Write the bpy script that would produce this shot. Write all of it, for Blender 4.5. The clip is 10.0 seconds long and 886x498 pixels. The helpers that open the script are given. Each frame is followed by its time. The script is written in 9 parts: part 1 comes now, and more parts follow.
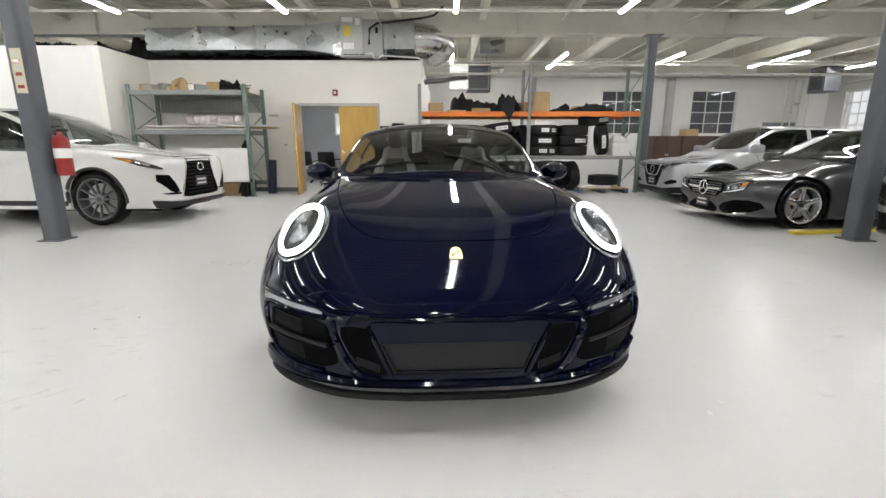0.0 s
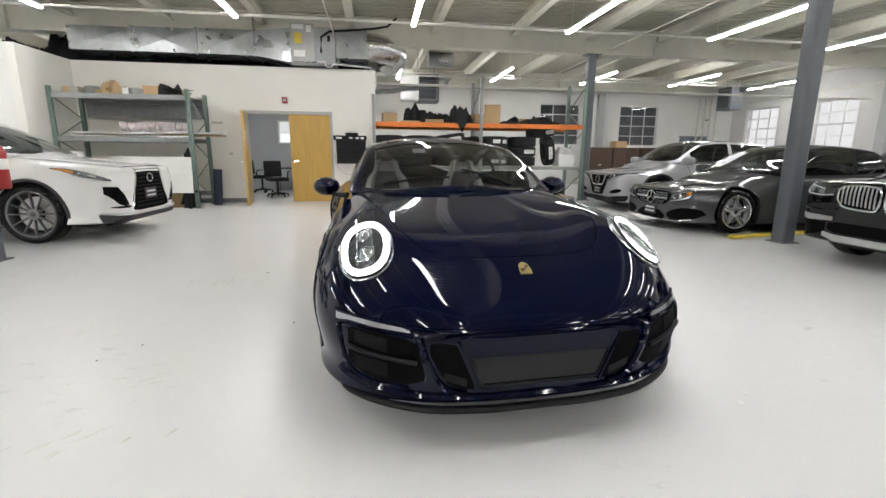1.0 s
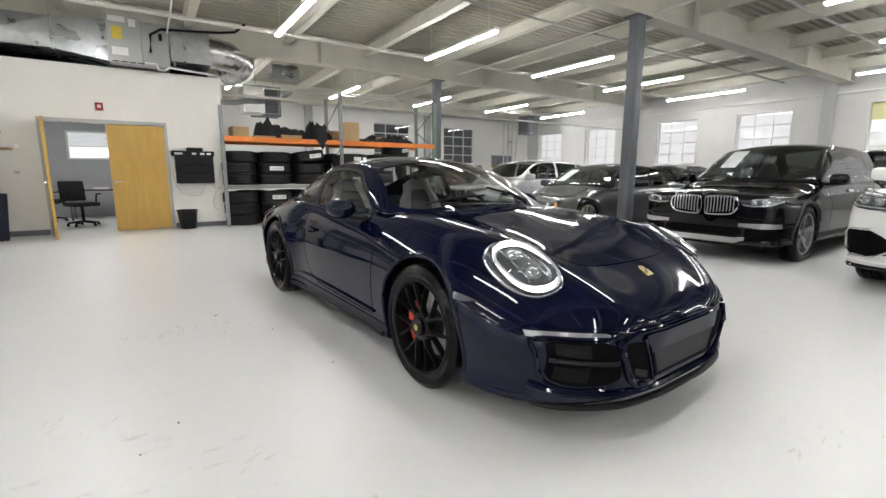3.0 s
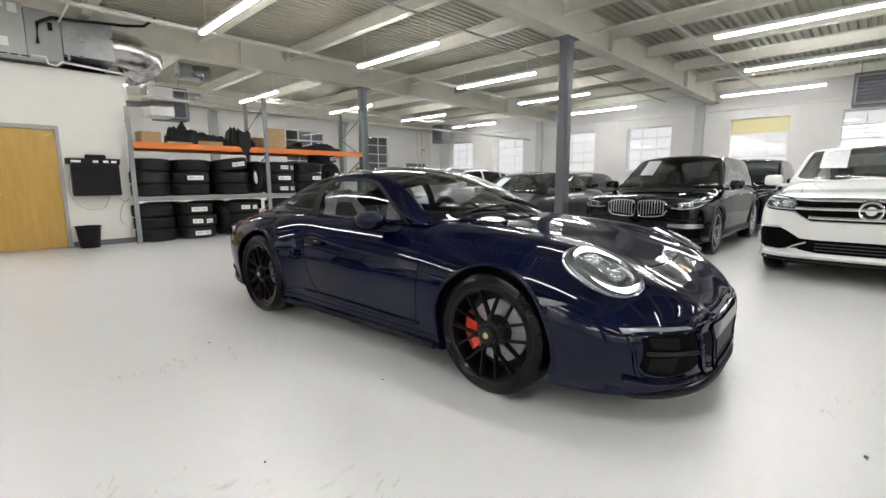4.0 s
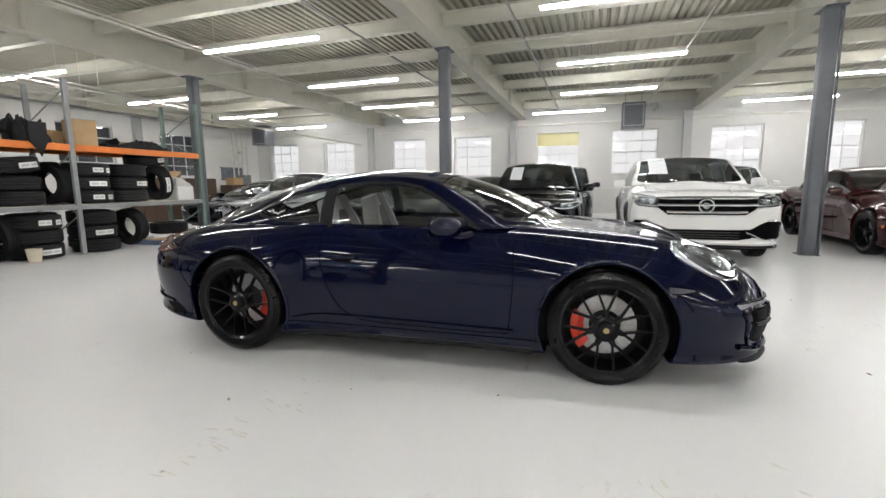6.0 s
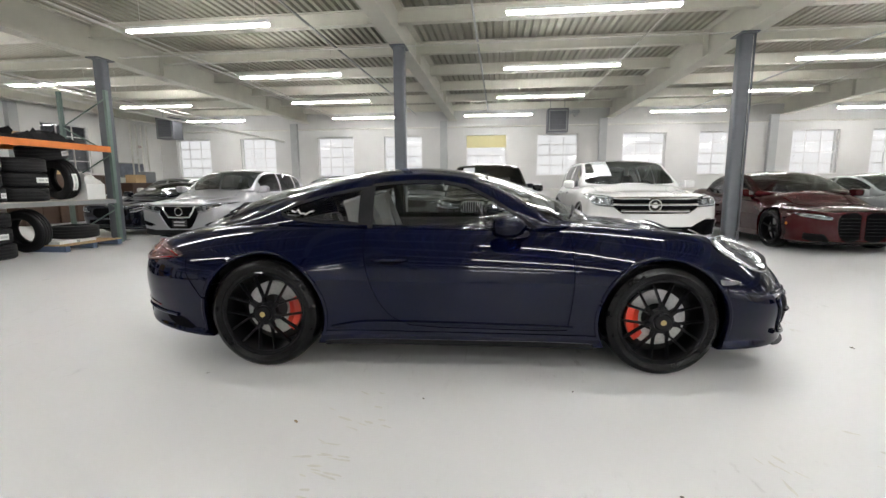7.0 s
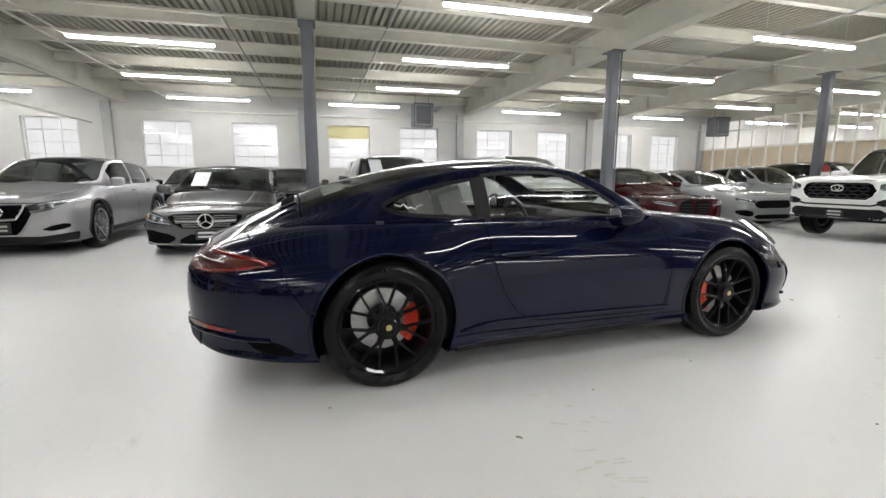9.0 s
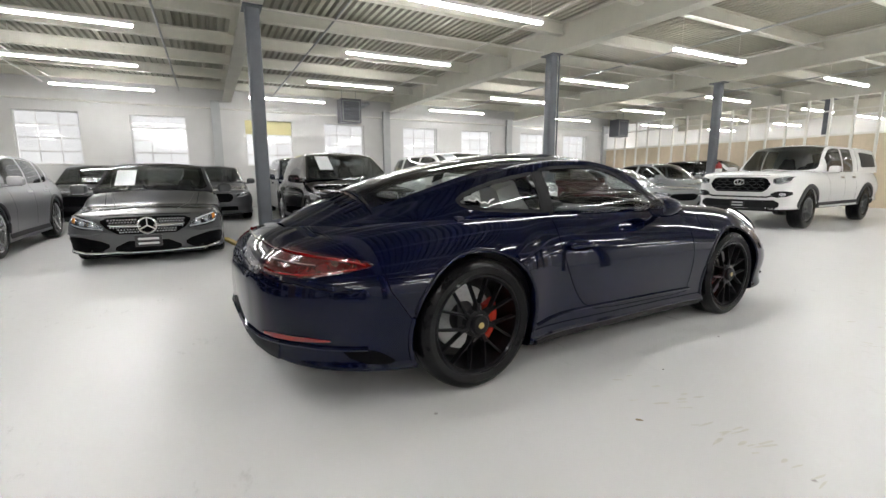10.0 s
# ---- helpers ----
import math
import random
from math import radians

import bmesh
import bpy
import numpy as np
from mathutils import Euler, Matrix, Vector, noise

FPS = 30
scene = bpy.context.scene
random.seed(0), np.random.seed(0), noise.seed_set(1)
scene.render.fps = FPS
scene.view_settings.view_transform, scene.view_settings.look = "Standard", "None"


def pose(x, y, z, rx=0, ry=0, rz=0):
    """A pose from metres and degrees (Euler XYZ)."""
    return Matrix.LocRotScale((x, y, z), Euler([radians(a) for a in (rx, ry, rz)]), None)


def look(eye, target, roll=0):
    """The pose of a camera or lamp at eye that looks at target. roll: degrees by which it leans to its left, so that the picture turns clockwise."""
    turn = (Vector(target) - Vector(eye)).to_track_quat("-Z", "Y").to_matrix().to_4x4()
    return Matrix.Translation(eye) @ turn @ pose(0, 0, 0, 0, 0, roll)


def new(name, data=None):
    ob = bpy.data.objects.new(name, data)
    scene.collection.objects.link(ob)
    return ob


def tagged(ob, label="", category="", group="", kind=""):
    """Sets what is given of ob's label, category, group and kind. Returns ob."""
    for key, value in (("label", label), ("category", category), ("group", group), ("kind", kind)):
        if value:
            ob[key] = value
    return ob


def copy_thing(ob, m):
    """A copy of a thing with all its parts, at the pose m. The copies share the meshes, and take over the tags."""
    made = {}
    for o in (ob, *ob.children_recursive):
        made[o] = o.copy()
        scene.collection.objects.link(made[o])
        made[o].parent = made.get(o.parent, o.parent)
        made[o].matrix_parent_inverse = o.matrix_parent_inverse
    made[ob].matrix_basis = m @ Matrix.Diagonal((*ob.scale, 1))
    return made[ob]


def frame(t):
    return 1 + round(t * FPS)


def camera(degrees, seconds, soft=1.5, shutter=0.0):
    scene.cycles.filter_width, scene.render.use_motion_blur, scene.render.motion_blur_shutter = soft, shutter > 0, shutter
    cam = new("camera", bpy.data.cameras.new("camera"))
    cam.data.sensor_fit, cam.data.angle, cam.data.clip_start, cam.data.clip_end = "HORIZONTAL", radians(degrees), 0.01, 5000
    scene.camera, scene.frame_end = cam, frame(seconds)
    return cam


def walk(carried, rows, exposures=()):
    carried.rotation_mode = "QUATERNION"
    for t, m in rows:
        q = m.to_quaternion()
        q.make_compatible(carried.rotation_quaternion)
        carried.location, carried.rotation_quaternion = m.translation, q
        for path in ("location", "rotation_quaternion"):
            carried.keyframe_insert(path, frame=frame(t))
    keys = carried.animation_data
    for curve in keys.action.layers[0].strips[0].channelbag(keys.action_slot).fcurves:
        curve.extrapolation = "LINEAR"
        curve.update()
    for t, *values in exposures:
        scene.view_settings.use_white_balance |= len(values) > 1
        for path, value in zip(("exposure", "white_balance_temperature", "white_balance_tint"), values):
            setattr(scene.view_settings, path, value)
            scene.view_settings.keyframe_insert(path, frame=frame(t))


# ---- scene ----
cam = camera(89.3, 10.0)
PATH = [
    (0, (0.223, 0.219, 1.077), (0.219, 2.17, 0.637), -0.0),
    (0.5, (-0.025, 0.171, 1.11), (0.095, 2.12, 0.678), 0.3),
    (1, (-0.346, 0.201, 1.127), (-0.056, 2.138, 0.721), 0.4),
    (1.5, (-0.707, 0.217, 1.143), (-0.234, 2.121, 0.757), 0.4),
    (2, (-1.049, 0.337, 1.147), (-0.365, 2.18, 0.779), 0.3),
    (2.5, (-1.402, 0.498, 1.134), (-0.515, 2.256, 0.784), 0.2),
    (4, (-2.473, 1.231, 1.158), (-1.052, 2.606, 0.858), -0.3),
    (4.5, (-2.73, 1.571, 1.161), (-1.164, 2.781, 0.873), -0.6),
    (5, (-2.972, 1.945, 1.162), (-1.276, 2.967, 0.886), -0.8),
    (5.5, (-3.127, 2.342, 1.157), (-1.329, 3.17, 0.877), -0.8),
    (7, (-3.375, 3.657, 1.158), (-1.411, 3.901, 0.872), -0.2),
    (7.5, (-3.393, 4.112, 1.159), (-1.415, 4.172, 0.866), 0.0),
    (8, (-3.325, 4.574, 1.153), (-1.352, 4.442, 0.852), 0.2),
    (8.5, (-3.243, 5.033, 1.152), (-1.295, 4.7, 0.848), 0.2),
    (9, (-3.091, 5.456, 1.144), (-1.189, 4.927, 0.828), 0.1),
    (9.5, (-2.923, 5.912, 1.13), (-1.085, 5.189, 0.816), 0.1),
    (10, (-2.697, 6.323, 1.12), (-0.945, 5.413, 0.797), -0.2),
]
walk(cam, [(t, look(eye, target, roll)) for t, eye, target, roll in PATH])

# ---- world, light ----
world = bpy.data.worlds.new("world")
scene.world = world
world.use_nodes = True
wn = world.node_tree.nodes
sky = wn.new("ShaderNodeTexSky")
sky.sky_type = "NISHITA"
sky.sun_disc = False
sky.sun_elevation = radians(38)
sky.sun_rotation = radians(200)
wn["Background"].inputs["Strength"].default_value = 0.3
world.node_tree.links.new(sky.outputs["Color"], wn["Background"].inputs["Color"])
sun = new("sun", bpy.data.lights.new("sun", "SUN"))
sun.data.energy = 1.2
sun.data.angle = radians(12)
sun.data.color = (1.0, 0.97, 0.92)
sun.matrix_world = look((0, 0, 30), (-8, 14, 0))
tagged(sun, kind="structure")


# ---- materials ----
def mat(name, color, rough=0.5, metal=0.0, var=0.0, scale=6.0, bump=0.0, bscale=60.0, coat=0.0, rvar=0.0,
        random_tint=0.0, spec=0.5, stretch=(1, 1, 1)):
    m = bpy.data.materials.new(name)
    m.use_nodes = True
    nt = m.node_tree
    b = nt.nodes["Principled BSDF"]
    b.inputs["Base Color"].default_value = (*color, 1)
    b.inputs["Roughness"].default_value = rough
    b.inputs["Metallic"].default_value = metal
    b.inputs["Specular IOR Level"].default_value = spec
    if coat:
        b.inputs["Coat Weight"].default_value = coat
        b.inputs["Coat Roughness"].default_value = 0.02
    if var or bump or rvar or random_tint:
        tc = nt.nodes.new("ShaderNodeTexCoord")
        mp = nt.nodes.new("ShaderNodeMapping")
        mp.inputs["Scale"].default_value = stretch
        nt.links.new(tc.outputs["Object"], mp.inputs["Vector"])
    if var or random_tint:
        n1 = nt.nodes.new("ShaderNodeTexNoise")
        n1.inputs["Scale"].default_value = scale
        n1.inputs["Detail"].default_value = 6
        n1.inputs["Roughness"].default_value = 0.65
        nt.links.new(mp.outputs["Vector"], n1.inputs["Vector"])
        mr = nt.nodes.new("ShaderNodeMapRange")
        mr.inputs["From Min"].default_value = 0.25
        mr.inputs["From Max"].default_value = 0.75
        mr.inputs["To Min"].default_value = 1 - var
        mr.inputs["To Max"].default_value = 1 + var
        nt.links.new(n1.outputs["Fac"], mr.inputs["Value"])
        value = mr.outputs["Result"]
        if random_tint:
            oi = nt.nodes.new("ShaderNodeObjectInfo")
            m2 = nt.nodes.new("ShaderNodeMapRange")
            m2.inputs["To Min"].default_value = 1 - random_tint
            m2.inputs["To Max"].default_value = 1 + random_tint
            nt.links.new(oi.outputs["Random"], m2.inputs["Value"])
            mu = nt.nodes.new("ShaderNodeMath")
            mu.operation = "MULTIPLY"
            nt.links.new(value, mu.inputs[0])
            nt.links.new(m2.outputs["Result"], mu.inputs[1])
            value = mu.outputs["Value"]
        hs = nt.nodes.new("ShaderNodeHueSaturation")
        hs.inputs["Color"].default_value = (*color, 1)
        nt.links.new(value, hs.inputs["Value"])
        nt.links.new(hs.outputs["Color"], b.inputs["Base Color"])
    if rvar:
        n3 = nt.nodes.new("ShaderNodeTexNoise")
        n3.inputs["Scale"].default_value = scale * 0.6
        n3.inputs["Detail"].default_value = 5
        nt.links.new(mp.outputs["Vector"], n3.inputs["Vector"])
        m3 = nt.nodes.new("ShaderNodeMapRange")
        m3.inputs["From Min"].default_value = 0.3
        m3.inputs["From Max"].default_value = 0.7
        m3.inputs["To Min"].default_value = max(0.0, rough - rvar)
        m3.inputs["To Max"].default_value = rough + rvar
        nt.links.new(n3.outputs["Fac"], m3.inputs["Value"])
        nt.links.new(m3.outputs["Result"], b.inputs["Roughness"])
    if bump:
        n2 = nt.nodes.new("ShaderNodeTexNoise")
        n2.inputs["Scale"].default_value = bscale
        n2.inputs["Detail"].default_value = 4
        nt.links.new(mp.outputs["Vector"], n2.inputs["Vector"])
        bp = nt.nodes.new("ShaderNodeBump")
        bp.inputs["Strength"].default_value = bump
        bp.inputs["Distance"].default_value = 0.01
        nt.links.new(n2.outputs["Fac"], bp.inputs["Height"])
        nt.links.new(bp.outputs["Normal"], b.inputs["Normal"])
    return m


def glow(name, color, strength, base=0.8):
    m = bpy.data.materials.new(name)
    m.use_nodes = True
    b = m.node_tree.nodes["Principled BSDF"]
    b.inputs["Base Color"].default_value = (base, base, base, 1)
    b.inputs["Emission Color"].default_value = (*color, 1)
    b.inputs["Emission Strength"].default_value = strength
    return m


def glass(name, tint, gloss=(1, 1, 1), rough=0.0, ior=1.5):
    """Thin pane: clear or tinted see-through with a Fresnel gloss."""
    m = bpy.data.materials.new(name)
    m.use_nodes = True
    nt = m.node_tree
    nt.nodes.remove(nt.nodes["Principled BSDF"])
    t = nt.nodes.new("ShaderNodeBsdfTransparent")
    t.inputs["Color"].default_value = (*tint, 1)
    g = nt.nodes.new("ShaderNodeBsdfGlossy")
    g.inputs["Color"].default_value = (*gloss, 1)
    g.inputs["Roughness"].default_value = rough
    lw = nt.nodes.new("ShaderNodeLayerWeight")
    lw.inputs["Blend"].default_value = 0.5
    po = nt.nodes.new("ShaderNodeMath")
    po.operation = "POWER"
    po.inputs[1].default_value = 5.0
    nt.links.new(lw.outputs["Facing"], po.inputs[0])
    f0 = ((ior - 1) / (ior + 1)) ** 2
    f = nt.nodes.new("ShaderNodeMath")
    f.operation = "MULTIPLY_ADD"
    f.inputs[1].default_value = 1 - f0
    f.inputs[2].default_value = f0
    nt.links.new(po.outputs["Value"], f.inputs[0])
    mix = nt.nodes.new("ShaderNodeMixShader")
    nt.links.new(f.outputs["Value"], mix.inputs["Fac"])
    nt.links.new(t.outputs["BSDF"], mix.inputs[1])
    nt.links.new(g.outputs["BSDF"], mix.inputs[2])
    nt.links.new(mix.outputs["Shader"], nt.nodes["Material Output"].inputs["Surface"])
    return m


M_FLOOR = mat("floor_epoxy", (0.70, 0.70, 0.698), 0.30, var=0.03, scale=0.5, bump=0.015, bscale=7, rvar=0.015, spec=0.38)
def floor_marks(m):
    """Rubbed patches, thin scuffs and tiny specks on the floor coating."""
    nt = m.node_tree
    b = nt.nodes["Principled BSDF"]
    src = b.inputs["Base Color"].links[0].from_socket
    tc = nt.nodes.new("ShaderNodeTexCoord")

    def band(scale, stretch, lo, hi, detail=8.0, rough=0.7):
        mp = nt.nodes.new("ShaderNodeMapping")
        mp.inputs["Scale"].default_value = stretch
        mp.inputs["Rotation"].default_value = (0, 0, 0.35 * scale)
        nt.links.new(tc.outputs["Object"], mp.inputs["Vector"])
        n = nt.nodes.new("ShaderNodeTexNoise")
        n.inputs["Scale"].default_value = scale
        n.inputs["Detail"].default_value = detail
        n.inputs["Roughness"].default_value = rough
        nt.links.new(mp.outputs["Vector"], n.inputs["Vector"])
        r = nt.nodes.new("ShaderNodeMapRange")
        r.interpolation_type = "SMOOTHSTEP"
        r.inputs["From Min"].default_value = lo
        r.inputs["From Max"].default_value = hi
        nt.links.new(n.outputs["Fac"], r.inputs["Value"])
        return r.outputs["Result"]

    def math_(op, a, c):
        q = nt.nodes.new("ShaderNodeMath")
        q.operation = op
        for i, v in enumerate((a, c)):
            if isinstance(v, float):
                q.inputs[i].default_value = v
            else:
                nt.links.new(v, q.inputs[i])
        return q.outputs["Value"]
    area = band(0.9, (1, 1, 1), 0.50, 0.62, 3.0, 0.5)
    rub = math_("MULTIPLY", area, band(5.0, (1.0, 2.6, 1), 0.56, 0.72))
    scuff = math_("MULTIPLY", area, band(2.2, (0.5, 9.0, 1), 0.66, 0.76, 6.0))
    vo = nt.nodes.new("ShaderNodeTexVoronoi")
    vo.inputs["Scale"].default_value = 1.7
    nt.links.new(tc.outputs["Object"], vo.inputs["Vector"])
    dot = nt.nodes.new("ShaderNodeMapRange")
    dot.inputs["From Min"].default_value = 0.020
    dot.inputs["From Max"].default_value = 0.030
    dot.inputs["To Min"].default_value = 1.0
    dot.inputs["To Max"].default_value = 0.0
    wob = math_("ADD", vo.outputs["Distance"], math_("MULTIPLY", band(30.0, (1, 1, 1), 0.3, 0.7), 0.014))
    nt.links.new(wob, dot.inputs["Value"])
    total = math_("ADD", math_("MULTIPLY", rub, 0.34), math_("MULTIPLY", scuff, 0.40))
    total = math_("ADD", total, math_("MULTIPLY", dot.outputs["Result"], 0.6))
    mix = nt.nodes.new("ShaderNodeMix")
    mix.data_type = "RGBA"
    nt.links.new(total, mix.inputs[0])
    nt.links.new(src, mix.inputs[6])
    mix.inputs[7].default_value = (0.16, 0.14, 0.12, 1)
    nt.links.new(mix.outputs[2], b.inputs["Base Color"])


floor_marks(M_FLOOR)
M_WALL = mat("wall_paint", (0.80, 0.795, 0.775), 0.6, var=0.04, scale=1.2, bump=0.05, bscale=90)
# Same wall paint with shade put into its colour; nearby lamps overlight this wall.
M_WALL_EAST_SHADED = mat("wall_paint_east_shaded", (0.60, 0.595, 0.58), 0.6, var=0.05, scale=1.2, bump=0.08, bscale=70)
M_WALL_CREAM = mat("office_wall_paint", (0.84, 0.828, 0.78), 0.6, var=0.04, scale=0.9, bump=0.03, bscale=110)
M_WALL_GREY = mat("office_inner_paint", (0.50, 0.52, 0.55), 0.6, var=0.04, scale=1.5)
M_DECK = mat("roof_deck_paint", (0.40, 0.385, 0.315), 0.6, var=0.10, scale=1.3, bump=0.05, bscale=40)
M_BEAM = mat("beam_paint", (0.66, 0.645, 0.565), 0.5, var=0.08, scale=2.0, bump=0.04, bscale=50)
M_COLUMN = mat("column_grey_paint", (0.09, 0.098, 0.112), 0.4, var=0.12, scale=5, bump=0.05, bscale=30)
M_PILASTER = mat("pilaster_paint", (0.42, 0.43, 0.43), 0.5, var=0.08, scale=3)
M_PIPE = mat("pipe_paint", (0.66, 0.65, 0.60), 0.45, var=0.08, scale=6)
M_TUBE = glow("lamp_tube", (1.0, 0.99, 0.985), 67.5)
M_LAMP_BODY = mat("lamp_housing", (0.8, 0.8, 0.78), 0.4)
M_WOOD = mat("door_birch", (0.52, 0.325, 0.075), 0.35, var=0.12, scale=3, stretch=(5, 5, 0.6), bump=0.02, coat=0.2)
M_FRAME_GREY = mat("door_frame_grey", (0.45, 0.45, 0.44), 0.4, var=0.05)
M_BASE = mat("baseboard_vinyl", (0.16, 0.17, 0.18), 0.5, var=0.1)
M_GALV = mat("galvanised_sheet", (0.44, 0.46, 0.475), 0.32, 0.9, var=0.18, scale=5, bump=0.05, bscale=7, rvar=0.1)
M_FOIL = mat("foil_wrap", (0.68, 0.68, 0.68), 0.25, 0.95, var=0.15, scale=8, bump=0.28, bscale=16)
M_STEEL_PANE_FRAME = mat("steel_sash", (0.72, 0.72, 0.71), 0.5, var=0.1)
M_GLASS_WIN = glass("window_glass", (0.97, 0.98, 0.98))
M_GLASS_DARK = glass("grimy_glass", (0.75, 0.76, 0.78))
M_GREEN = mat("rack_green_paint", (0.13, 0.19, 0.165), 0.45, var=0.15, scale=9, bump=0.05)
M_GREY_RACK = mat("rack_grey_paint", (0.25, 0.26, 0.26), 0.45, var=0.15, scale=9)
M_ORANGE = mat("rack_orange_paint", (0.72, 0.20, 0.035), 0.45, var=0.12, scale=7, bump=0.03)
M_BOARD = mat("particle_board", (0.40, 0.37, 0.32), 0.7, var=0.15, scale=12, bump=0.1, bscale=150)
M_CARD = mat("cardboard", (0.42, 0.29, 0.15), 0.75, var=0.10, scale=6, random_tint=0.15)
M_RUBBER = mat("tyre_rubber", (0.0045, 0.0045, 0.005), 0.25, var=0.25, scale=14, bump=0.03, bscale=70, spec=0.18)
M_RUBBER_RACK = mat("stored_tyre_rubber", (0.008, 0.008, 0.009), 0.6, var=0.25, scale=10, bump=0.2, bscale=60, random_tint=0.3, spec=0.35)
M_STICKER = mat("paper_label", (0.86, 0.86, 0.84), 0.6, var=0.06, scale=25)
M_BLACK = mat("black_plastic", (0.010, 0.010, 0.011), 0.5, var=0.15, scale=12, spec=0.18)
M_BLACK_SOFT = mat("black_cloth", (0.009, 0.009, 0.010), 0.8, var=0.3, scale=9, bump=0.3, bscale=40)
M_WHITE_PLASTIC = mat("white_plastic", (0.78, 0.78, 0.76), 0.45, var=0.04)
M_RED = mat("red_enamel", (0.30, 0.015, 0.014), 0.3, var=0.08, coat=0.4)
M_CHROME = mat("chrome", (0.85, 0.86, 0.87), 0.07, 1.0)
M_SATIN = mat("satin_silver", (0.62, 0.63, 0.64), 0.28, 1.0, var=0.06)
M_YELLOW = mat("yellow_paint", (0.72, 0.55, 0.06), 0.45, var=0.1, scale=7)


# ---- helpers for meshes ----
def link(name, bm, material, smooth=False, angle=40):
    me = bpy.data.meshes.new(name)
    bm.normal_update()
    bm.to_mesh(me)
    bm.free()
    for m in material if isinstance(material, (list, tuple)) else [material]:
        me.materials.append(m)
    if smooth:
        me.polygons.foreach_set("use_smooth", [True] * len(me.polygons))
        me.set_sharp_from_angle(angle=radians(angle))
    return new(name, me)


def part(name, bm, material, parent, label="", smooth=False, angle=40):
    ob = link(name, bm, material, smooth, angle)
    ob.parent = parent
    if label:
        ob["label"] = label
    return ob


def thing(name, label, category, group="", at=None, kind=""):
    ob = new(name)
    if at is not None:
        ob.matrix_basis = at
    return tagged(ob, label, category, group, kind)


def box(bm, x0, x1, y0, y1, z0, z1, m=None, bevel=0.0):
    vs = [bm.verts.new(c) for c in ((x0, y0, z0), (x1, y0, z0), (x1, y1, z0), (x0, y1, z0),
                                    (x0, y0, z1), (x1, y0, z1), (x1, y1, z1), (x0, y1, z1))]
    fs = [bm.faces.new([vs[i] for i in f]) for f in ((0, 3, 2, 1), (4, 5, 6, 7), (0, 1, 5, 4), (1, 2, 6, 5), (2, 3, 7, 6), (3, 0, 4, 7))]
    if bevel:
        es = list({e for f in fs for e in f.edges})
        out = bmesh.ops.bevel(bm, geom=es, offset=bevel, segments=2, affect="EDGES", profile=0.5)
        vs = list({v for v in out["verts"]} | {v for f in out["faces"] for v in f.verts})
    if m is not None:
        bmesh.ops.transform(bm, matrix=m, verts=[v for v in vs if v.is_valid])
    return bm


def boxes(*rows, bevel=0.0):
    bm = bmesh.new()
    for r in rows:
        box(bm, *r, bevel=bevel)
    return bm


def sweep(bm, pts, r, seg=10, closed=False, cap=True, squash=(1, 1)):
    """A tube of radius r (or one radius a point) along the points."""
    pts = [Vector(p) for p in pts]
    n = len(pts)
    rs = r if isinstance(r, (list, tuple)) else [r] * n
    rings = []
    up = Vector((0, 0, 1))
    for i, p in enumerate(pts):
        a = pts[(i - 1) % n] if closed or i else p
        b = pts[(i + 1) % n] if closed or i < n - 1 else p
        d = (b - a).normalized()
        ref = up if abs(d.z) < 0.95 else Vector((1, 0, 0))
        side = d.cross(ref).normalized()
        top = side.cross(d)
        rings.append([bm.verts.new(p + (side * math.cos(t) * squash[0] + top * math.sin(t) * squash[1]) * rs[i])
                      for t in (2 * math.pi * k / seg for k in range(seg))])
    for i in range(n if closed else n - 1):
        a, b = rings[i], rings[(i + 1) % n]
        for k in range(seg):
            bm.faces.new((a[k], a[(k + 1) % seg], b[(k + 1) % seg], b[k]))
    if cap and not closed:
        bm.faces.new(list(reversed(rings[0])))
        bm.faces.new(rings[-1])
    return bm


def lathe(bm, prof, seg=32, axis="y", centre=(0, 0, 0), closed=False):
    """A profile of (radius, offset along the axis) turned round the axis."""
    rings = []
    c = Vector(centre)
    for r, o in prof:
        ring = []
        for k in range(seg):
            t = 2 * math.pi * k / seg
            a, b = r * math.cos(t), r * math.sin(t)
            ring.append(bm.verts.new(c + Vector((a, o, b) if axis == "y" else (a, b, o) if axis == "z" else (o, a, b))))
        rings.append(ring)
    pairs = list(zip(rings, rings[1:])) + ([(rings[-1], rings[0])] if closed else [])
    for a, b in pairs:
        for k in range(seg):
            bm.faces.new((a[k], a[(k + 1) % seg], b[(k + 1) % seg], b[k]))
    return bm


def disc(bm, r, o, seg=32, axis="y", centre=(0, 0, 0)):
    c = Vector(centre)
    vs = []
    for k in range(seg):
        t = 2 * math.pi * k / seg
        a, b = r * math.cos(t), r * math.sin(t)
        vs.append(bm.verts.new(c + Vector((a, o, b) if axis == "y" else (a, b, o) if axis == "z" else (o, a, b))))
    bm.faces.new(vs)
    return bm


def structure(name, bm, material, label, category, smooth=False):
    return tagged(link(name, bm, material, smooth), label, category, kind="structure")

# ---- the hall ----
EAST, NORTH, WEST, SOUTH = 15.05, 18.4, -14.0, -16.0
DECK = 4.31
structure("floor", boxes((WEST - 0.3, EAST + 0.3, SOUTH - 6.3, NORTH + 0.3, -0.25, 0)), M_FLOOR,
          "pale grey glossy epoxy floor with faint scuffs", "floor")

WIN_Y = [16.85, 13.88, 10.45, 7.58, 4.19, 1.42, -1.84, -4.62, -7.85, -10.52]
WIN_W, WIN_Z0, WIN_Z1 = 1.58, 1.49, 3.09


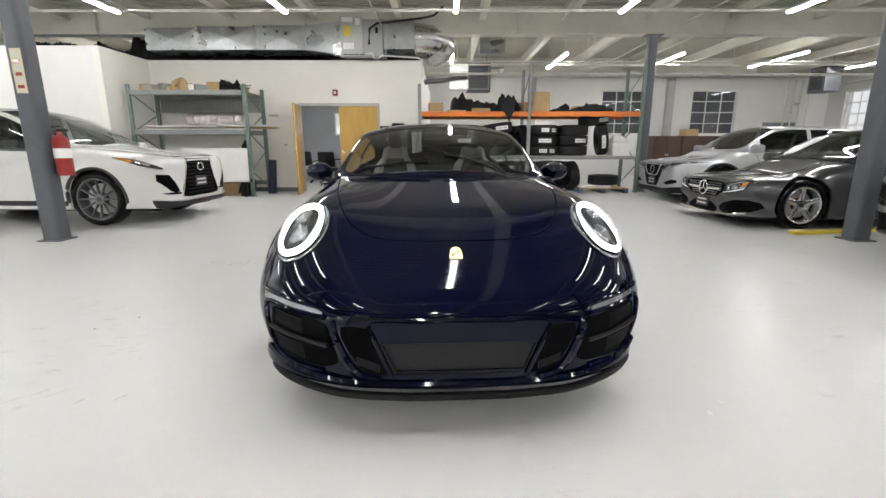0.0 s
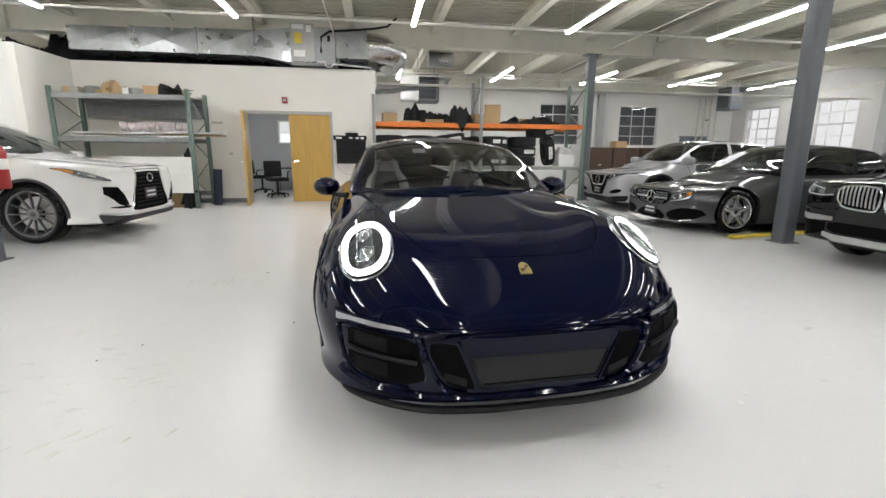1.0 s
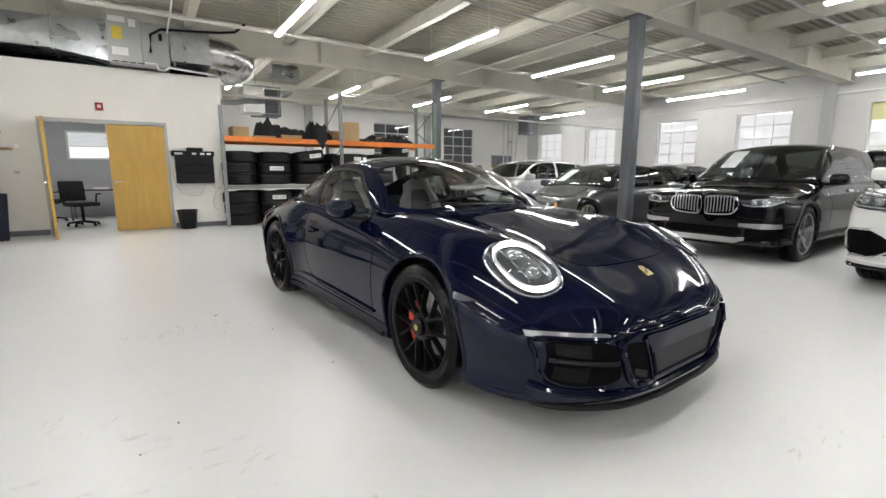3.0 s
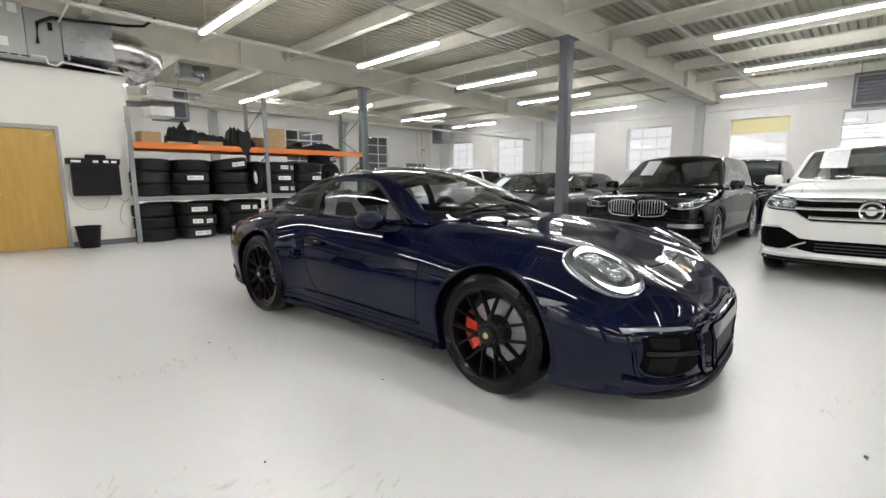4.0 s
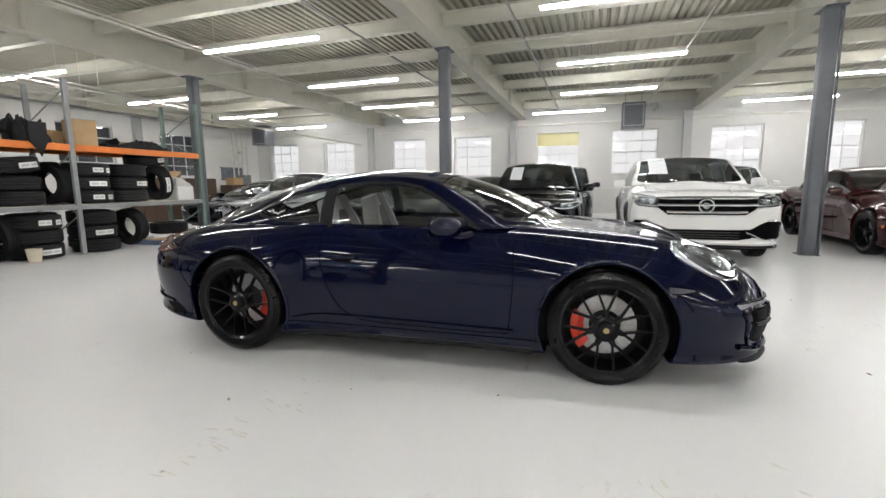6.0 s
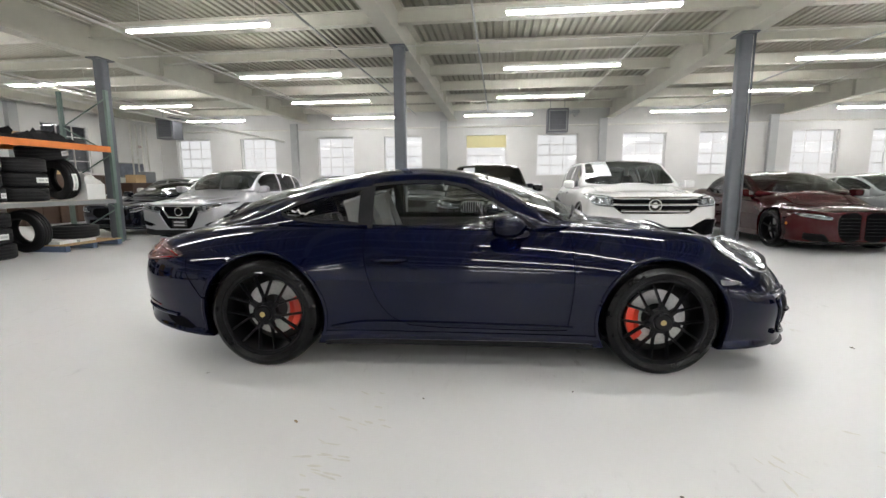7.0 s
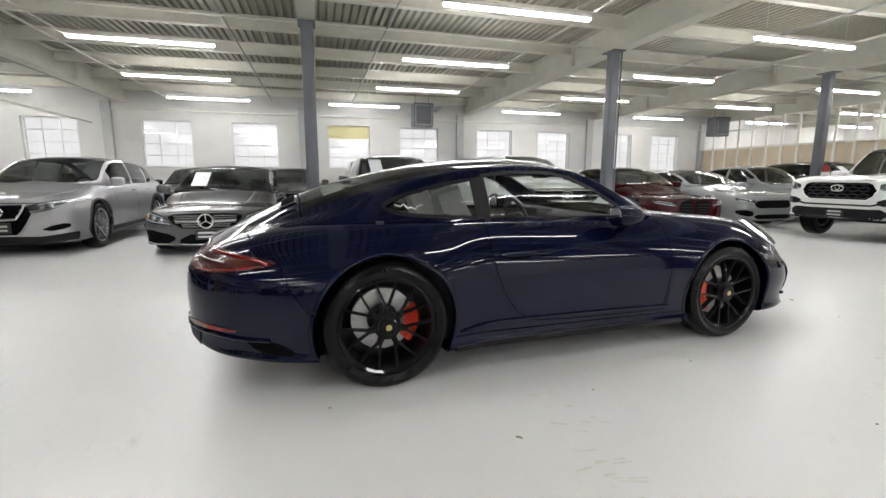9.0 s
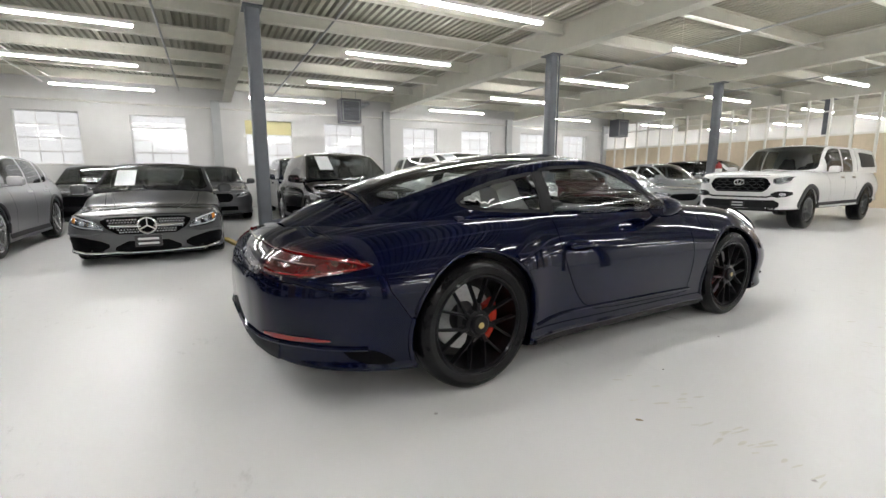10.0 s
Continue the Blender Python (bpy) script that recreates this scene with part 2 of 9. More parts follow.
def wall_x(name, x0, x1, y0, y1, z1, openings, material, label):
    """A wall along y with openings (centre, width, bottom, top)."""
    bm = bmesh.new()
    at = y0
    for c, w, z0, zt in sorted(openings):
        box(bm, x0, x1, at, c - w / 2, 0, z1)
        if z0 > 0:
            box(bm, x0, x1, c - w / 2, c + w / 2, 0, z0)
        box(bm, x0, x1, c - w / 2, c + w / 2, zt, z1)
        at = c + w / 2
    box(bm, x0, x1, at, y1, 0, z1)
    return structure(name, bm, material, label, "wall")


def wall_y(name, y0, y1, x0, x1, z1, openings, material, label):
    """A wall along x with openings (centre, width, bottom, top)."""
    bm = bmesh.new()
    at = x0
    for c, w, z0, zt in sorted(openings):
        box(bm, at, c - w / 2, y0, y1, 0, z1)
        if z0 > 0:
            box(bm, c - w / 2, c + w / 2, y0, y1, 0, z0)
        box(bm, c - w / 2, c + w / 2, y0, y1, zt, z1)
        at = c + w / 2
    box(bm, at, x1, y0, y1, 0, z1)
    return structure(name, bm, material, label, "wall")


wall_x("wall_east", EAST, EAST + 0.3, SOUTH - 6, NORTH, DECK, [(c, WIN_W, WIN_Z0, WIN_Z1) for c in WIN_Y], M_WALL_EAST_SHADED,
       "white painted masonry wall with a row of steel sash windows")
wall_y("wall_north", NORTH, NORTH + 0.3, -0.45, EAST + 0.3, DECK, [(10.69, 1.75, 1.6, 3.24), (7.2, 1.75, 1.6, 3.24)], M_WALL,
       "white painted masonry wall with a dark window")
# West end is unseen; this plain wall is added to close the hall.
wall_x("wall_west", WEST - 0.3, WEST, SOUTH - 6, 10.06, DECK, [], M_WALL, "plain white wall added to close the hall")
wall_y("wall_south", SOUTH - 6.3, SOUTH - 6, WEST - 0.3, EAST + 0.3, DECK, [], M_WALL, "plain white wall added to close the hall")

# steel sash windows of the east wall: 4 rows and 3 columns of panes
pane_me = None
for i, c in enumerate(WIN_Y):
    w = thing("window_%d" % (i + 1), "white-lit steel sash window with twelve panes in a masonry wall" if i != 4
              else "steel sash window with its top row covered in yellowed sheet", "window", "sash windows", pose(EAST, c, WIN_Z0), "structure")
    hw, hh = WIN_W / 2, WIN_Z1 - WIN_Z0
    fr = boxes((0.10, 0.15, -hw, -hw + 0.04, 0, hh), (0.10, 0.15, hw - 0.04, hw, 0, hh),
               (0.10, 0.15, -hw + 0.04, hw - 0.04, 0, 0.04), (0.10, 0.15, -hw + 0.04, hw - 0.04, hh - 0.04, hh))
    part("window_frame", fr, M_STEEL_PANE_FRAME, w)
    part("window_sill", boxes((-0.05, 0.10, -hw + 0.003, hw - 0.003, 0.002, 0.03)), M_WALL, w)
    for k in (1, 2):
        y = -hw + WIN_W * k / 3
        part("muntin", boxes((0.11, 0.14, y - 0.012, y + 0.012, 0.04, hh - 0.04)), M_STEEL_PANE_FRAME, w)
    for k in (1, 2, 3):
        z = hh * k / 4
        part("muntin", boxes((0.105, 0.145, -hw + 0.04, hw - 0.04, z - 0.02, z + 0.02)), M_STEEL_PANE_FRAME, w)
    if pane_me is None:
        pane_me = link("pane", boxes((-0.003, 0.003, -WIN_W / 6 + 0.014, WIN_W / 6 - 0.014, -hh / 8 + 0.018, hh / 8 - 0.018)), M_GLASS_WIN)
        first = pane_me
        pane_me = first.data
        bpy.data.objects.remove(first)
    for a in range(3):
        for b in range(4):
            p = new("pane", pane_me)
            p.parent = w
            p.location = (0.125, -hw + WIN_W * (a + 0.5) / 3, hh * (b + 0.5) / 4)
            p.visible_shadow = False
    if i == 4:
        M_SHEET = mat("yellowed_sheet", (0.84, 0.80, 0.56), 0.6, var=0.06)
        nt = M_SHEET.node_tree
        tr = nt.nodes.new("ShaderNodeBsdfTranslucent")
        tr.inputs["Color"].default_value = (0.95, 0.91, 0.66, 1)
        mx = nt.nodes.new("ShaderNodeMixShader")
        mx.inputs["Fac"].default_value = 0.65
        nt.links.new(nt.nodes["Principled BSDF"].outputs["BSDF"], mx.inputs[1])
        nt.links.new(tr.outputs["BSDF"], mx.inputs[2])
        nt.links.new(mx.outputs["Shader"], nt.nodes["Material Output"].inputs["Surface"])
        part("cover_sheet", boxes((0.094, 0.097, -hw + 0.004, hw - 0.004, hh * 0.70, hh - 0.004)), M_SHEET, w, "yellowed translucent sheet")

# overcast daylight outside the east windows
out = thing("daylight_backdrop", "bright white overcast daylight beyond the windows", "backdrop", at=pose(EAST + 1.6, -1.0, 2.5), kind="structure")
part("sheet", boxes((0, 0.02, -70, 70, -4.0, 8.0)), glow("overcast_daylight", (1.0, 0.98, 0.985), 0.86, 0.02), out)

# dark north windows
for i, c in enumerate((10.69, 7.2)):
    w = thing("window_%d" % (11 + i), "dark steel sash window with small grimy panes", "window", "dark windows", pose(c, NORTH, 1.6), "structure")
    part("window_frame", boxes((-0.875, -0.83, 0.05, 0.12, 0, 1.64), (0.83, 0.875, 0.05, 0.12, 0, 1.64),
                               (-0.83, 0.83, 0.05, 0.12, 0, 0.045), (-0.83, 0.83, 0.05, 0.12, 1.595, 1.64)), M_STEEL_PANE_FRAME, w)
    for k in (1, 2, 3):
        part("muntin", boxes((-0.83, 0.83, 0.06, 0.11, 0.41 * k - 0.018, 0.41 * k + 0.018)), M_STEEL_PANE_FRAME, w)
    for k in (-1, 1):
        part("muntin", boxes((k * 0.29 - 0.015, k * 0.29 + 0.015, 0.065, 0.105, 0.045, 1.595)), M_STEEL_PANE_FRAME, w)
    for a in range(3):
        for b in range(4):
            part("pane", boxes((-0.82 + a * 0.55, -0.29 + a * 0.55, 0.08, 0.086, 0.02 + b * 0.41, 0.39 + b * 0.41)), M_GLASS_DARK, w)
    part("board", boxes((-0.87, 0.87, 0.2, 0.23, 0, 1.63)), mat("dark_board", (0.24, 0.25, 0.26), 0.7, var=0.2), w, "dark board behind the panes")

# pilasters, columns, girders, joists, deck
for c in (12.19, 5.89, -0.28, -6.33, -12.5):
    structure("pilaster", boxes((EAST - 0.16, EAST, c - 0.14, c + 0.14, 0, 3.66)), M_PILASTER, "grey steel wall column between windows", "column")
for c in (3.6, 8.9):
    structure("pilaster", boxes((c - 0.14, c + 0.14, NORTH - 0.16, NORTH, 0, 3.66)), M_PILASTER, "grey steel wall column", "column")
COLS = [(5.14, 11.62), (5.17, 5.52), (5.24, -0.45), (5.40, -6.62), (5.40, -12.9), (-4.42, 5.5), (-4.42, -0.5), (-4.42, -6.7)]
GIRDERS = [(17.75, 0), (11.65, 1), (5.52, 1), (-0.53, 1), (-6.7, 1), (-12.8, 1), (-18.6, 0)]
for i, (x, y) in enumerate(COLS):
    col = thing("column", "dark grey painted steel column with bolted base plate", "column", "steel columns", pose(x, y, 0), "structure")
    bm = bmesh.new()
    prof = [(sx * 0.055 + 0.05 * math.cos(a), sy * 0.055 + 0.05 * math.sin(a)) for q, (sx, sy) in enumerate(((1, 1), (-1, 1), (-1, -1), (1, -1)))
            for a in (math.pi / 2 * q + math.pi / 10 * k for k in range(6))]
    lo, hi = ([bm.verts.new((u, v, z)) for u, v in prof] for z in (0.012, 3.64))
    for k in range(len(prof)):
        bm.faces.new((lo[k], lo[(k + 1) % len(prof)], hi[(k + 1) % len(prof)], hi[k]))
    bm.faces.new(list(reversed(lo)))
    bm.faces.new(hi)
    part("shaft", bm, M_COLUMN, col, smooth=True, angle=50)
    part("base_plate", boxes((-0.135, 0.135, -0.135, 0.135, 0, 0.012)), M_COLUMN, col)
    part("cap_plate", boxes((-0.2, 0.2, -0.14, 0.14, 3.64, 3.66)), M_COLUMN, col)

def ibeam(a, b, w, z0, z1, flange=0.02, web=0.012, along="y"):
    """One rolled I-section between a and b."""
    prof = [(-w, z0), (w, z0), (w, z0 + flange), (web, z0 + flange), (web, z1 - flange), (w, z1 - flange), (w, z1), (-w, z1), (-w, z1 - flange), (-web, z1 - flange), (-web, z0 + flange), (-w, z0 + flange)]
    bm = bmesh.new()
    ends = [[bm.verts.new((u, t, z) if along == "y" else (t, u, z)) for u, z in prof] for t in (a, b)]
    n = len(prof)
    for k in range(n):
        bm.faces.new((ends[0][k], ends[0][(k + 1) % n], ends[1][(k + 1) % n], ends[1][k]))
    bm.faces.new(ends[0])
    bm.faces.new(list(reversed(ends[1])))
    bmesh.ops.recalc_face_normals(bm, faces=bm.faces)
    return bm


for y, full in GIRDERS:
    g = thing("girder", "cream painted steel girder under the roof", "beam", "girders", pose(0, y, 0), "structure")
    part("section", ibeam(WEST, EAST, 0.14, 3.66, 4.252, 0.028, 0.02, "x"), M_BEAM, g)
    for x in np.arange(WEST + 1.2, EAST, 4.9):
        for s in (-1, 1):
            part("stiffener", boxes((x - 0.008, x + 0.008, min(s * 0.022, s * 0.12), max(s * 0.022, s * 0.12), 3.69, 4.22)), M_BEAM, g)
JOISTS = [14.71 - 1.942 * k for k in range(15)]
for x in JOISTS:
    g = thing("joist", "cream painted steel joist under the roof deck", "beam", "joists", pose(x, 0, 0), "structure")
    ys = sorted(c[0] for c in GIRDERS)
    for a, b in zip(ys, ys[1:]):
        part("span", ibeam(a + 0.025, b - 0.025, 0.075, 4.0, 4.252, 0.016, 0.01), M_BEAM, g)
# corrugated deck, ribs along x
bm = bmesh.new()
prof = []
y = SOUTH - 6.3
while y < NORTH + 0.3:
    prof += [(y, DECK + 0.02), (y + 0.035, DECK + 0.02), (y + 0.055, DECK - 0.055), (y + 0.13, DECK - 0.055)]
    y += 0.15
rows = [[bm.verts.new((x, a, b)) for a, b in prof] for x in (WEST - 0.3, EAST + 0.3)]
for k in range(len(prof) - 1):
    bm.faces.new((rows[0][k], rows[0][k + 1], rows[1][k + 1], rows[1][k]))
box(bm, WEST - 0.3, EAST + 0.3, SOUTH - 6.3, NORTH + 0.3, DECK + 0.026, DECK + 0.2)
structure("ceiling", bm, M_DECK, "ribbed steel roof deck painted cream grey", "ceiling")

# strip lights: rows run along y
ROW_X = [-12.6, -9.3, -6.05, -2.83, 0.45, 3.62, 6.84, 10.1, 13.42]
SEG_Y = {7: [15.7, 9.95, 3.75, -2.1, -8.2, -14.2, -18.9], 8: [15.9, 9.92, 4.95, -1.5, -7.4, -13.4, -18.9]}
lamp0 = None
for i, x in enumerate(ROW_X):
    for y in SEG_Y.get(i, [15.9, 9.66, 3.6, -2.2, -8.3, -14.3, -18.9]):
        if lamp0 is None:
            lamp0 = thing("strip_light", "lit white linear strip light hung from the roof on thin rods", "strip light", "strip lights", pose(x, y, 3.63))
            bm = bmesh.new()
            box(bm, -0.045, 0.045, -2.44, 0, 0.0, 0.05, bevel=0.008)
            part("housing", bm, M_LAMP_BODY, lamp0)
            bm = bmesh.new()
            for k, (y0, y1) in enumerate(((-2.42, -0.02),)):
                box(bm, -0.042, 0.042, y0, y1, -0.034, -0.001, bevel=0.010)
            part("tube", bm, M_TUBE, lamp0, "glowing white tube", smooth=True)
            for k in (-2.2, -0.24):
                bm = bmesh.new()
                sweep(bm, [(0, k, 0.05), (0, k, 0.70)], 0.004, 6)
                part("rod", bm, M_PIPE, lamp0)
        else:
            copy_thing(lamp0, pose(x, y, 3.63))

# ---- office box ----
OFF_Y, OFF_TOP = 11.65, 3.12
wall_y("wall_office", OFF_Y, OFF_Y + 0.14, -6.85, -0.31, OFF_TOP, [(-2.35, 1.93, 0, 2.09)], M_WALL_CREAM, "cream white office partition wall with a door opening")
wall_x("wall_office_return", -6.99, -6.85, 10.06, OFF_Y + 0.14, OFF_TOP, [], M_WALL_CREAM, "cream white partition wall")
wall_y("wall_office_front", 10.06, 10.2, WEST, -6.99, OFF_TOP, [], M_WALL, "white partition wall")
wall_x("wall_office_side", -0.45, -0.31, OFF_Y + 0.14, NORTH, OFF_TOP, [], M_WALL_CREAM, "cream white partition wall")
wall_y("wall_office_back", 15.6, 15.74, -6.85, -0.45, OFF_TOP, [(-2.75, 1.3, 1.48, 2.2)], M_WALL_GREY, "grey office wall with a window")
structure("office_ceiling", boxes((-6.85, -0.45, OFF_Y + 0.14, 15.6, 2.62, 2.68)), M_WALL, "white office ceiling", "ceiling")
structure("office_roof", boxes((WEST, -0.45, OFF_Y + 0.14, NORTH + 0.3, OFF_TOP - 0.06, OFF_TOP)), mat("dark_plywood", (0.06, 0.05, 0.04), 0.8, var=0.3), "dark plywood roof of the office box", "ceiling")
wall_y("wall_north_office", NORTH, NORTH + 0.3, WEST - 0.3, -0.45, DECK, [], M_WALL, "plain painted wall")
structure("baseboard", boxes((-6.85, -3.36, OFF_Y - 0.012, OFF_Y, 0, 0.1), (-1.34, -0.31, OFF_Y - 0.012, OFF_Y, 0, 0.1)), M_BASE, "dark grey vinyl baseboard", "trim")
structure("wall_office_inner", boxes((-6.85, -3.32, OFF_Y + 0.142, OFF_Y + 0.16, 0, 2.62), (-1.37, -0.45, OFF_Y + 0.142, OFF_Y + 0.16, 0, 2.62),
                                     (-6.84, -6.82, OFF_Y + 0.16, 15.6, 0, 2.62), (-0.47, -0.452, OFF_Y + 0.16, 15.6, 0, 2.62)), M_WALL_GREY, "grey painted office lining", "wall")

# ---- car kit ----
from mathutils.bvhtree import BVHTree


def pchip(xs, ys, x):
    """Smooth interpolation through keyed values without overshoot."""
    xs, ys, x = np.asarray(xs, float), np.asarray(ys, float), np.asarray(x, float)
    h, d = np.diff(xs), np.diff(ys) / np.diff(xs)
    m = np.zeros_like(ys)
    for i in range(1, len(xs) - 1):
        if d[i - 1] * d[i] > 0:
            w1, w2 = 2 * h[i] + h[i - 1], h[i] + 2 * h[i - 1]
            m[i] = (w1 + w2) / (w1 / d[i - 1] + w2 / d[i])
    m[0], m[-1] = d[0], d[-1]
    i = np.clip(np.searchsorted(xs, x) - 1, 0, len(xs) - 2)
    t = (x - xs[i]) / h[i]
    return ((1 + 2 * t) * (1 - t) ** 2 * ys[i] + t * (1 - t) ** 2 * h[i] * m[i]
            + t * t * (3 - 2 * t) * ys[i + 1] + t * t * (t - 1) * h[i] * m[i + 1])


def spline(pts, n):
    """Catmull-Rom through 2D points; n steps a span; the first and last are ghost points."""
    out = []
    for i in range(1, len(pts) - 2):
        p0, p1, p2, p3 = (np.array(p, float) for p in pts[i - 1:i + 3])
        for k in range(n):
            t = k / n
            out.append(0.5 * (2 * p1 + (p2 - p0) * t + (2 * p0 - 5 * p1 + 4 * p2 - p3) * t * t + (3 * p1 - p0 - 3 * p2 + p3) * t ** 3))
    out.append(np.array(pts[-2], float))
    return out


PAINTS = {}


def paint(name, color, metal=0.35, rough=0.35, coat_ior=1.36):
    if name not in PAINTS:
        PAINTS[name] = mat("car_paint_" + name, color, rough, metal, var=0.05, scale=400, coat=1.0, spec=0.0)
        PAINTS[name].node_tree.nodes["Principled BSDF"].inputs["Coat IOR"].default_value = coat_ior
        PAINTS[name].node_tree.nodes["Principled BSDF"].inputs["Coat Roughness"].default_value = 0.008
    return PAINTS[name]


M_CARGLASS = glass("car_glass", (0.80, 0.83, 0.82), ior=1.6)
M_CARGLASS_DARK = glass("car_glass_tinted", (0.16, 0.17, 0.17), ior=1.65)
M_LENS = glass("lamp_lens", (0.9, 0.92, 0.93), ior=1.5)
M_GRILLE = mat("grille_black", (0.0025, 0.0025, 0.003), 0.7, var=0.2, scale=30, spec=0.06)
M_GAP = mat("panel_gap", (0.003, 0.003, 0.004), 0.8, spec=0.04)
M_WELL = mat("wheel_well", (0.008, 0.008, 0.008), 0.9, var=0.2)
M_TRIMGREY = mat("grey_cladding", (0.022, 0.022, 0.024), 0.55, var=0.1)
M_LAMP_DARK = mat("lamp_interior", (0.10, 0.103, 0.11), 0.25, 0.5, var=0.3, scale=40)
M_LAMP_MID = mat("lamp_housing_grey", (0.15, 0.155, 0.165), 0.22, 0.8, var=0.5, scale=28, bump=0.4, bscale=35)
M_LAMP_SILVER = mat("lamp_reflector", (0.55, 0.57, 0.6), 0.18, 0.9, var=0.35, scale=45)
M_AMBER = mat("amber_lens", (0.65, 0.22, 0.02), 0.15, coat=0.5)
M_TAIL = mat("tail_lamp_red", (0.065, 0.003, 0.0035), 0.2, coat=0.6, var=0.1, scale=40)
M_PLATE = mat("plate_black", (0.015, 0.015, 0.016), 0.4)
M_BARS = mat("plate_bars", (0.55, 0.55, 0.55), 0.5)
M_CABIN = mat("cabin_black", (0.02, 0.02, 0.022), 0.7, var=0.2, scale=20)
M_SEAT_DARK = mat("seat_black", (0.025, 0.025, 0.027), 0.6, var=0.15, scale=30)
M_SEAT_GREY = mat("seat_pale_leather", (0.30, 0.30, 0.295), 0.5, var=0.06, scale=25, bump=0.05, bscale=200)
M_RIM_SILVER = mat("alloy_silver", (0.55, 0.56, 0.57), 0.25, 0.9, var=0.06)
M_RIM_DARK = mat("alloy_dark", (0.09, 0.092, 0.095), 0.28, 0.8, var=0.1)
M_RIM_BLACK = mat("alloy_gloss_black", (0.006, 0.006, 0.007), 0.3, 0.0, coat=0.6, spec=0.05)
M_RIM_BLACK.node_tree.nodes["Principled BSDF"].inputs["Coat IOR"].default_value = 1.3
M_DISC = mat("brake_disc", (0.46, 0.46, 0.46), 0.38, 0.9, var=0.2, scale=50)
M_CALIPER_RED = mat("caliper_red", (0.75, 0.05, 0.022), 0.3, coat=0.6)
M_WSTICKER = mat("window_paper", (0.72, 0.74, 0.76), 0.6, var=0.1, scale=30)


def faired(X, V, sigma):
    """Columns V over X eased by a Gaussian that fades out towards both ends."""
    fine = np.linspace(X[0], X[-1], 600)
    step = fine[1] - fine[0]
    k = np.arange(-int(3 * sigma / step), int(3 * sigma / step) + 1)
    g = np.exp(-0.5 * (k * step / sigma) ** 2)
    g /= g.sum()
    pad = len(k) // 2
    w = np.clip(np.minimum(fine - fine[0], fine[-1] - fine) / (4 * sigma), 0, 1)
    w = w * w * (3 - 2 * w)
    out = []
    for col in V.T:
        c = np.interp(fine, X, col)
        e = np.r_[2 * c[0] - c[pad:0:-1], c, 2 * c[-1] - c[-2:-pad - 2:-1]]
        out.append(np.interp(X, fine, w * np.convolve(e, g, "valid") + (1 - w) * c))
    return np.array(out).T


def eased(pts, times):
    """A half section from centre to centre, its corners rounded a little."""
    p = np.array(pts)
    for _ in range(times):
        q = p.copy()
        q[1:-1] = 0.25 * p[:-2] + 0.5 * p[1:-1] + 0.25 * p[2:]
        q[-1, 1] = 0.5 * p[-1, 1] + 0.5 * p[-2, 1]
        p = q
    return list(p)


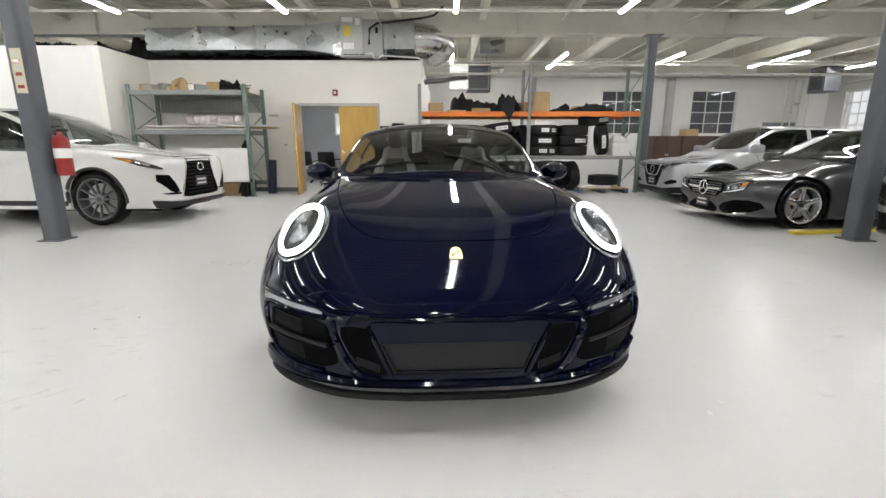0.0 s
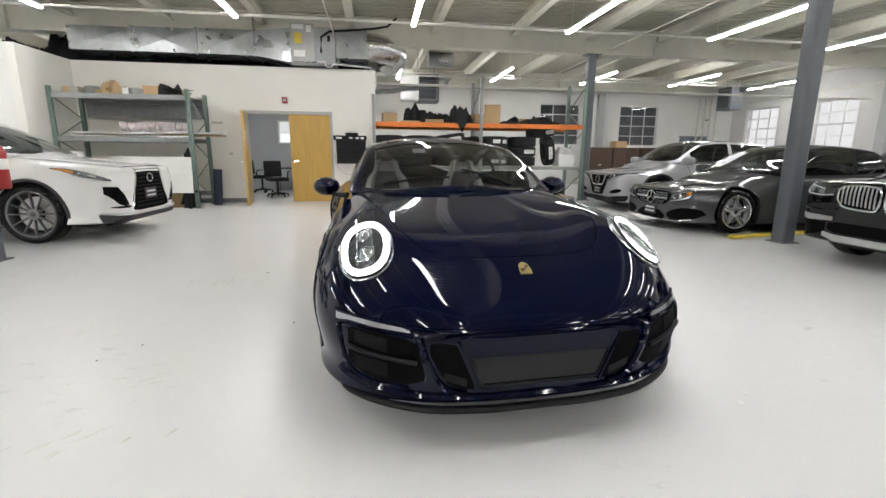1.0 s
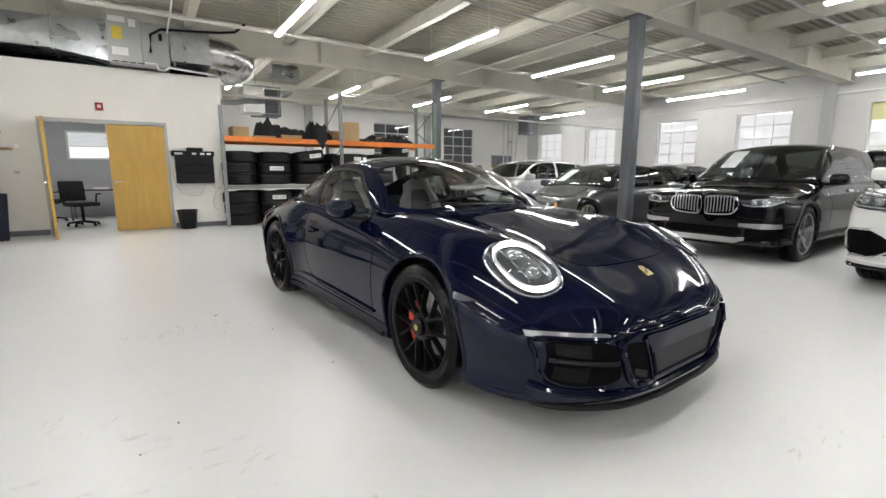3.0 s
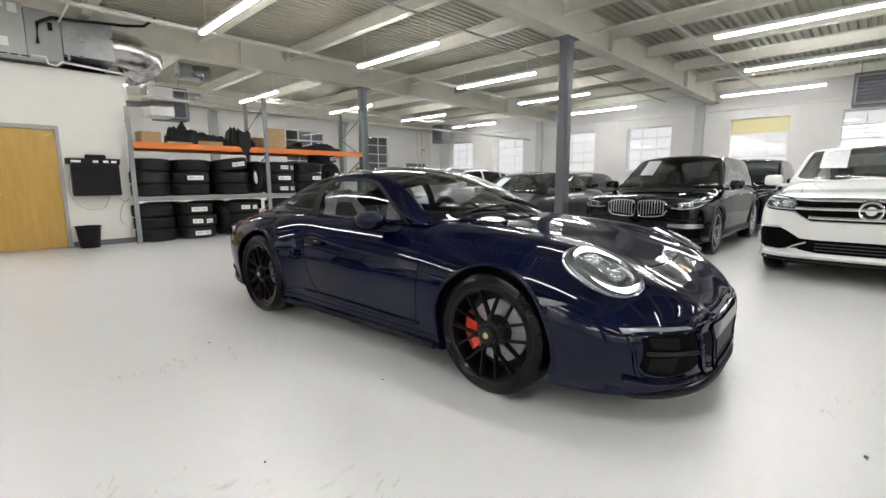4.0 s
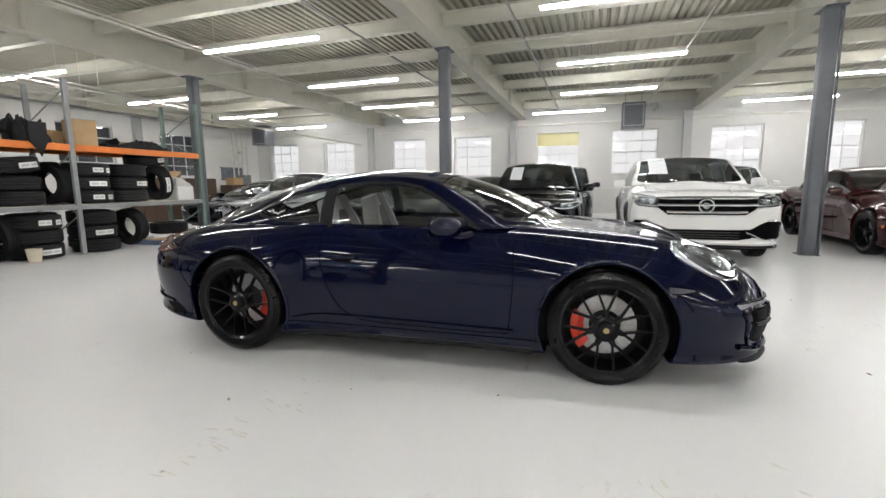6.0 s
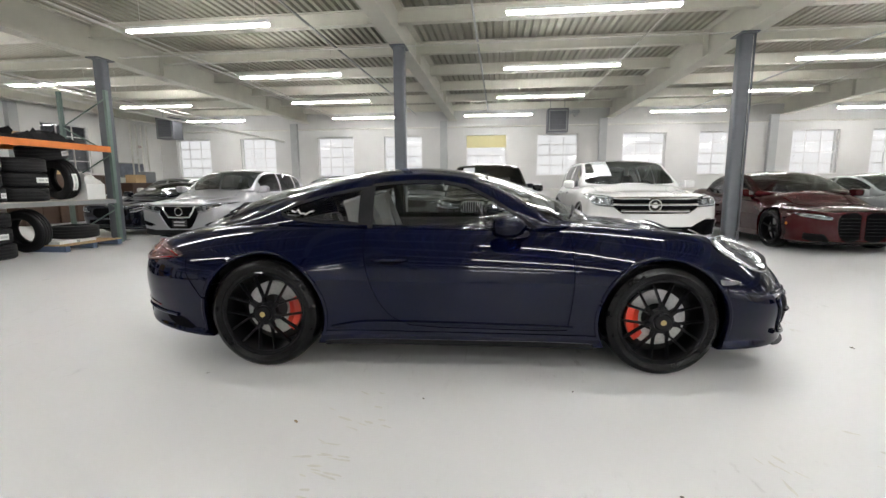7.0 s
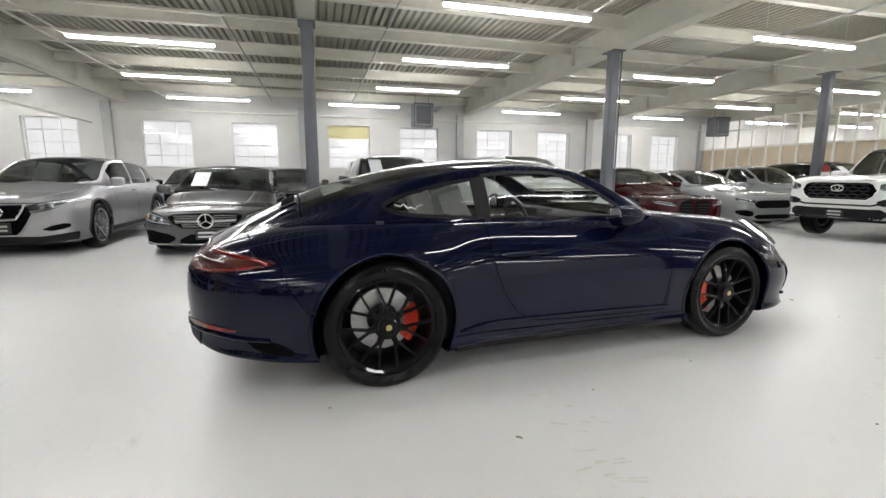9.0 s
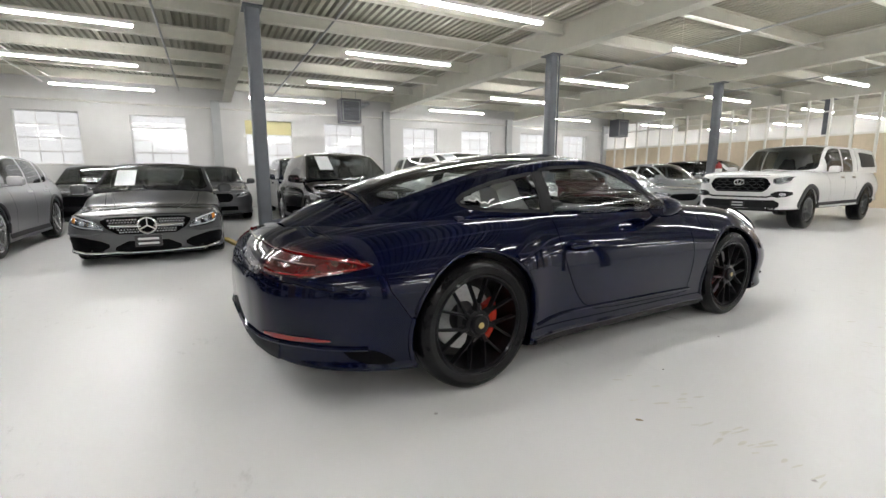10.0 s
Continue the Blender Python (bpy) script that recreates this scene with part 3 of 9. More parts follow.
def shell(rows, arches, stations, n=9, fair=0.06, ease=4):
    """The lower body: sections along x, mirrored, with round wheel arches. arches: (x, z, radius)."""
    rows = sorted(rows)
    xs = [r[0] for r in rows]
    cols = [[r[k] for r in rows] for k in range(1, 9)]
    a, b = xs[0], xs[-1]
    t = (1 - np.cos(np.linspace(0, math.pi, stations))) / 2
    t = 0.55 * t + 0.45 * np.linspace(0, 1, stations)
    X = a + (b - a) * t
    V = faired(X, np.array([pchip(xs, c, X) for c in cols]).T, fair)
    bm = bmesh.new()
    grid = []
    for x, (zb, ws, zs, wm, zm, wh, zh, zc) in zip(X, V):
        half = spline([(0, zb), (ws * 0.95, zb), (ws, zs), (wm, zm), (wh, zh), (0.58 * wh, zc + (zh - zc) * 0.34), (0, zc), (-0.58 * wh, zc + (zh - zc) * 0.34)], n)
        half = eased([np.array([0, zb])] + half, ease)
        pts = half + [np.array([-p[0], p[1]]) for p in half[-2:0:-1]]
        grid.append([bm.verts.new((x, p[0], p[1])) for p in pts])
    m = len(grid[0])
    for i in range(len(grid) - 1):
        for k in range(m):
            bm.faces.new((grid[i][k], grid[i][(k + 1) % m], grid[i + 1][(k + 1) % m], grid[i + 1][k]))
    for ring, flip in ((grid[0], False), (grid[-1], True)):
        h = m // 2
        for k in range(h):
            a1, a2, b1, b2 = ring[k], ring[k + 1], ring[(m - k) % m], ring[(m - k - 1) % m]
            vs = []
            for v in (a1, a2, b2, b1):
                if v not in vs:
                    vs.append(v)
            if len(vs) > 2:
                bm.faces.new(vs)
    bmesh.ops.recalc_face_normals(bm, faces=bm.faces)
    solid = BVHTree.FromBMesh(bm)
    for ax, az, r in arches:
        inside = {v for v in bm.verts if abs(v.co.y) > 0.35 and (v.co.x - ax) ** 2 + (v.co.z - az) ** 2 < r * r or
                  abs(v.co.y) > 0.35 and abs(v.co.x - ax) < r and v.co.z < az}
        dead = [f for f in bm.faces if all(v in inside for v in f.verts)]
        bmesh.ops.delete(bm, geom=dead, context="FACES")
        for v in list(inside):
            if not v.is_valid or not v.link_faces:
                continue
            dx, dz = v.co.x - ax, v.co.z - az
            if v.co.z < az - 0.05:
                v.co.x = ax + math.copysign(math.sqrt(max(r * r - dz * dz, (0.75 * r) ** 2)), dx)
            else:
                l = math.hypot(dx, dz) or 1
                v.co.x, v.co.z = ax + dx * r / l, az + dz * r / l
        loose = [v for v in bm.verts if not v.link_faces]
        bmesh.ops.delete(bm, geom=loose, context="VERTS")
        # turn the arch lip inwards
        edge = [e for e in bm.edges if len(e.link_faces) == 1 and
                all(abs(math.hypot(v.co.x - ax, v.co.z - az) - r) < 0.03 or v.co.z < az and abs(v.co.x - ax) < r * 1.02 for v in e.verts)]
        out = bmesh.ops.extrude_edge_only(bm, edges=edge)
        for v in out["geom"]:
            if isinstance(v, bmesh.types.BMVert):
                v.co.y -= math.copysign(0.05, v.co.y)
    return bm, solid


def open_cabin(bm, x0, x1, w, z):
    dead = [f for f in bm.faces if x0 < (c := f.calc_center_median()).x < x1 and abs(c.y) < w and c.z > z]
    bmesh.ops.delete(bm, geom=dead, context="FACES")


class House:
    """The glasshouse: rows of (x, base half-width, base z, rail half-width, rail z, centre z)."""

    def __init__(self, rows, stations=60, breaks=()):
        rows = sorted(rows)
        xs = [r[0] for r in rows]
        X = np.unique(np.round(np.r_[np.linspace(xs[0], xs[-1], stations), list(breaks)], 4))
        self.X = X
        self.V = faired(X, np.array([pchip(xs, [r[k] for r in rows], X) for k in range(1, 6)]).T, 0.05)
        self.VS = np.array([0, 0.05, 0.2, 0.35, 0.5, 0.65, 0.8, 0.92, 1.0])
        self.TS = np.array([0, 0.06, 0.12, 0.25, 0.4, 0.55, 0.7, 0.85, 1.0])

    def side(self, i, v):
        wb, zb, wr, zr, zc = self.V[i]
        k = 0.03 * math.sin(math.pi * v)
        return (wb + (wr - wb) * v + k, zb + (zr - zb) * v)

    def top(self, i, t):
        wb, zb, wr, zr, zc = self.V[i]
        s = t * math.pi / 2
        return (wr * (1 - t), zr + (zc - zr) * (1 - (1 - t) ** 2.2))

    def mesh(self, pick, offset=0.0):
        """All quads for which pick(where, x, v) holds; where is side or top, v runs up or inwards."""
        bm = bmesh.new()
        seen = {}

        def vert(i, key, p, sgn):
            k = (i, key, sgn)
            if k not in seen:
                seen[k] = bm.verts.new((self.X[i], sgn * (p[0] + offset * 0.7), p[1] + offset * 0.7))
            return seen[k]
        for sgn in (-1, 1):
            for where, grid, fn in (("side", self.VS, self.side), ("top", self.TS, self.top)):
                for i in range(len(self.X) - 1):
                    for a, b in zip(grid, grid[1:]):
                        if pick(where, (self.X[i] + self.X[i + 1]) / 2, (a + b) / 2, sgn):
                            q = []
                            for (ii, vv) in ((i, a), (i + 1, a), (i + 1, b), (i, b)):
                                p = fn(ii, vv)
                                key = ("j" if (where == "side" and vv == 1) or (where == "top" and vv == 0) else where, 0 if (where == "side" and vv == 1) or (where == "top" and vv == 0) else vv)
                                s = 1 if where == "top" and vv == 1 else sgn
                                q.append(vert(ii, key, p, s))
                            q = list(dict.fromkeys(q))
                            if len(q) > 2:
                                if sgn < 0:
                                    q.reverse()
                                try:
                                    bm.faces.new(q)
                                except ValueError:
                                    pass
        bmesh.ops.recalc_face_normals(bm, faces=bm.faces)
        return bm


LIFT = [0.0]  # height offset of the features on a car's front
VIEWS = {"front": (Vector((-1, 0, 0)), lambda a, b: Vector((5, a, b + LIFT[0]))), "rear": (Vector((1, 0, 0)), lambda a, b: Vector((-5, a, b))),
         "right": (Vector((0, 1, 0)), lambda a, b: Vector((a, -3, b))), "left": (Vector((0, -1, 0)), lambda a, b: Vector((a, 3, b))),
         "top": (Vector((0, 0, -1)), lambda a, b: Vector((a, b, 4)))}


def drop(tree, view, a, b, off):
    d, at = VIEWS[view]
    hit, nor, _, _ = tree.ray_cast(at(a, b), d)
    if hit is None or view == "front" and hit.x < 1.45 and b < 0.97:
        return None, None
    if nor.dot(d) > 0:
        nor = -nor
    return hit, nor


def smooth_cols(cols, n):
    """Columns (a, low, high) resampled to n by straight pieces."""
    a = np.array([c[0] for c in cols], float)
    s = np.r_[0, np.cumsum(np.abs(np.diff(a)) + 1e-6)]
    t = np.linspace(0, s[-1], n)
    t = np.unique(np.r_[t, s])
    return [(np.interp(q, s, a), np.interp(q, s, [c[1] for c in cols]), np.interp(q, s, [c[2] for c in cols])) for q in t]


def patch(tree, view, cols, off=0.004, depth=0.02, n=14, rows=6, bm=None, bulge=0.0):
    """A raised piece that follows the body, over columns (a, low, high) in a view; it has edges of its own."""
    bm = bm or bmesh.new()
    d, _ = VIEWS[view]
    front, back = [], []
    cs = smooth_cols(cols, n)
    for j, (a, lo, hi) in enumerate(cs):
        f, b = [], []
        for k in range(rows + 1):
            z = lo + (hi - lo) * k / rows
            hit, nor = drop(tree, view, a, z, off)
            if hit is None:
                f.append(None)
                b.append(None)
                continue
            u = math.sin(math.pi * min(max(j / (len(cs) - 1), 0.0), 1.0)) * math.sin(math.pi * k / rows)
            f.append(bm.verts.new(hit + nor * (off + bulge * u)))
            b.append(bm.verts.new(hit + d * depth))
        front.append(f)
        back.append(b)

    def face(*vs):
        vs = list(dict.fromkeys(vs))
        if None not in vs and len(vs) > 2:
            try:
                bm.faces.new(vs)
            except ValueError:
                pass
    for i in range(len(front) - 1):
        for k in range(rows):
            face(front[i][k], front[i + 1][k], front[i + 1][k + 1], front[i][k + 1])
        face(front[i][0], back[i][0], back[i + 1][0], front[i + 1][0])
        face(front[i][rows], front[i + 1][rows], back[i + 1][rows], back[i][rows])
    for k in range(rows):
        face(front[0][k], front[0][k + 1], back[0][k + 1], back[0][k])
        face(front[-1][k], back[-1][k], back[-1][k + 1], front[-1][k + 1])
    bmesh.ops.remove_doubles(bm, verts=bm.verts, dist=0.0002)
    bmesh.ops.recalc_face_normals(bm, faces=bm.faces)
    return bm


def mirror_cols(cols):
    return [(-a, lo, hi) for a, lo, hi in cols]


def oval(ca, cb, ra, rb, lean=0.0, n=18, square=2.0):
    """Columns of an oval: lean shifts the middle with a."""
    out = []
    for k in range(n + 1):
        u = -1 + 2 * k / n
        u = math.sin(u * math.pi / 2)
        h = (max(0.0, 1 - abs(u) ** square)) ** (1 / square)
        m = cb + lean * u * ra
        out.append((ca + u * ra, m - rb * h - 0.0005, m + rb * h + 0.0005))
    return out


def ring(tree, view, ca, cb, ra, rb, width, lean=0.0, off=0.006, n=40, square=2.0, bm=None, tube=True, rot=0.0):
    """A raised band round an oval, following the body."""
    bm = bm or bmesh.new()
    pts = []
    for k in range(n):
        t = 2 * math.pi * k / n
        c, s = math.cos(t), math.sin(t)
        u, w = math.copysign(abs(c) ** (2 / square), c) * ra, math.copysign(abs(s) ** (2 / square), s) * rb
        a, b = ca + u * math.cos(rot) - w * math.sin(rot), cb + u * math.sin(rot) + w * math.cos(rot) + lean * u
        hit, nor = drop(tree, view, a, b, off)
        if hit is not None:
            pts.append(hit + nor * off)
    if len(pts) > 5:
        sweep(bm, pts, width, 6, closed=True)
    return bm


def line(tree, view, pts, width=0.004, off=0.0015, step=0.03, bm=None, round_=False):
    """A thin seam or bar that follows the body along points (a, b) of a view."""
    bm = bm or bmesh.new()
    pts = [np.array(p, float) for p in pts]
    dense = [pts[0]]
    for p, q in zip(pts, pts[1:]):
        k = max(1, int(np.linalg.norm(q - p) / step))
        dense += [p + (q - p) * j / k for j in range(1, k + 1)]
    prev = None
    path = []
    for i, p in enumerate(dense):
        t = dense[min(i + 1, len(dense) - 1)] - dense[max(i - 1, 0)]
        t = t / (np.linalg.norm(t) or 1)
        nrm = np.array([-t[1], t[0]]) * width / 2
        h1, n1 = drop(tree, view, *(p + nrm), off)
        h2, n2 = drop(tree, view, *(p - nrm), off)
        if h1 is None or h2 is None:
            prev = None
            continue
        if round_:
            path.append((h1 + h2) / 2 + (n1 + n2) / 2 * off)
            continue
        pair = (bm.verts.new(h1 + n1 * off), bm.verts.new(h2 + n2 * off))
        if prev:
            bm.faces.new((prev[0], prev[1], pair[1], pair[0]))
        prev = pair
    if round_ and len(path) > 1:
        sweep(bm, path, width / 2, 6)
    return bm


def curve_pts(pts, n=8):
    """Points on a smooth curve through 2D points."""
    if len(pts) < 3:
        return pts
    g = [2 * np.array(pts[0]) - np.array(pts[1])] + [np.array(p) for p in pts] + [2 * np.array(pts[-1]) - np.array(pts[-2])]
    return [tuple(p) for p in spline(g, n)]


def tyre_mesh(bm, r, rim, w, seg=44):
    sw = w / 2
    prof = [(rim, -sw * 0.82), (rim + 0.012, -sw * 0.93), (rim + (r - rim) * 0.5, -sw * 1.0), (r - 0.025, -sw * 0.93), (r - 0.008, -sw * 0.82), (r, -sw * 0.6),
            (r, -sw * 0.34), (r - 0.006, -sw * 0.32), (r - 0.006, -sw * 0.26), (r, -sw * 0.24), (r, sw * 0.24), (r - 0.006, sw * 0.26), (r - 0.006, sw * 0.32), (r, sw * 0.34),
            (r, sw * 0.6), (r - 0.008, sw * 0.82), (r - 0.025, sw * 0.93), (rim + (r - rim) * 0.5, sw * 1.0), (rim + 0.012, sw * 0.93), (rim, sw * 0.82)]
    return lathe(bm, prof, seg)


def spoke_mesh(bm, angle, r0, r1, w0, w1, y0, y1, t=0.025, lean=0.0):
    """One bar from hub to rim; outer face at y (outward is -y)."""
    rot = Matrix.Rotation(angle, 4, "Y")
    vs = []
    for r, w, y, s in ((r0, w0, y0, 0), (r0 + (r1 - r0) * 0.55, (w0 + w1) / 2, y0 + (y1 - y0) * 0.35, lean * 0.55), (r1, w1, y1, lean)):
        for dx, dy in ((-w / 2, 0.006), (-w / 4, -0.003), (w / 4, -0.003), (w / 2, 0.006), (w / 2, t), (-w / 2, t)):
            vs.append(bm.verts.new(rot @ Vector((s + dx, y + dy, r))))
    for a in (0, 6):
        for k in range(6):
            bm.faces.new((vs[a + k], vs[a + (k + 1) % 6], vs[a + 6 + (k + 1) % 6], vs[a + 6 + k]))
    bm.faces.new([vs[k] for k in range(5, -1, -1)])
    bm.faces.new(vs[12:18])
    return bm


WHEELS = {}
SPOKES = {}


def wheel(car, x, y, r, rim, w, style, spokes=5, rim_mat=None, caliper=None, cal_side=1, hero=False):
    """A wheel as a part of a car; outward is -y in its own axes and it is turned for the left side."""
    turn = pose(x, y, r, 0, 0, 0 if y < 0 else 180)
    key = (r, rim, w, style, spokes, rim_mat.name, caliper.name if caliper else "", hero)
    if key not in WHEELS:
        made = {}
        sw = w / 2
        face = -sw + 0.012
        bm = bmesh.new()
        lathe(bm, [(rim + 0.006, -sw * 0.84), (rim + 0.010, -sw * 0.90), (rim - 0.002, -sw * 0.93), (rim - 0.014, -sw * 0.86), (rim - 0.020, -sw * 0.5), (rim - 0.028, sw * 0.8), (rim + 0.004, sw * 0.84)], 44)
        dish = -sw * 0.80
        hub_y = -sw * 0.62 if not hero else -(sw - 0.03)
        lathe(bm, [(0.075, hub_y + 0.04), (0.075, hub_y), (0.060, hub_y - 0.006), (0.030, hub_y - 0.006)], 24)
        made["wheel"] = (bm, rim_mat, "", True)
        bm = bmesh.new()
        tyre_mesh(bm, r, rim, w)
        made["tyre"] = (bm, M_RUBBER, "", True)
        bm = bmesh.new()
        if hero:
            lathe(bm, [(0.054, hub_y), (0.054, hub_y - 0.022), (0.044, hub_y - 0.030), (0.020, hub_y - 0.030)], 24)
            disc(bm, 0.020, hub_y - 0.029, 20)
        else:
            lathe(bm, [(0.032, hub_y - 0.004), (0.030, hub_y - 0.012), (0.001, hub_y - 0.013)], 16)
        made["hub_cap"] = (bm, M_RIM_BLACK if hero else M_RIM_DARK, "", True)
        bm = bmesh.new()
        deep, disc_r = (0.016 if w > 0.28 else -0.008, rim * 0.68) if hero else (0.0, rim * 0.75)
        lathe(bm, [(0.09, 0.005 + deep), (disc_r, 0.005 + deep), (disc_r, 0.035 + deep), (0.09, 0.035 + deep)], 40, closed=True)
        made["brake_disc"] = (bm, M_DISC, "", True)
        bm = bmesh.new()
        disc(bm, rim - 0.02, 0.06 + deep, 36)
        made["backing"] = (bm, M_WELL, "", False)
        if caliper:
            bm = bmesh.new()
            prof = []
            for k in range(9):
                t = -0.62 + 1.24 * k / 8
                ro, ri = rim * 0.76, rim * (0.46 + 0.05 * abs(t))
                prof.append((t, ro, ri))
            for y0, y1 in ((-0.045 + deep, deep),):
                rings = []
                for t, ro, ri in prof:
                    c, s = math.cos(t), math.sin(t)
                    rings.append([bm.verts.new((q * c, yy, q * s)) for q, yy in ((ri, y0 + 0.012), ((ri + ro) / 2, y0 - 0.006), (ro, y0 + 0.008), (ro, y1), (ri, y1))])
                for p, q in zip(rings, rings[1:]):
                    for k in range(5):
                        bm.faces.new((p[k], p[(k + 1) % 5], q[(k + 1) % 5], q[k]))
                bm.faces.new(rings[0])
                bm.faces.new(list(reversed(rings[-1])))
            made["caliper"] = (bm, caliper, "red brake caliper", True)
        if hero:
            bm = bmesh.new()
            disc(bm, 0.017, hub_y - 0.031, 16)
            made["emblem"] = (bm, M_GOLD, "small gold emblem disc", False)
        bars = []
        if hero:
            bars = [((0, 0.045, rim * 0.43, 0.040, 0.026, hub_y, hub_y - 0.004, 0.034, 0.0),
                     (0, rim * 0.34, rim * 0.945, 0.015, 0.012, hub_y - 0.003, dish, 0.028, 0.062),
                     (0, rim * 0.34, rim * 0.945, 0.015, 0.012, hub_y - 0.003, dish, 0.028, -0.062))]
        elif style == "multi":
            bars = [((q * 0.10, 0.05, rim - 0.008, 0.022, 0.014, hub_y, dish, 0.03, -q * 0.03),) for q in (-1, 1)]
        else:
            bars = [((0, 0.05, rim - 0.008, 0.085, 0.055, hub_y, dish, 0.035, 0.0),)]
        SPOKES[key] = []
        for group in bars:
            bm = bmesh.new()
            for args in group:
                spoke_mesh(bm, *args)
            o = link("spoke", bm, rim_mat, True, 35)
            SPOKES[key].append(o.data)
            bpy.data.objects.remove(o)
        WHEELS[key] = {}
        for n, (b, m, lab, sm) in made.items():
            o = link(n, b, m, sm, 35)
            WHEELS[key][n] = (o.data, lab)
            bpy.data.objects.remove(o)
    rimob = None
    for n, (me, lab) in WHEELS[key].items():
        ob = new(n, me)
        if lab:
            ob["label"] = lab
        if n == "wheel":
            ob.parent = car
            ob.matrix_basis = turn
            rimob = ob
        else:
            ob.parent = rimob
            if n == "caliper":
                ob.matrix_basis = pose(0, 0, 0, 0, 8 if (cal_side > 0) == (y < 0) else 172, 0)
    for me in SPOKES[key]:
        for k in range(spokes):
            ob = new("spoke", me)
            ob.parent = rimob
            ob.matrix_basis = pose(0, 0, 0, 0, 360 * k / spokes, 0)
    return rimob


M_GOLD = mat("gold_emblem", (0.50, 0.40, 0.17), 0.3, 0.9, var=0.1)


def seat(car, x, y, z, hi, m_side, m_mid, name="seat", wide=0.50):
    """A bucket seat facing +x: cushion, reclined backrest with bolsters and a headrest."""
    bm = bmesh.new()
    box(bm, -0.24, 0.28, -wide / 2, wide / 2, 0, 0.15, pose(x, y, z, 0, -4, 0), bevel=0.04)
    back = pose(x - 0.23, y, z + 0.10, 0, -18, 0)
    w = wide / 2
    prof = [(0.0, w), (0.18, w * 1.02), (0.36, w * 0.98), (hi * 0.78, w * 0.72), (hi * 0.88, w * 0.50), (hi, w * 0.44), (hi + 0.02, w * 0.3)]
    rings = []
    for h, hw in prof:
        rings.append([bm.verts.new(back @ Vector((d, q * hw, h))) for d, q in ((0.09, -1), (0.10, -0.75), (0.045, -0.55), (0.045, 0.55), (0.10, 0.75), (0.09, 1), (-0.05, 0.9), (-0.06, -0.9))])
    for p, q in zip(rings, rings[1:]):
        for k in range(8):
            bm.faces.new((p[k], p[(k + 1) % 8], q[(k + 1) % 8], q[k]))
    bm.faces.new(rings[0])
    bm.faces.new(list(reversed(rings[-1])))
    bmesh.ops.recalc_face_normals(bm, faces=bm.faces)
    s = part(name, bm, m_side, car, smooth=True, angle=35)
    if m_mid is not m_side:
        bm = bmesh.new()
        vs = []
        for h, hw in prof[:5]:
            vs.append([bm.verts.new(back @ Vector((0.058, q * hw, h))) for q in (-0.6, 0.6)] + [bm.verts.new(back @ Vector((0.03, q * hw, h))) for q in (0.6, -0.6)])
        for p, q in zip(vs, vs[1:]):
            for k in range(4):
                bm.faces.new((p[k], p[(k + 1) % 4], q[(k + 1) % 4], q[k]))
        bm.faces.new(vs[-1])
        part("seat_centre", bm, m_mid, s, "black seat centre panel")
    return s

# ---- the dark blue coupe ----
M_NAVY = paint("navy", (0.0011, 0.0022, 0.0148), 0.0, 0.5, 1.36)
M_NAVY.node_tree.nodes["Principled BSDF"].inputs["Coat Roughness"].default_value = 0.05
HERO = [
    (2.185, 0.20, 0.20, 0.27, 0.26, 0.38, 0.20, 0.455, 0.465),
    (2.16, 0.165, 0.40, 0.26, 0.46, 0.40, 0.34, 0.50, 0.51),
    (2.10, 0.15, 0.56, 0.255, 0.605, 0.42, 0.46, 0.56, 0.575),
    (2.00, 0.14, 0.70, 0.25, 0.735, 0.44, 0.555, 0.625, 0.645),
    (1.90, 0.14, 0.78, 0.25, 0.808, 0.46, 0.605, 0.685, 0.692),
    (1.80, 0.14, 0.825, 0.25, 0.850, 0.49, 0.635, 0.735, 0.727),
    (1.65, 0.14, 0.860, 0.25, 0.885, 0.54, 0.655, 0.793, 0.772),
    (1.45, 0.14, 0.87, 0.25, 0.900, 0.585, 0.675, 0.832, 0.818),
    (1.225, 0.14, 0.875, 0.25, 0.906, 0.61, 0.685, 0.850, 0.862),
    (0.95, 0.14, 0.86, 0.24, 0.892, 0.61, 0.70, 0.862, 0.910),
    (0.72, 0.14, 0.85, 0.24, 0.880, 0.61, 0.715, 0.870, 0.935),
    (0.30, 0.14, 0.845, 0.24, 0.868, 0.60, 0.725, 0.874, 0.930),
    (-0.30, 0.14, 0.845, 0.24, 0.862, 0.60, 0.73, 0.878, 0.920),
    (-0.56, 0.14, 0.844, 0.24, 0.856, 0.605, 0.73, 0.881, 0.920),
    (-0.72, 0.14, 0.852, 0.24, 0.868, 0.615, 0.732, 0.883, 0.920),
    (-0.84, 0.14, 0.872, 0.245, 0.900, 0.625, 0.734, 0.884, 0.920),
    (-0.96, 0.14, 0.888, 0.25, 0.924, 0.63, 0.734, 0.885, 0.920),
    (-1.225, 0.15, 0.898, 0.26, 0.932, 0.63, 0.722, 0.878, 0.925),
    (-1.50, 0.16, 0.885, 0.27, 0.915, 0.635, 0.70, 0.862, 0.920),
    (-1.75, 0.18, 0.850, 0.28, 0.882, 0.63, 0.68, 0.830, 0.900),
    (-1.95, 0.20, 0.785, 0.30, 0.820, 0.62, 0.65, 0.795, 0.862),
    (-2.08, 0.22, 0.705, 0.31, 0.740, 0.60, 0.605, 0.762, 0.820),
    (-2.17, 0.24, 0.61, 0.33, 0.650, 0.57, 0.55, 0.725, 0.775),
    (-2.235, 0.27, 0.48, 0.35, 0.52, 0.54, 0.44, 0.665, 0.70),
    (-2.27, 0.31, 0.30, 0.38, 0.34, 0.50, 0.28, 0.60, 0.62),
]
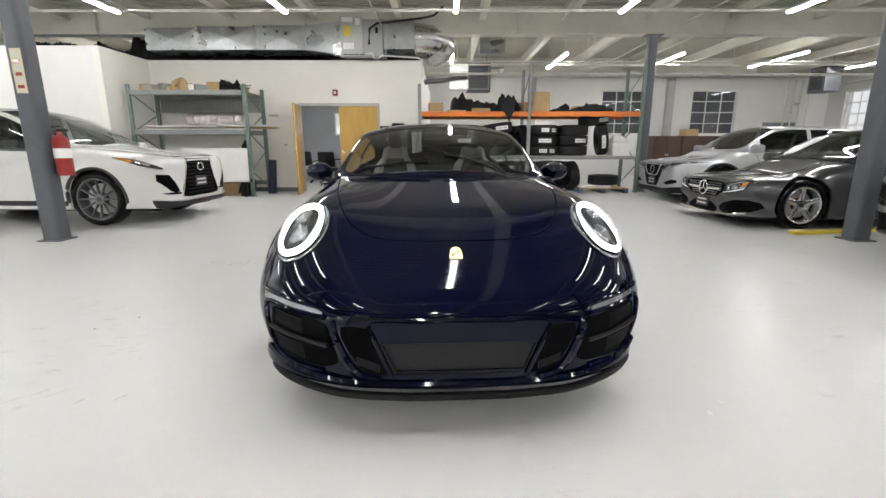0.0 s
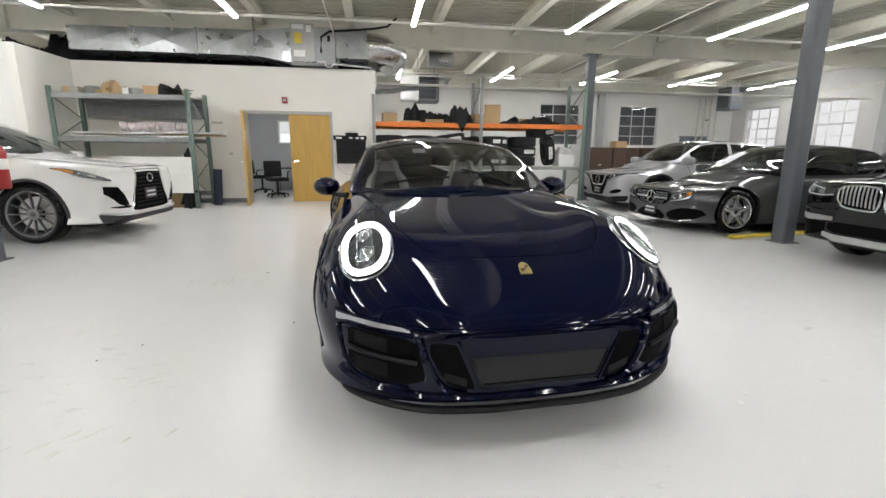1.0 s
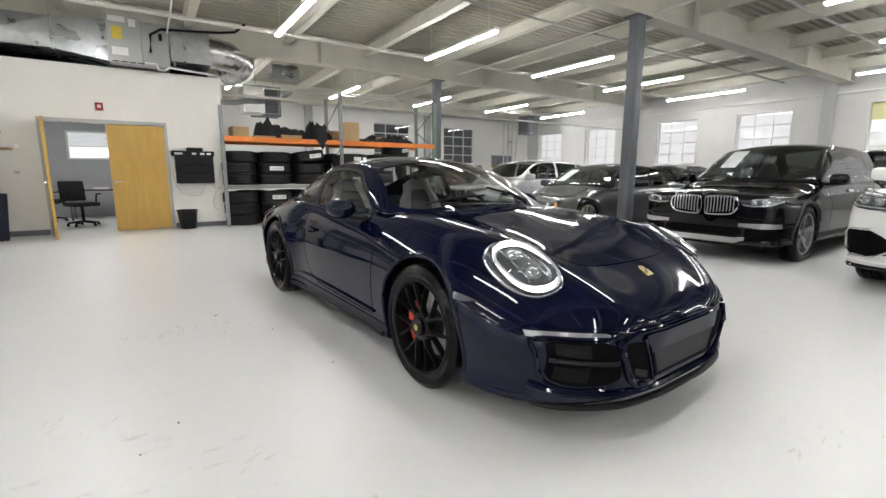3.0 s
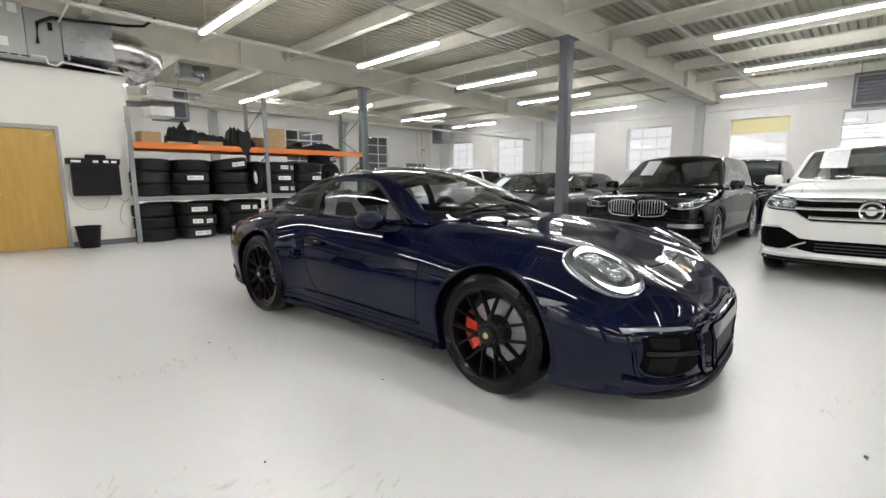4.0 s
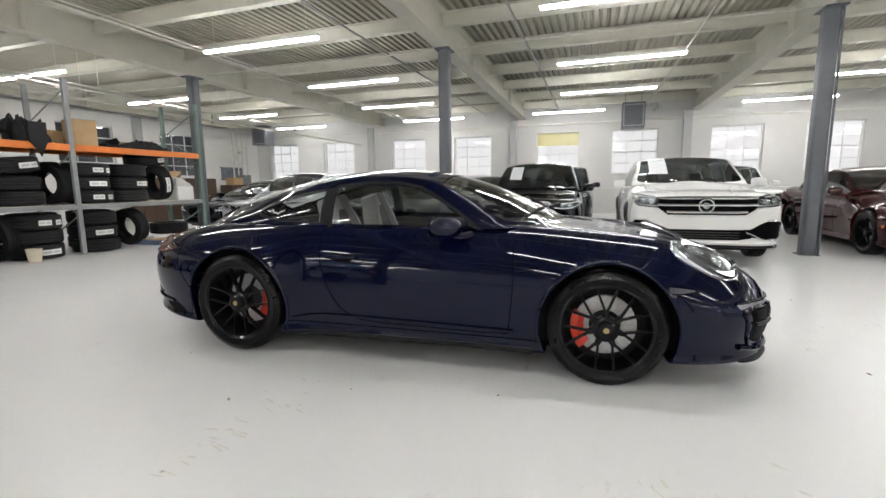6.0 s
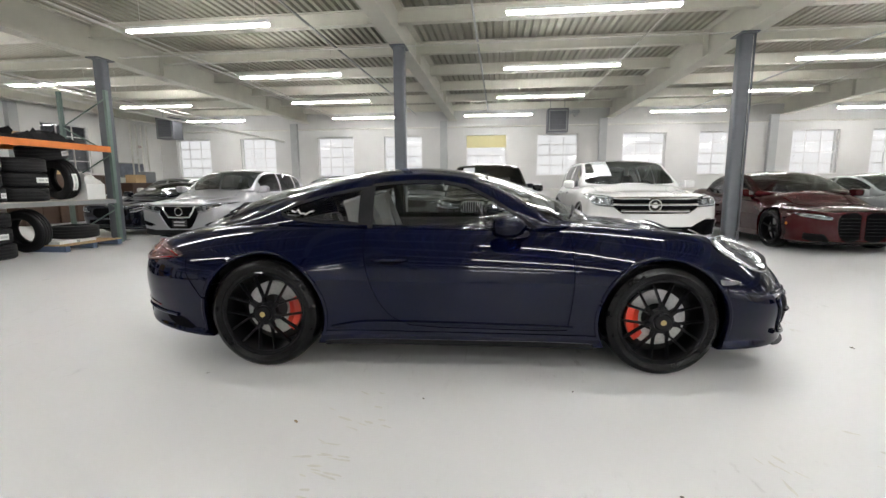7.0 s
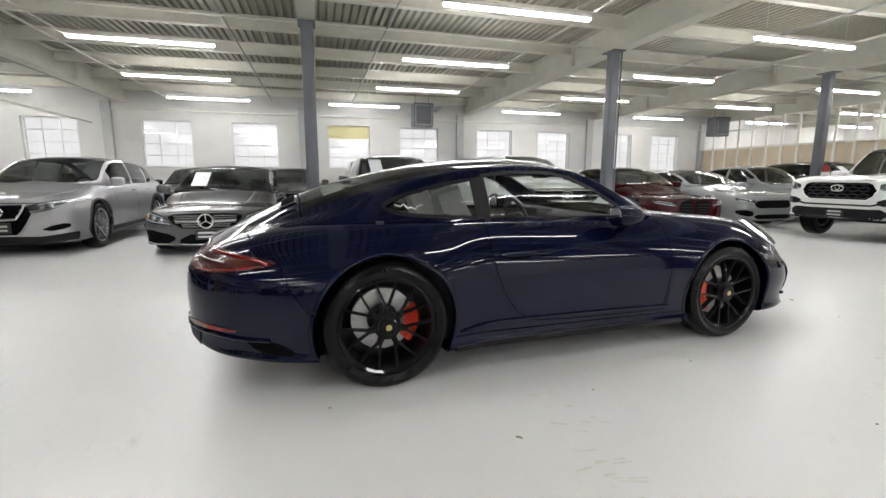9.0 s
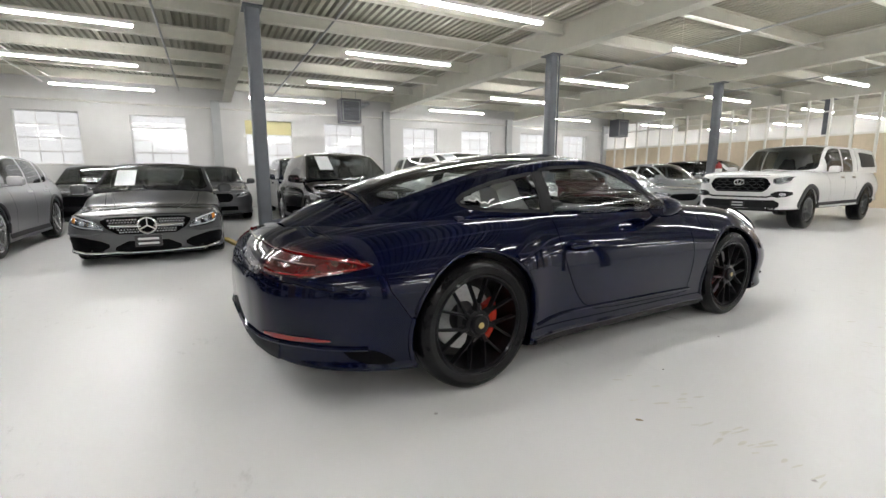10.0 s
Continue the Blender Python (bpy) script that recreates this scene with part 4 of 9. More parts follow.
CABIN = [
    (0.97, 0.06, 0.905, 0.06, 0.908, 0.915), (0.88, 0.36, 0.895, 0.36, 0.90, 0.965), (0.76, 0.56, 0.885, 0.56, 0.895, 1.022),
    (0.62, 0.70, 0.865, 0.695, 0.905, 1.082), (0.45, 0.708, 0.862, 0.655, 1.012, 1.148), (0.28, 0.712, 0.862, 0.612, 1.112, 1.202),
    (0.12, 0.716, 0.864, 0.572, 1.178, 1.242), (-0.05, 0.718, 0.866, 0.552, 1.208, 1.268), (-0.30, 0.718, 0.868, 0.544, 1.220, 1.284),
    (-0.60, 0.715, 0.870, 0.540, 1.195, 1.266), (-0.85, 0.708, 0.872, 0.532, 1.148, 1.232), (-1.10, 0.69, 0.872, 0.520, 1.080, 1.186),
    (-1.30, 0.665, 0.870, 0.510, 1.015, 1.140), (-1.50, 0.63, 0.862, 0.495, 0.950, 1.082), (-1.70, 0.56, 0.845, 0.46, 0.895, 1.004), (-1.90, 0.40, 0.81, 0.33, 0.850, 0.910), (-2.02, 0.22, 0.80, 0.20, 0.815, 0.850),
]
F_R, R_R = 0.336, 0.352
hero = thing("sports_coupe", "glossy navy blue sports coupe with black wheels and lit headlights", "car", at=pose(0.165, 3.945, 0, 0, 0, -86.9))
bm, hero_tree = shell(HERO, [(1.225, F_R - 0.006, 0.376), (-1.225, R_R - 0.006, 0.388)], 230, 16, 0.05, 20)
open_cabin(bm, -1.25, 0.70, 0.66, 0.80)
part("body", bm, M_NAVY, hero, smooth=True, angle=50)
for a, b, c in ((0.80, 1.66, 0.70), (-1.66, -0.80, 0.72)):
    part("wheel_well", boxes((a, b, -0.62, 0.62, 0.16, c)), M_WELL, hero)
part("cabin_tub", boxes((-1.2, 0.75, -0.70, -0.66, 0.2, 0.85), (-1.2, 0.75, 0.66, 0.70, 0.2, 0.85), (-1.2, 0.75, -0.66, 0.66, 0.16, 0.22), (0.75, 0.78, -0.7, 0.7, 0.2, 0.84), (-1.24, -1.2, -0.7, 0.7, 0.2, 0.9)), M_CABIN, hero)
part("underbody", boxes((-1.70, 1.90, -0.60, 0.60, 0.12, 0.17)), M_WELL, hero)

house = House(CABIN, 110, (0.20, 0.95, -0.80, -1.62))
W_DOOR = [(-0.565, 0.880, 1.150), (-0.45, 0.876, 1.165), (-0.30, 0.874, 1.174), (-0.10, 0.872, 1.172), (0.05, 0.870, 1.142), (0.19, 0.868, 1.072), (0.33, 0.866, 0.985), (0.43, 0.865, 0.915), (0.48, 0.866, 0.878)]
W_QUARTER = [(-1.185, 0.962, 0.980), (-1.14, 0.945, 1.008), (-1.05, 0.930, 1.040), (-0.92, 0.920, 1.078), (-0.78, 0.912, 1.106), (-0.64, 0.905, 1.130)]


def inside(cols, x, z, gap):
    a = [c[0] for c in cols]
    if not a[0] + gap < x < a[-1] - gap:
        return False
    return np.interp(x, a, [c[1] for c in cols]) + gap < z < np.interp(x, a, [c[2] for c in cols]) - gap


def solid_part(w, x, v, s):
    if w == "side":
        i = int(np.argmin(np.abs(house.X - x)))
        z = house.side(i, v)[1]
        return not (inside(W_DOOR, x, z, 0.012) or inside(W_QUARTER, x, z, 0.010))
    return not (0.20 < x < 0.95 and v > 0.06 or -1.62 < x < -0.80 and v > 0.12)


house.VS = np.linspace(0, 1, 30)
part("roof", house.mesh(solid_part), M_NAVY, hero, smooth=True, angle=60)
house_tree = BVHTree.FromBMesh(full := house.mesh(lambda *a: True))
full.free()
for n, pick in (("windscreen", lambda w, x, v, s: w == "top" and 0.20 < x < 0.95 and v > 0.06), ("rear_window", lambda w, x, v, s: w == "top" and -1.62 < x < -0.80 and v > 0.12)):
    part(n, house.mesh(pick), M_CARGLASS, hero, "clear tinted glass", smooth=True).visible_shadow = False
for view in ("right", "left"):
    for n, cols in (("door_window", W_DOOR), ("quarter_window", W_QUARTER)):
        g = bmesh.new()
        rows = []
        for a, lo, hi in smooth_cols(cols, 24):
            rows.append([g.verts.new(drop(house_tree, view, a, lo + (hi - lo) * k / 8, 0)[0]) for k in range(9)])
        for p, q in zip(rows, rows[1:]):
            for k in range(8):
                g.faces.new((p[k], q[k], q[k + 1], p[k + 1]))
        part(n, g, M_CARGLASS, hero, "clear tinted glass", smooth=True).visible_shadow = False
        outline = [(a, lo) for a, lo, hi in cols] + [(a, hi) for a, lo, hi in reversed(cols)] + [cols[0][:2]]
        part("window_trim", line(house_tree, view, outline, 0.022, 0.003, 0.02), M_BLACK, hero, "gloss black window trim")
    part("centre_pillar", patch(house_tree, view, [(-0.63, 0.87, 1.135), (-0.57, 0.87, 1.15)], 0.004, 0.004, 4, 10), M_BLACK, hero, smooth=True)
# roof panel seam and rear lid seams
for y in (-0.40, 0.40):
    part("roof_seam", line(house_tree, "top", [(0.10, y), (-0.75, y)], 0.006), M_GAP, hero)
part("roof_seam", line(house_tree, "top", [(0.185, -0.52), (0.19, 0), (0.185, 0.52)], 0.012), M_GAP, hero)

for s in (-1, 1):
    wheel(hero, 1.225, s * 0.768, F_R, 0.257, 0.245, "y", 7, M_RIM_BLACK, M_CALIPER_RED, -1, True)
    wheel(hero, -1.225, s * 0.757, R_R, 0.260, 0.305, "y", 7, M_RIM_BLACK, M_CALIPER_RED, 1, True)

# rolled arch lips
for view, s in (("right", -1), ("left", 1)):
    for ax, az, r in ((1.225, F_R - 0.006, 0.376), (-1.225, R_R - 0.006, 0.388)):
        pts = []
        for t in np.linspace(-0.28, math.pi + 0.28, 48):
            q, _ = drop(hero_tree, view, ax + (r + 0.010) * math.cos(t), az + (r + 0.010) * math.sin(t), 0)
            if q is not None and abs(q.y) > 0.70:
                pts.append(q - Vector((0, s * 0.004, 0)))
        lipb = bmesh.new()
        sweep(lipb, pts, 0.013, 8)
        part("arch_lip", lipb, M_NAVY, hero, smooth=True, angle=70)

# seams, handles, skirts
for view, s in (("right", -1), ("left", 1)):
    part("door_seam", line(hero_tree, view, curve_pts([(0.690, 0.862), (0.700, 0.60), (0.685, 0.40), (0.668, 0.268)]) + [(0.5, 0.262), (-0.1, 0.272)]
                           + curve_pts([(-0.30, 0.285), (-0.43, 0.35), (-0.53, 0.50), (-0.59, 0.70), (-0.60, 0.87)]), 0.0045, 0.0012), M_GAP, hero)
    part("door_crease", line(hero_tree, view, curve_pts([(-0.80, 0.272), (-0.62, 0.300), (-0.40, 0.306), (0.10, 0.300), (0.70, 0.288)]), 0.016, 0.003, round_=True), M_NAVY, hero, smooth=True)
    part("sill_seam", line(hero_tree, view, [(0.84, 0.236), (-0.84, 0.246)], 0.006, 0.0012), M_GAP, hero)
    part("side_skirt", patch(hero_tree, view, [(-0.83, 0.160, 0.185), (-0.6, 0.160, 0.192), (0.6, 0.160, 0.192), (0.82, 0.160, 0.187)], 0.012, 0.03, 24, 3), M_BLACK, hero, "black skirt", smooth=True, angle=30)
    hb = patch(hero_tree, view, [(-0.545, 0.688, 0.700), (-0.51, 0.680, 0.708), (-0.36, 0.682, 0.710), (-0.315, 0.690, 0.702)], 0.026, -0.012, 12, 4, bulge=0.008)
    part("door_handle", hb, M_NAVY, hero, smooth=True, angle=60)
    # Flat dark oval puts the recess's shade into colour; nothing is sunk in.
    part("handle_recess", patch(hero_tree, view, oval(-0.425, 0.690, 0.088, 0.026), 0.0015, 0.0, 16, 4), M_GAP, hero, "flat dark patch for the shade of the handle recess", smooth=True)
    part("fender_indicator", patch(hero_tree, view, [(1.535, 0.566, 0.598), (1.60, 0.566, 0.592), (1.665, 0.576, 0.582)], 0.004, 0.01, 8, 3), M_LAMP_DARK, hero, "clear side marker lens", smooth=True)
    # rear wheel-arch vent and bumper opening
    part("bumper_vent", patch(hero_tree, view, [(-1.930, 0.322, 0.330), (-1.90, 0.285, 0.332), (-1.84, 0.255, 0.326), (-1.77, 0.242, 0.305), (-1.72, 0.240, 0.272), (-1.70, 0.248, 0.256)], 0.003, 0.03, 12, 5), M_GRILLE, hero, "black bumper outlet", smooth=True)
    part("bumper_seam", line(hero_tree, view, [(-1.60, 0.42), (-1.72, 0.60), (-1.74, 0.705)], 0.004), M_GAP, hero)
    part("bumper_seam", line(hero_tree, view, [(1.585, 0.40), (1.575, 0.56)], 0.004), M_GAP, hero)
    # mirrors
    bm = bmesh.new()
    sec = [(-0.085, 0.60), (-0.07, 0.86), (-0.02, 1.0), (0.05, 0.92), (0.09, 0.62), (0.105, 0.2)]
    rings = []
    for dx, k in sec:
        rings.append([bm.verts.new((0.295 + dx, s * (0.885 + 0.095 * k * math.cos(t)), 0.905 + 0.068 * k * math.sin(t))) for t in np.linspace(0, 2 * math.pi, 17)[:-1]])
    for p, q in zip(rings, rings[1:]):
        for k in range(16):
            bm.faces.new((p[k], p[(k + 1) % 16], q[(k + 1) % 16], q[k]))
    bm.faces.new(rings[0])
    bm.faces.new(list(reversed(rings[-1])))
    bmesh.ops.recalc_face_normals(bm, faces=bm.faces)
    mirror = part("mirror", bm, M_NAVY, hero, smooth=True, angle=45)
    bm = bmesh.new()
    sweep(bm, [(0.33, s * 0.86, 0.862), (0.37, s * 0.80, 0.845), (0.42, s * 0.735, 0.850)], [0.026, 0.024, 0.03], 8, squash=(1, 0.7))
    part("mirror_arm", bm, M_BLACK, mirror, smooth=True)
    bm = bmesh.new()
    lathe(bm, [(0.060, 0.208), (0.050, 0.206), (0.001, 0.206)], 16, "x", (0, s * 0.885, 0.905))
    part("mirror_glass", bm, M_CHROME, mirror)
part("fuel_cap_seam", ring(hero_tree, "right", 0.93, 0.755, 0.078, 0.072, 0.0012, off=0.0005), M_GAP, hero)

# bonnet seams and crest
HOODLINE = curve_pts([(0.93, 0.625), (1.20, 0.592), (1.45, 0.548), (1.65, 0.497), (1.79, 0.425), (1.855, 0.33), (1.88, 0.18), (1.885, 0.0)])
for s in (-1, 1):
    part("bonnet_seam", line(hero_tree, "top", [(a, s * b) for a, b in HOODLINE], 0.005, 0.0015), M_GAP, hero)
    part("bonnet_crease", line(hero_tree, "top", [(1.02, s * 0.27), (1.5, s * 0.23), (1.82, s * 0.18)], 0.003, 0.0004), M_NAVY, hero)
crest = part("emblem", patch(hero_tree, "top", [(1.932, -0.008, 0.008), (1.945, -0.02, 0.02), (1.975, -0.026, 0.026), (1.995, -0.025, 0.025)], 0.005, 0.004, 8, 4), M_GOLD, hero, "small gold shield emblem", smooth=True)
M_CREST = mat("emblem_dark", (0.08, 0.02, 0.01), 0.4)
for x0, x1, y0, y1 in ((1.952, 1.964, 0.004, 0.015), (1.970, 1.984, -0.020, -0.006), (1.966, 1.974, -0.004, 0.004)):
    part("emblem_field", patch(hero_tree, "top", [(x0, y0, y1), (x1, y0, y1)], 0.0065, 0.001, 3, 2), M_CREST, crest)

# head lamps
LAMP_D = Vector((-0.80, 0, -0.60))
LAMP_U = Vector((-0.60, 0, 0.80))
VIEWS["lamp"] = (LAMP_D, lambda a, b: Vector((1.70, a, 0.725)) + LAMP_U * b - LAMP_D * 3)
M_DRL = glow("daytime_lamp", (1.0, 0.98, 0.95), 6.0)
LZ = -0.033


def light_ring(ca, cb, ra, rb, width, high=0.020):
    """A flat light guide facing forwards round the lamp, between two added side-glow baffles."""
    bm = bmesh.new()
    walls = [(bmesh.new(), []), (bmesh.new(), [])]
    d = Vector((0.96, 0, 0.28))
    mid = drop(hero_tree, "lamp", ca, cb, 0)[0]
    rows = []
    for k in range(44):
        t = 2 * math.pi * k / 44
        c, s_ = math.cos(t), math.sin(t)
        hit, nor = drop(hero_tree, "lamp", ca + math.copysign(abs(c) ** 0.84, c) * ra, cb + math.copysign(abs(s_) ** 0.84, s_) * rb, 0)
        q = hit + nor * 0.013
        r = q - mid
        r = (r - d * r.dot(d)).normalized() * width / 2
        rows.append([bm.verts.new(v) for v in (q - r, q + r, q + r * 0.9 - d * 0.004, q - r * 0.9 - d * 0.004)])
        for wall, e in zip(walls, (-1, 1)):
            wall[1].append([wall[0].verts.new(v) for v in (q + r * e * 1.04 - d * 0.012, q + r * e * 1.04 + d * high, q + r * e * 1.22 + d * high, q + r * e * 1.22 - d * 0.012)])
    for mesh, rws in [(bm, rows)] + [(w[0], w[1]) for w in walls]:
        for p_, q_ in zip(rws, rws[1:] + rws[:1]):
            for k in range(4):
                mesh.faces.new((p_[k], p_[(k + 1) % 4], q_[(k + 1) % 4], q_[k]))
        bmesh.ops.recalc_face_normals(mesh, faces=mesh.faces)
    return bm, walls[0][0], walls[1][0]


for s in (-1, 1):
    cy = s * 0.655
    base = part("headlamp", patch(hero_tree, "lamp", oval(cy, LZ, 0.112, 0.172, 0, 18, 2.2), 0.003, 0.02, 24, 12), M_LAMP_DARK, hero, "oval headlamp with a lit ring", smooth=True)
    part("lamp_rim", ring(hero_tree, "lamp", cy, LZ, 0.112, 0.172, 0.006, off=0.004, square=2.2), M_LAMP_SILVER, base, smooth=True)
    guide, wall_in, wall_out = light_ring(cy, LZ, 0.086, 0.141, 0.027)
    part("daytime_ring", guide, M_DRL, base, "glowing white ring", smooth=True)
    # Baffles added to block the ring's glow from the side.
    for w in (wall_in, wall_out):
        part("ring_wall", w, M_LAMP_DARK, base, "dark baffle added beside the light ring", smooth=True)
    for dz, r in ((0.035, 0.042), (-0.08, 0.045)):
        c, nn = drop(hero_tree, "lamp", cy, dz, 0)
        bm = bmesh.new()
        rot = Vector((1, 0, 0)).rotation_difference(nn).to_matrix().to_4x4()
        lathe(bm, [(r, -0.02), (r, 0.012), (r * 0.86, 0.014), (r * 0.80, 0.006), (r * 0.6, 0.016), (r * 0.3, 0.022), (0.001, 0.024)], 20, "x")
        bmesh.ops.transform(bm, matrix=Matrix.Translation(c) @ rot, verts=bm.verts)
        part("projector", bm, M_LAMP_SILVER, base, smooth=True, angle=30)
    for da in (-0.035, 0.035):
        part("light_blade", line(hero_tree, "lamp", [(cy + da, -0.13), (cy + da * 0.8, 0.085)], 0.006, 0.012, round_=True), M_LAMP_SILVER, base, "thin light blade", smooth=True)
    part("lens", patch(hero_tree, "lamp", oval(cy, LZ, 0.110, 0.170, 0, 18, 2.2), 0.010, 0.0, 24, 12, bulge=0.034), M_LENS, base, "clear lens", smooth=True).visible_shadow = False

# front bumper
M_LAMP_BAR = mat("lamp_bar_grey", (0.24, 0.245, 0.26), 0.25, 0.5, var=0.15, scale=30, coat=0.6)
M_LOUVRE = mat("louvre_grey", (0.010, 0.010, 0.011), 0.6, var=0.4, scale=60, stretch=(1, 1, 6), spec=0.06)
for s in (-1, 1):
    fog = [(s * 0.742, 0.325, 0.452), (s * 0.720, 0.290, 0.460), (s * 0.68, 0.268, 0.460), (s * 0.62, 0.256, 0.458), (s * 0.53, 0.258, 0.448), (s * 0.490, 0.266, 0.432), (s * 0.458, 0.284, 0.310)]
    duct = part("side_intake", patch(hero_tree, "front", fog, 0.002, 0.04, 20, 8), M_GRILLE, hero, "black slatted side intake", smooth=True)
    part("slat", line(hero_tree, "front", [(s * 0.735, 0.388), (s * 0.60, 0.372), (s * 0.488, 0.362)], 0.020, 0.012, round_=True), M_BLACK, duct, smooth=True)
    for a, b in ((0.398, 0.446), (0.288, 0.352)):
        part("louvre", patch(hero_tree, "front", [(s * 0.715, a + 0.012, b + 0.006), (s * 0.595, a - 0.012, b - 0.006)], 0.006, 0.01, 6, 2), M_LOUVRE, duct, "dark grey ribbed louvre")
    frame_pts = [(s * a, b) for a, b in ((0.500, 0.462), (0.62, 0.468), (0.765, 0.470), (0.772, 0.40), (0.752, 0.312), (0.715, 0.262), (0.63, 0.240), (0.52, 0.238))]
    part("intake_surround", line(hero_tree, "front", curve_pts(frame_pts, 5), 0.020, 0.003, round_=True), M_NAVY, duct, "navy rounded surround", smooth=True)
    part("driving_lamp", patch(hero_tree, "front", [(s * 0.786, 0.474, 0.497), (s * 0.70, 0.470, 0.497), (s * 0.60, 0.464, 0.491), (s * 0.535, 0.460, 0.486), (s * 0.510, 0.462, 0.478)], 0.006, 0.02, 16, 3), M_LAMP_BAR, hero, "slim grey lamp bar", smooth=True)
    part("lamp_brow", line(hero_tree, "front", [(s * 0.790, 0.504), (s * 0.70, 0.505), (s * 0.60, 0.499), (s * 0.50, 0.490), (s * 0.40, 0.482)], 0.014, 0.002, round_=True), M_NAVY, hero, smooth=True)
    inner = part("inner_intake", patch(hero_tree, "front", [(s * 0.440, 0.395, 0.432), (s * 0.41, 0.330, 0.436), (s * 0.37, 0.266, 0.434), (s * 0.335, 0.248, 0.428), (s * 0.30, 0.244, 0.340), (s * 0.272, 0.244, 0.262)], 0.002, 0.04, 16, 8), M_GRILLE, hero, "black intake", smooth=True)
    part("slat", patch(hero_tree, "front", [(s * 0.385, 0.288, 0.318), (s * 0.30, 0.256, 0.288)], 0.006, 0.01, 6, 2), M_BLACK, inner, smooth=True)
    part("blade", line(hero_tree, "front", curve_pts([(s * 0.478, 0.452), (s * 0.455, 0.37), (s * 0.420, 0.29), (s * 0.372, 0.240), (s * 0.30, 0.222)], 5), 0.030, 0.004, round_=True), M_NAVY, hero, "navy bumper blade", smooth=True)
    part("blade", line(hero_tree, "front", [(s * 0.336, 0.440), (s * 0.296, 0.34), (s * 0.254, 0.238)], 0.016, 0.006, round_=True), M_NAVY, hero, "navy bumper blade", smooth=True)
part("plate_panel", patch(hero_tree, "front", [(-0.325, 0.436, 0.452), (-0.292, 0.380, 0.456), (0.292, 0.380, 0.456), (0.325, 0.436, 0.452)], 0.012, 0.03, 20, 6), M_NAVY, hero, "navy number-plate panel", smooth=True, angle=30)
part("plate_recess", patch(hero_tree, "front", [(-0.280, 0.362, 0.374), (-0.236, 0.268, 0.374), (0.236, 0.268, 0.374), (0.280, 0.362, 0.374)], 0.005, 0.02, 20, 6), mat("recess_mesh", (0.020, 0.020, 0.022), 0.55, var=0.25, scale=120, spec=0.3), hero, "matt black grille panel", smooth=True, angle=30)
part("recess_rim", line(hero_tree, "front", [(-0.282, 0.374), (-0.238, 0.262), (0.238, 0.262), (0.282, 0.374)], 0.010, 0.010, round_=True), M_BLACK, hero, smooth=True)
part("lower_intake", patch(hero_tree, "front", [(-0.24, 0.250, 0.262), (0.24, 0.250, 0.262)], 0.003, 0.02, 24, 2), M_GRILLE, hero, smooth=True)
lip = bmesh.new()
pts = []
for t in np.linspace(-1, 1, 41):
    y = 0.775 * math.sin(t * math.pi / 2)
    hit, nor = drop(hero_tree, "front", y, 0.215, 0)
    if hit is not None:
        pts.append((hit.x + 0.004, y, 0.158 + 0.026 * t * t))
sweep(lip, pts, [0.019 * max(0.25, 1 - abs(k - 20) ** 4 / 2.1e5) for k in range(len(pts))], 8, squash=(0.9, 0.85))
part("front_lip", lip, M_BLACK, hero, "black spoiler lip", smooth=True)
part("bumper_crease", line(hero_tree, "front", [(-0.48, 0.486), (-0.3, 0.478), (0, 0.476), (0.3, 0.478), (0.48, 0.486)], 0.016, 0.004, round_=True), M_NAVY, hero, smooth=True)
part("splitter_crease", line(hero_tree, "front", curve_pts([(-0.775, 0.262), (-0.70, 0.238), (-0.58, 0.222), (-0.4, 0.214), (0, 0.210), (0.4, 0.214), (0.58, 0.222), (0.70, 0.238), (0.775, 0.262)], 5), 0.030, 0.006, round_=True), M_NAVY, hero, "navy chin ridge", smooth=True)

# tail
for s in (-1, 1):
    tl = part("tail_lamp", patch(hero_tree, "rear", [(s * 0.820, 0.700, 0.712), (s * 0.80, 0.684, 0.728), (s * 0.75, 0.670, 0.746), (s * 0.68, 0.664, 0.762), (s * 0.57, 0.670, 0.780), (s * 0.50, 0.690, 0.782)], 0.008, 0.02, 18, 6), M_TAIL, hero, "red tail lamp", smooth=True)
    M_RED_BAND = PAINTS.setdefault("band", mat("red_light_band", (0.17, 0.006, 0.006), 0.2, coat=0.6))
    part("light_band", line(hero_tree, "rear", [(s * 0.815, 0.708), (s * 0.79, 0.722), (s * 0.74, 0.738), (s * 0.64, 0.756), (s * 0.50, 0.770)], 0.014, 0.011, round_=True), M_RED_BAND, tl, smooth=True)
    part("light_band", line(hero_tree, "rear", [(s * 0.81, 0.698), (s * 0.78, 0.686), (s * 0.70, 0.676), (s * 0.60, 0.680), (s * 0.52, 0.694)], 0.008, 0.010, round_=True), M_RED_BAND, tl, smooth=True)
    part("light_band", line(hero_tree, "rear", [(s * 0.72, 0.714), (s * 0.63, 0.724), (s * 0.53, 0.734)], 0.011, 0.011, round_=True), M_LAMP_SILVER, tl, smooth=True)
    part("reflector", patch(hero_tree, "rear", [(s * 0.78, 0.372, 0.377), (s * 0.72, 0.370, 0.392), (s * 0.58, 0.374, 0.398), (s * 0.50, 0.382, 0.388)], 0.006, 0.01, 10, 2), M_RED_BAND, hero, "red reflector", smooth=True)
part("tail_strip", line(hero_tree, "rear", [(-0.50, 0.765), (-0.25, 0.775), (0.25, 0.775), (0.50, 0.765)], 0.012, 0.004, round_=True), M_TAIL, hero, smooth=True)
part("bumper_seam", line(hero_tree, "rear", [(-0.84, 0.60), (-0.7, 0.64), (-0.45, 0.655), (0.45, 0.655), (0.7, 0.64), (0.84, 0.60)], 0.005), M_GAP, hero)
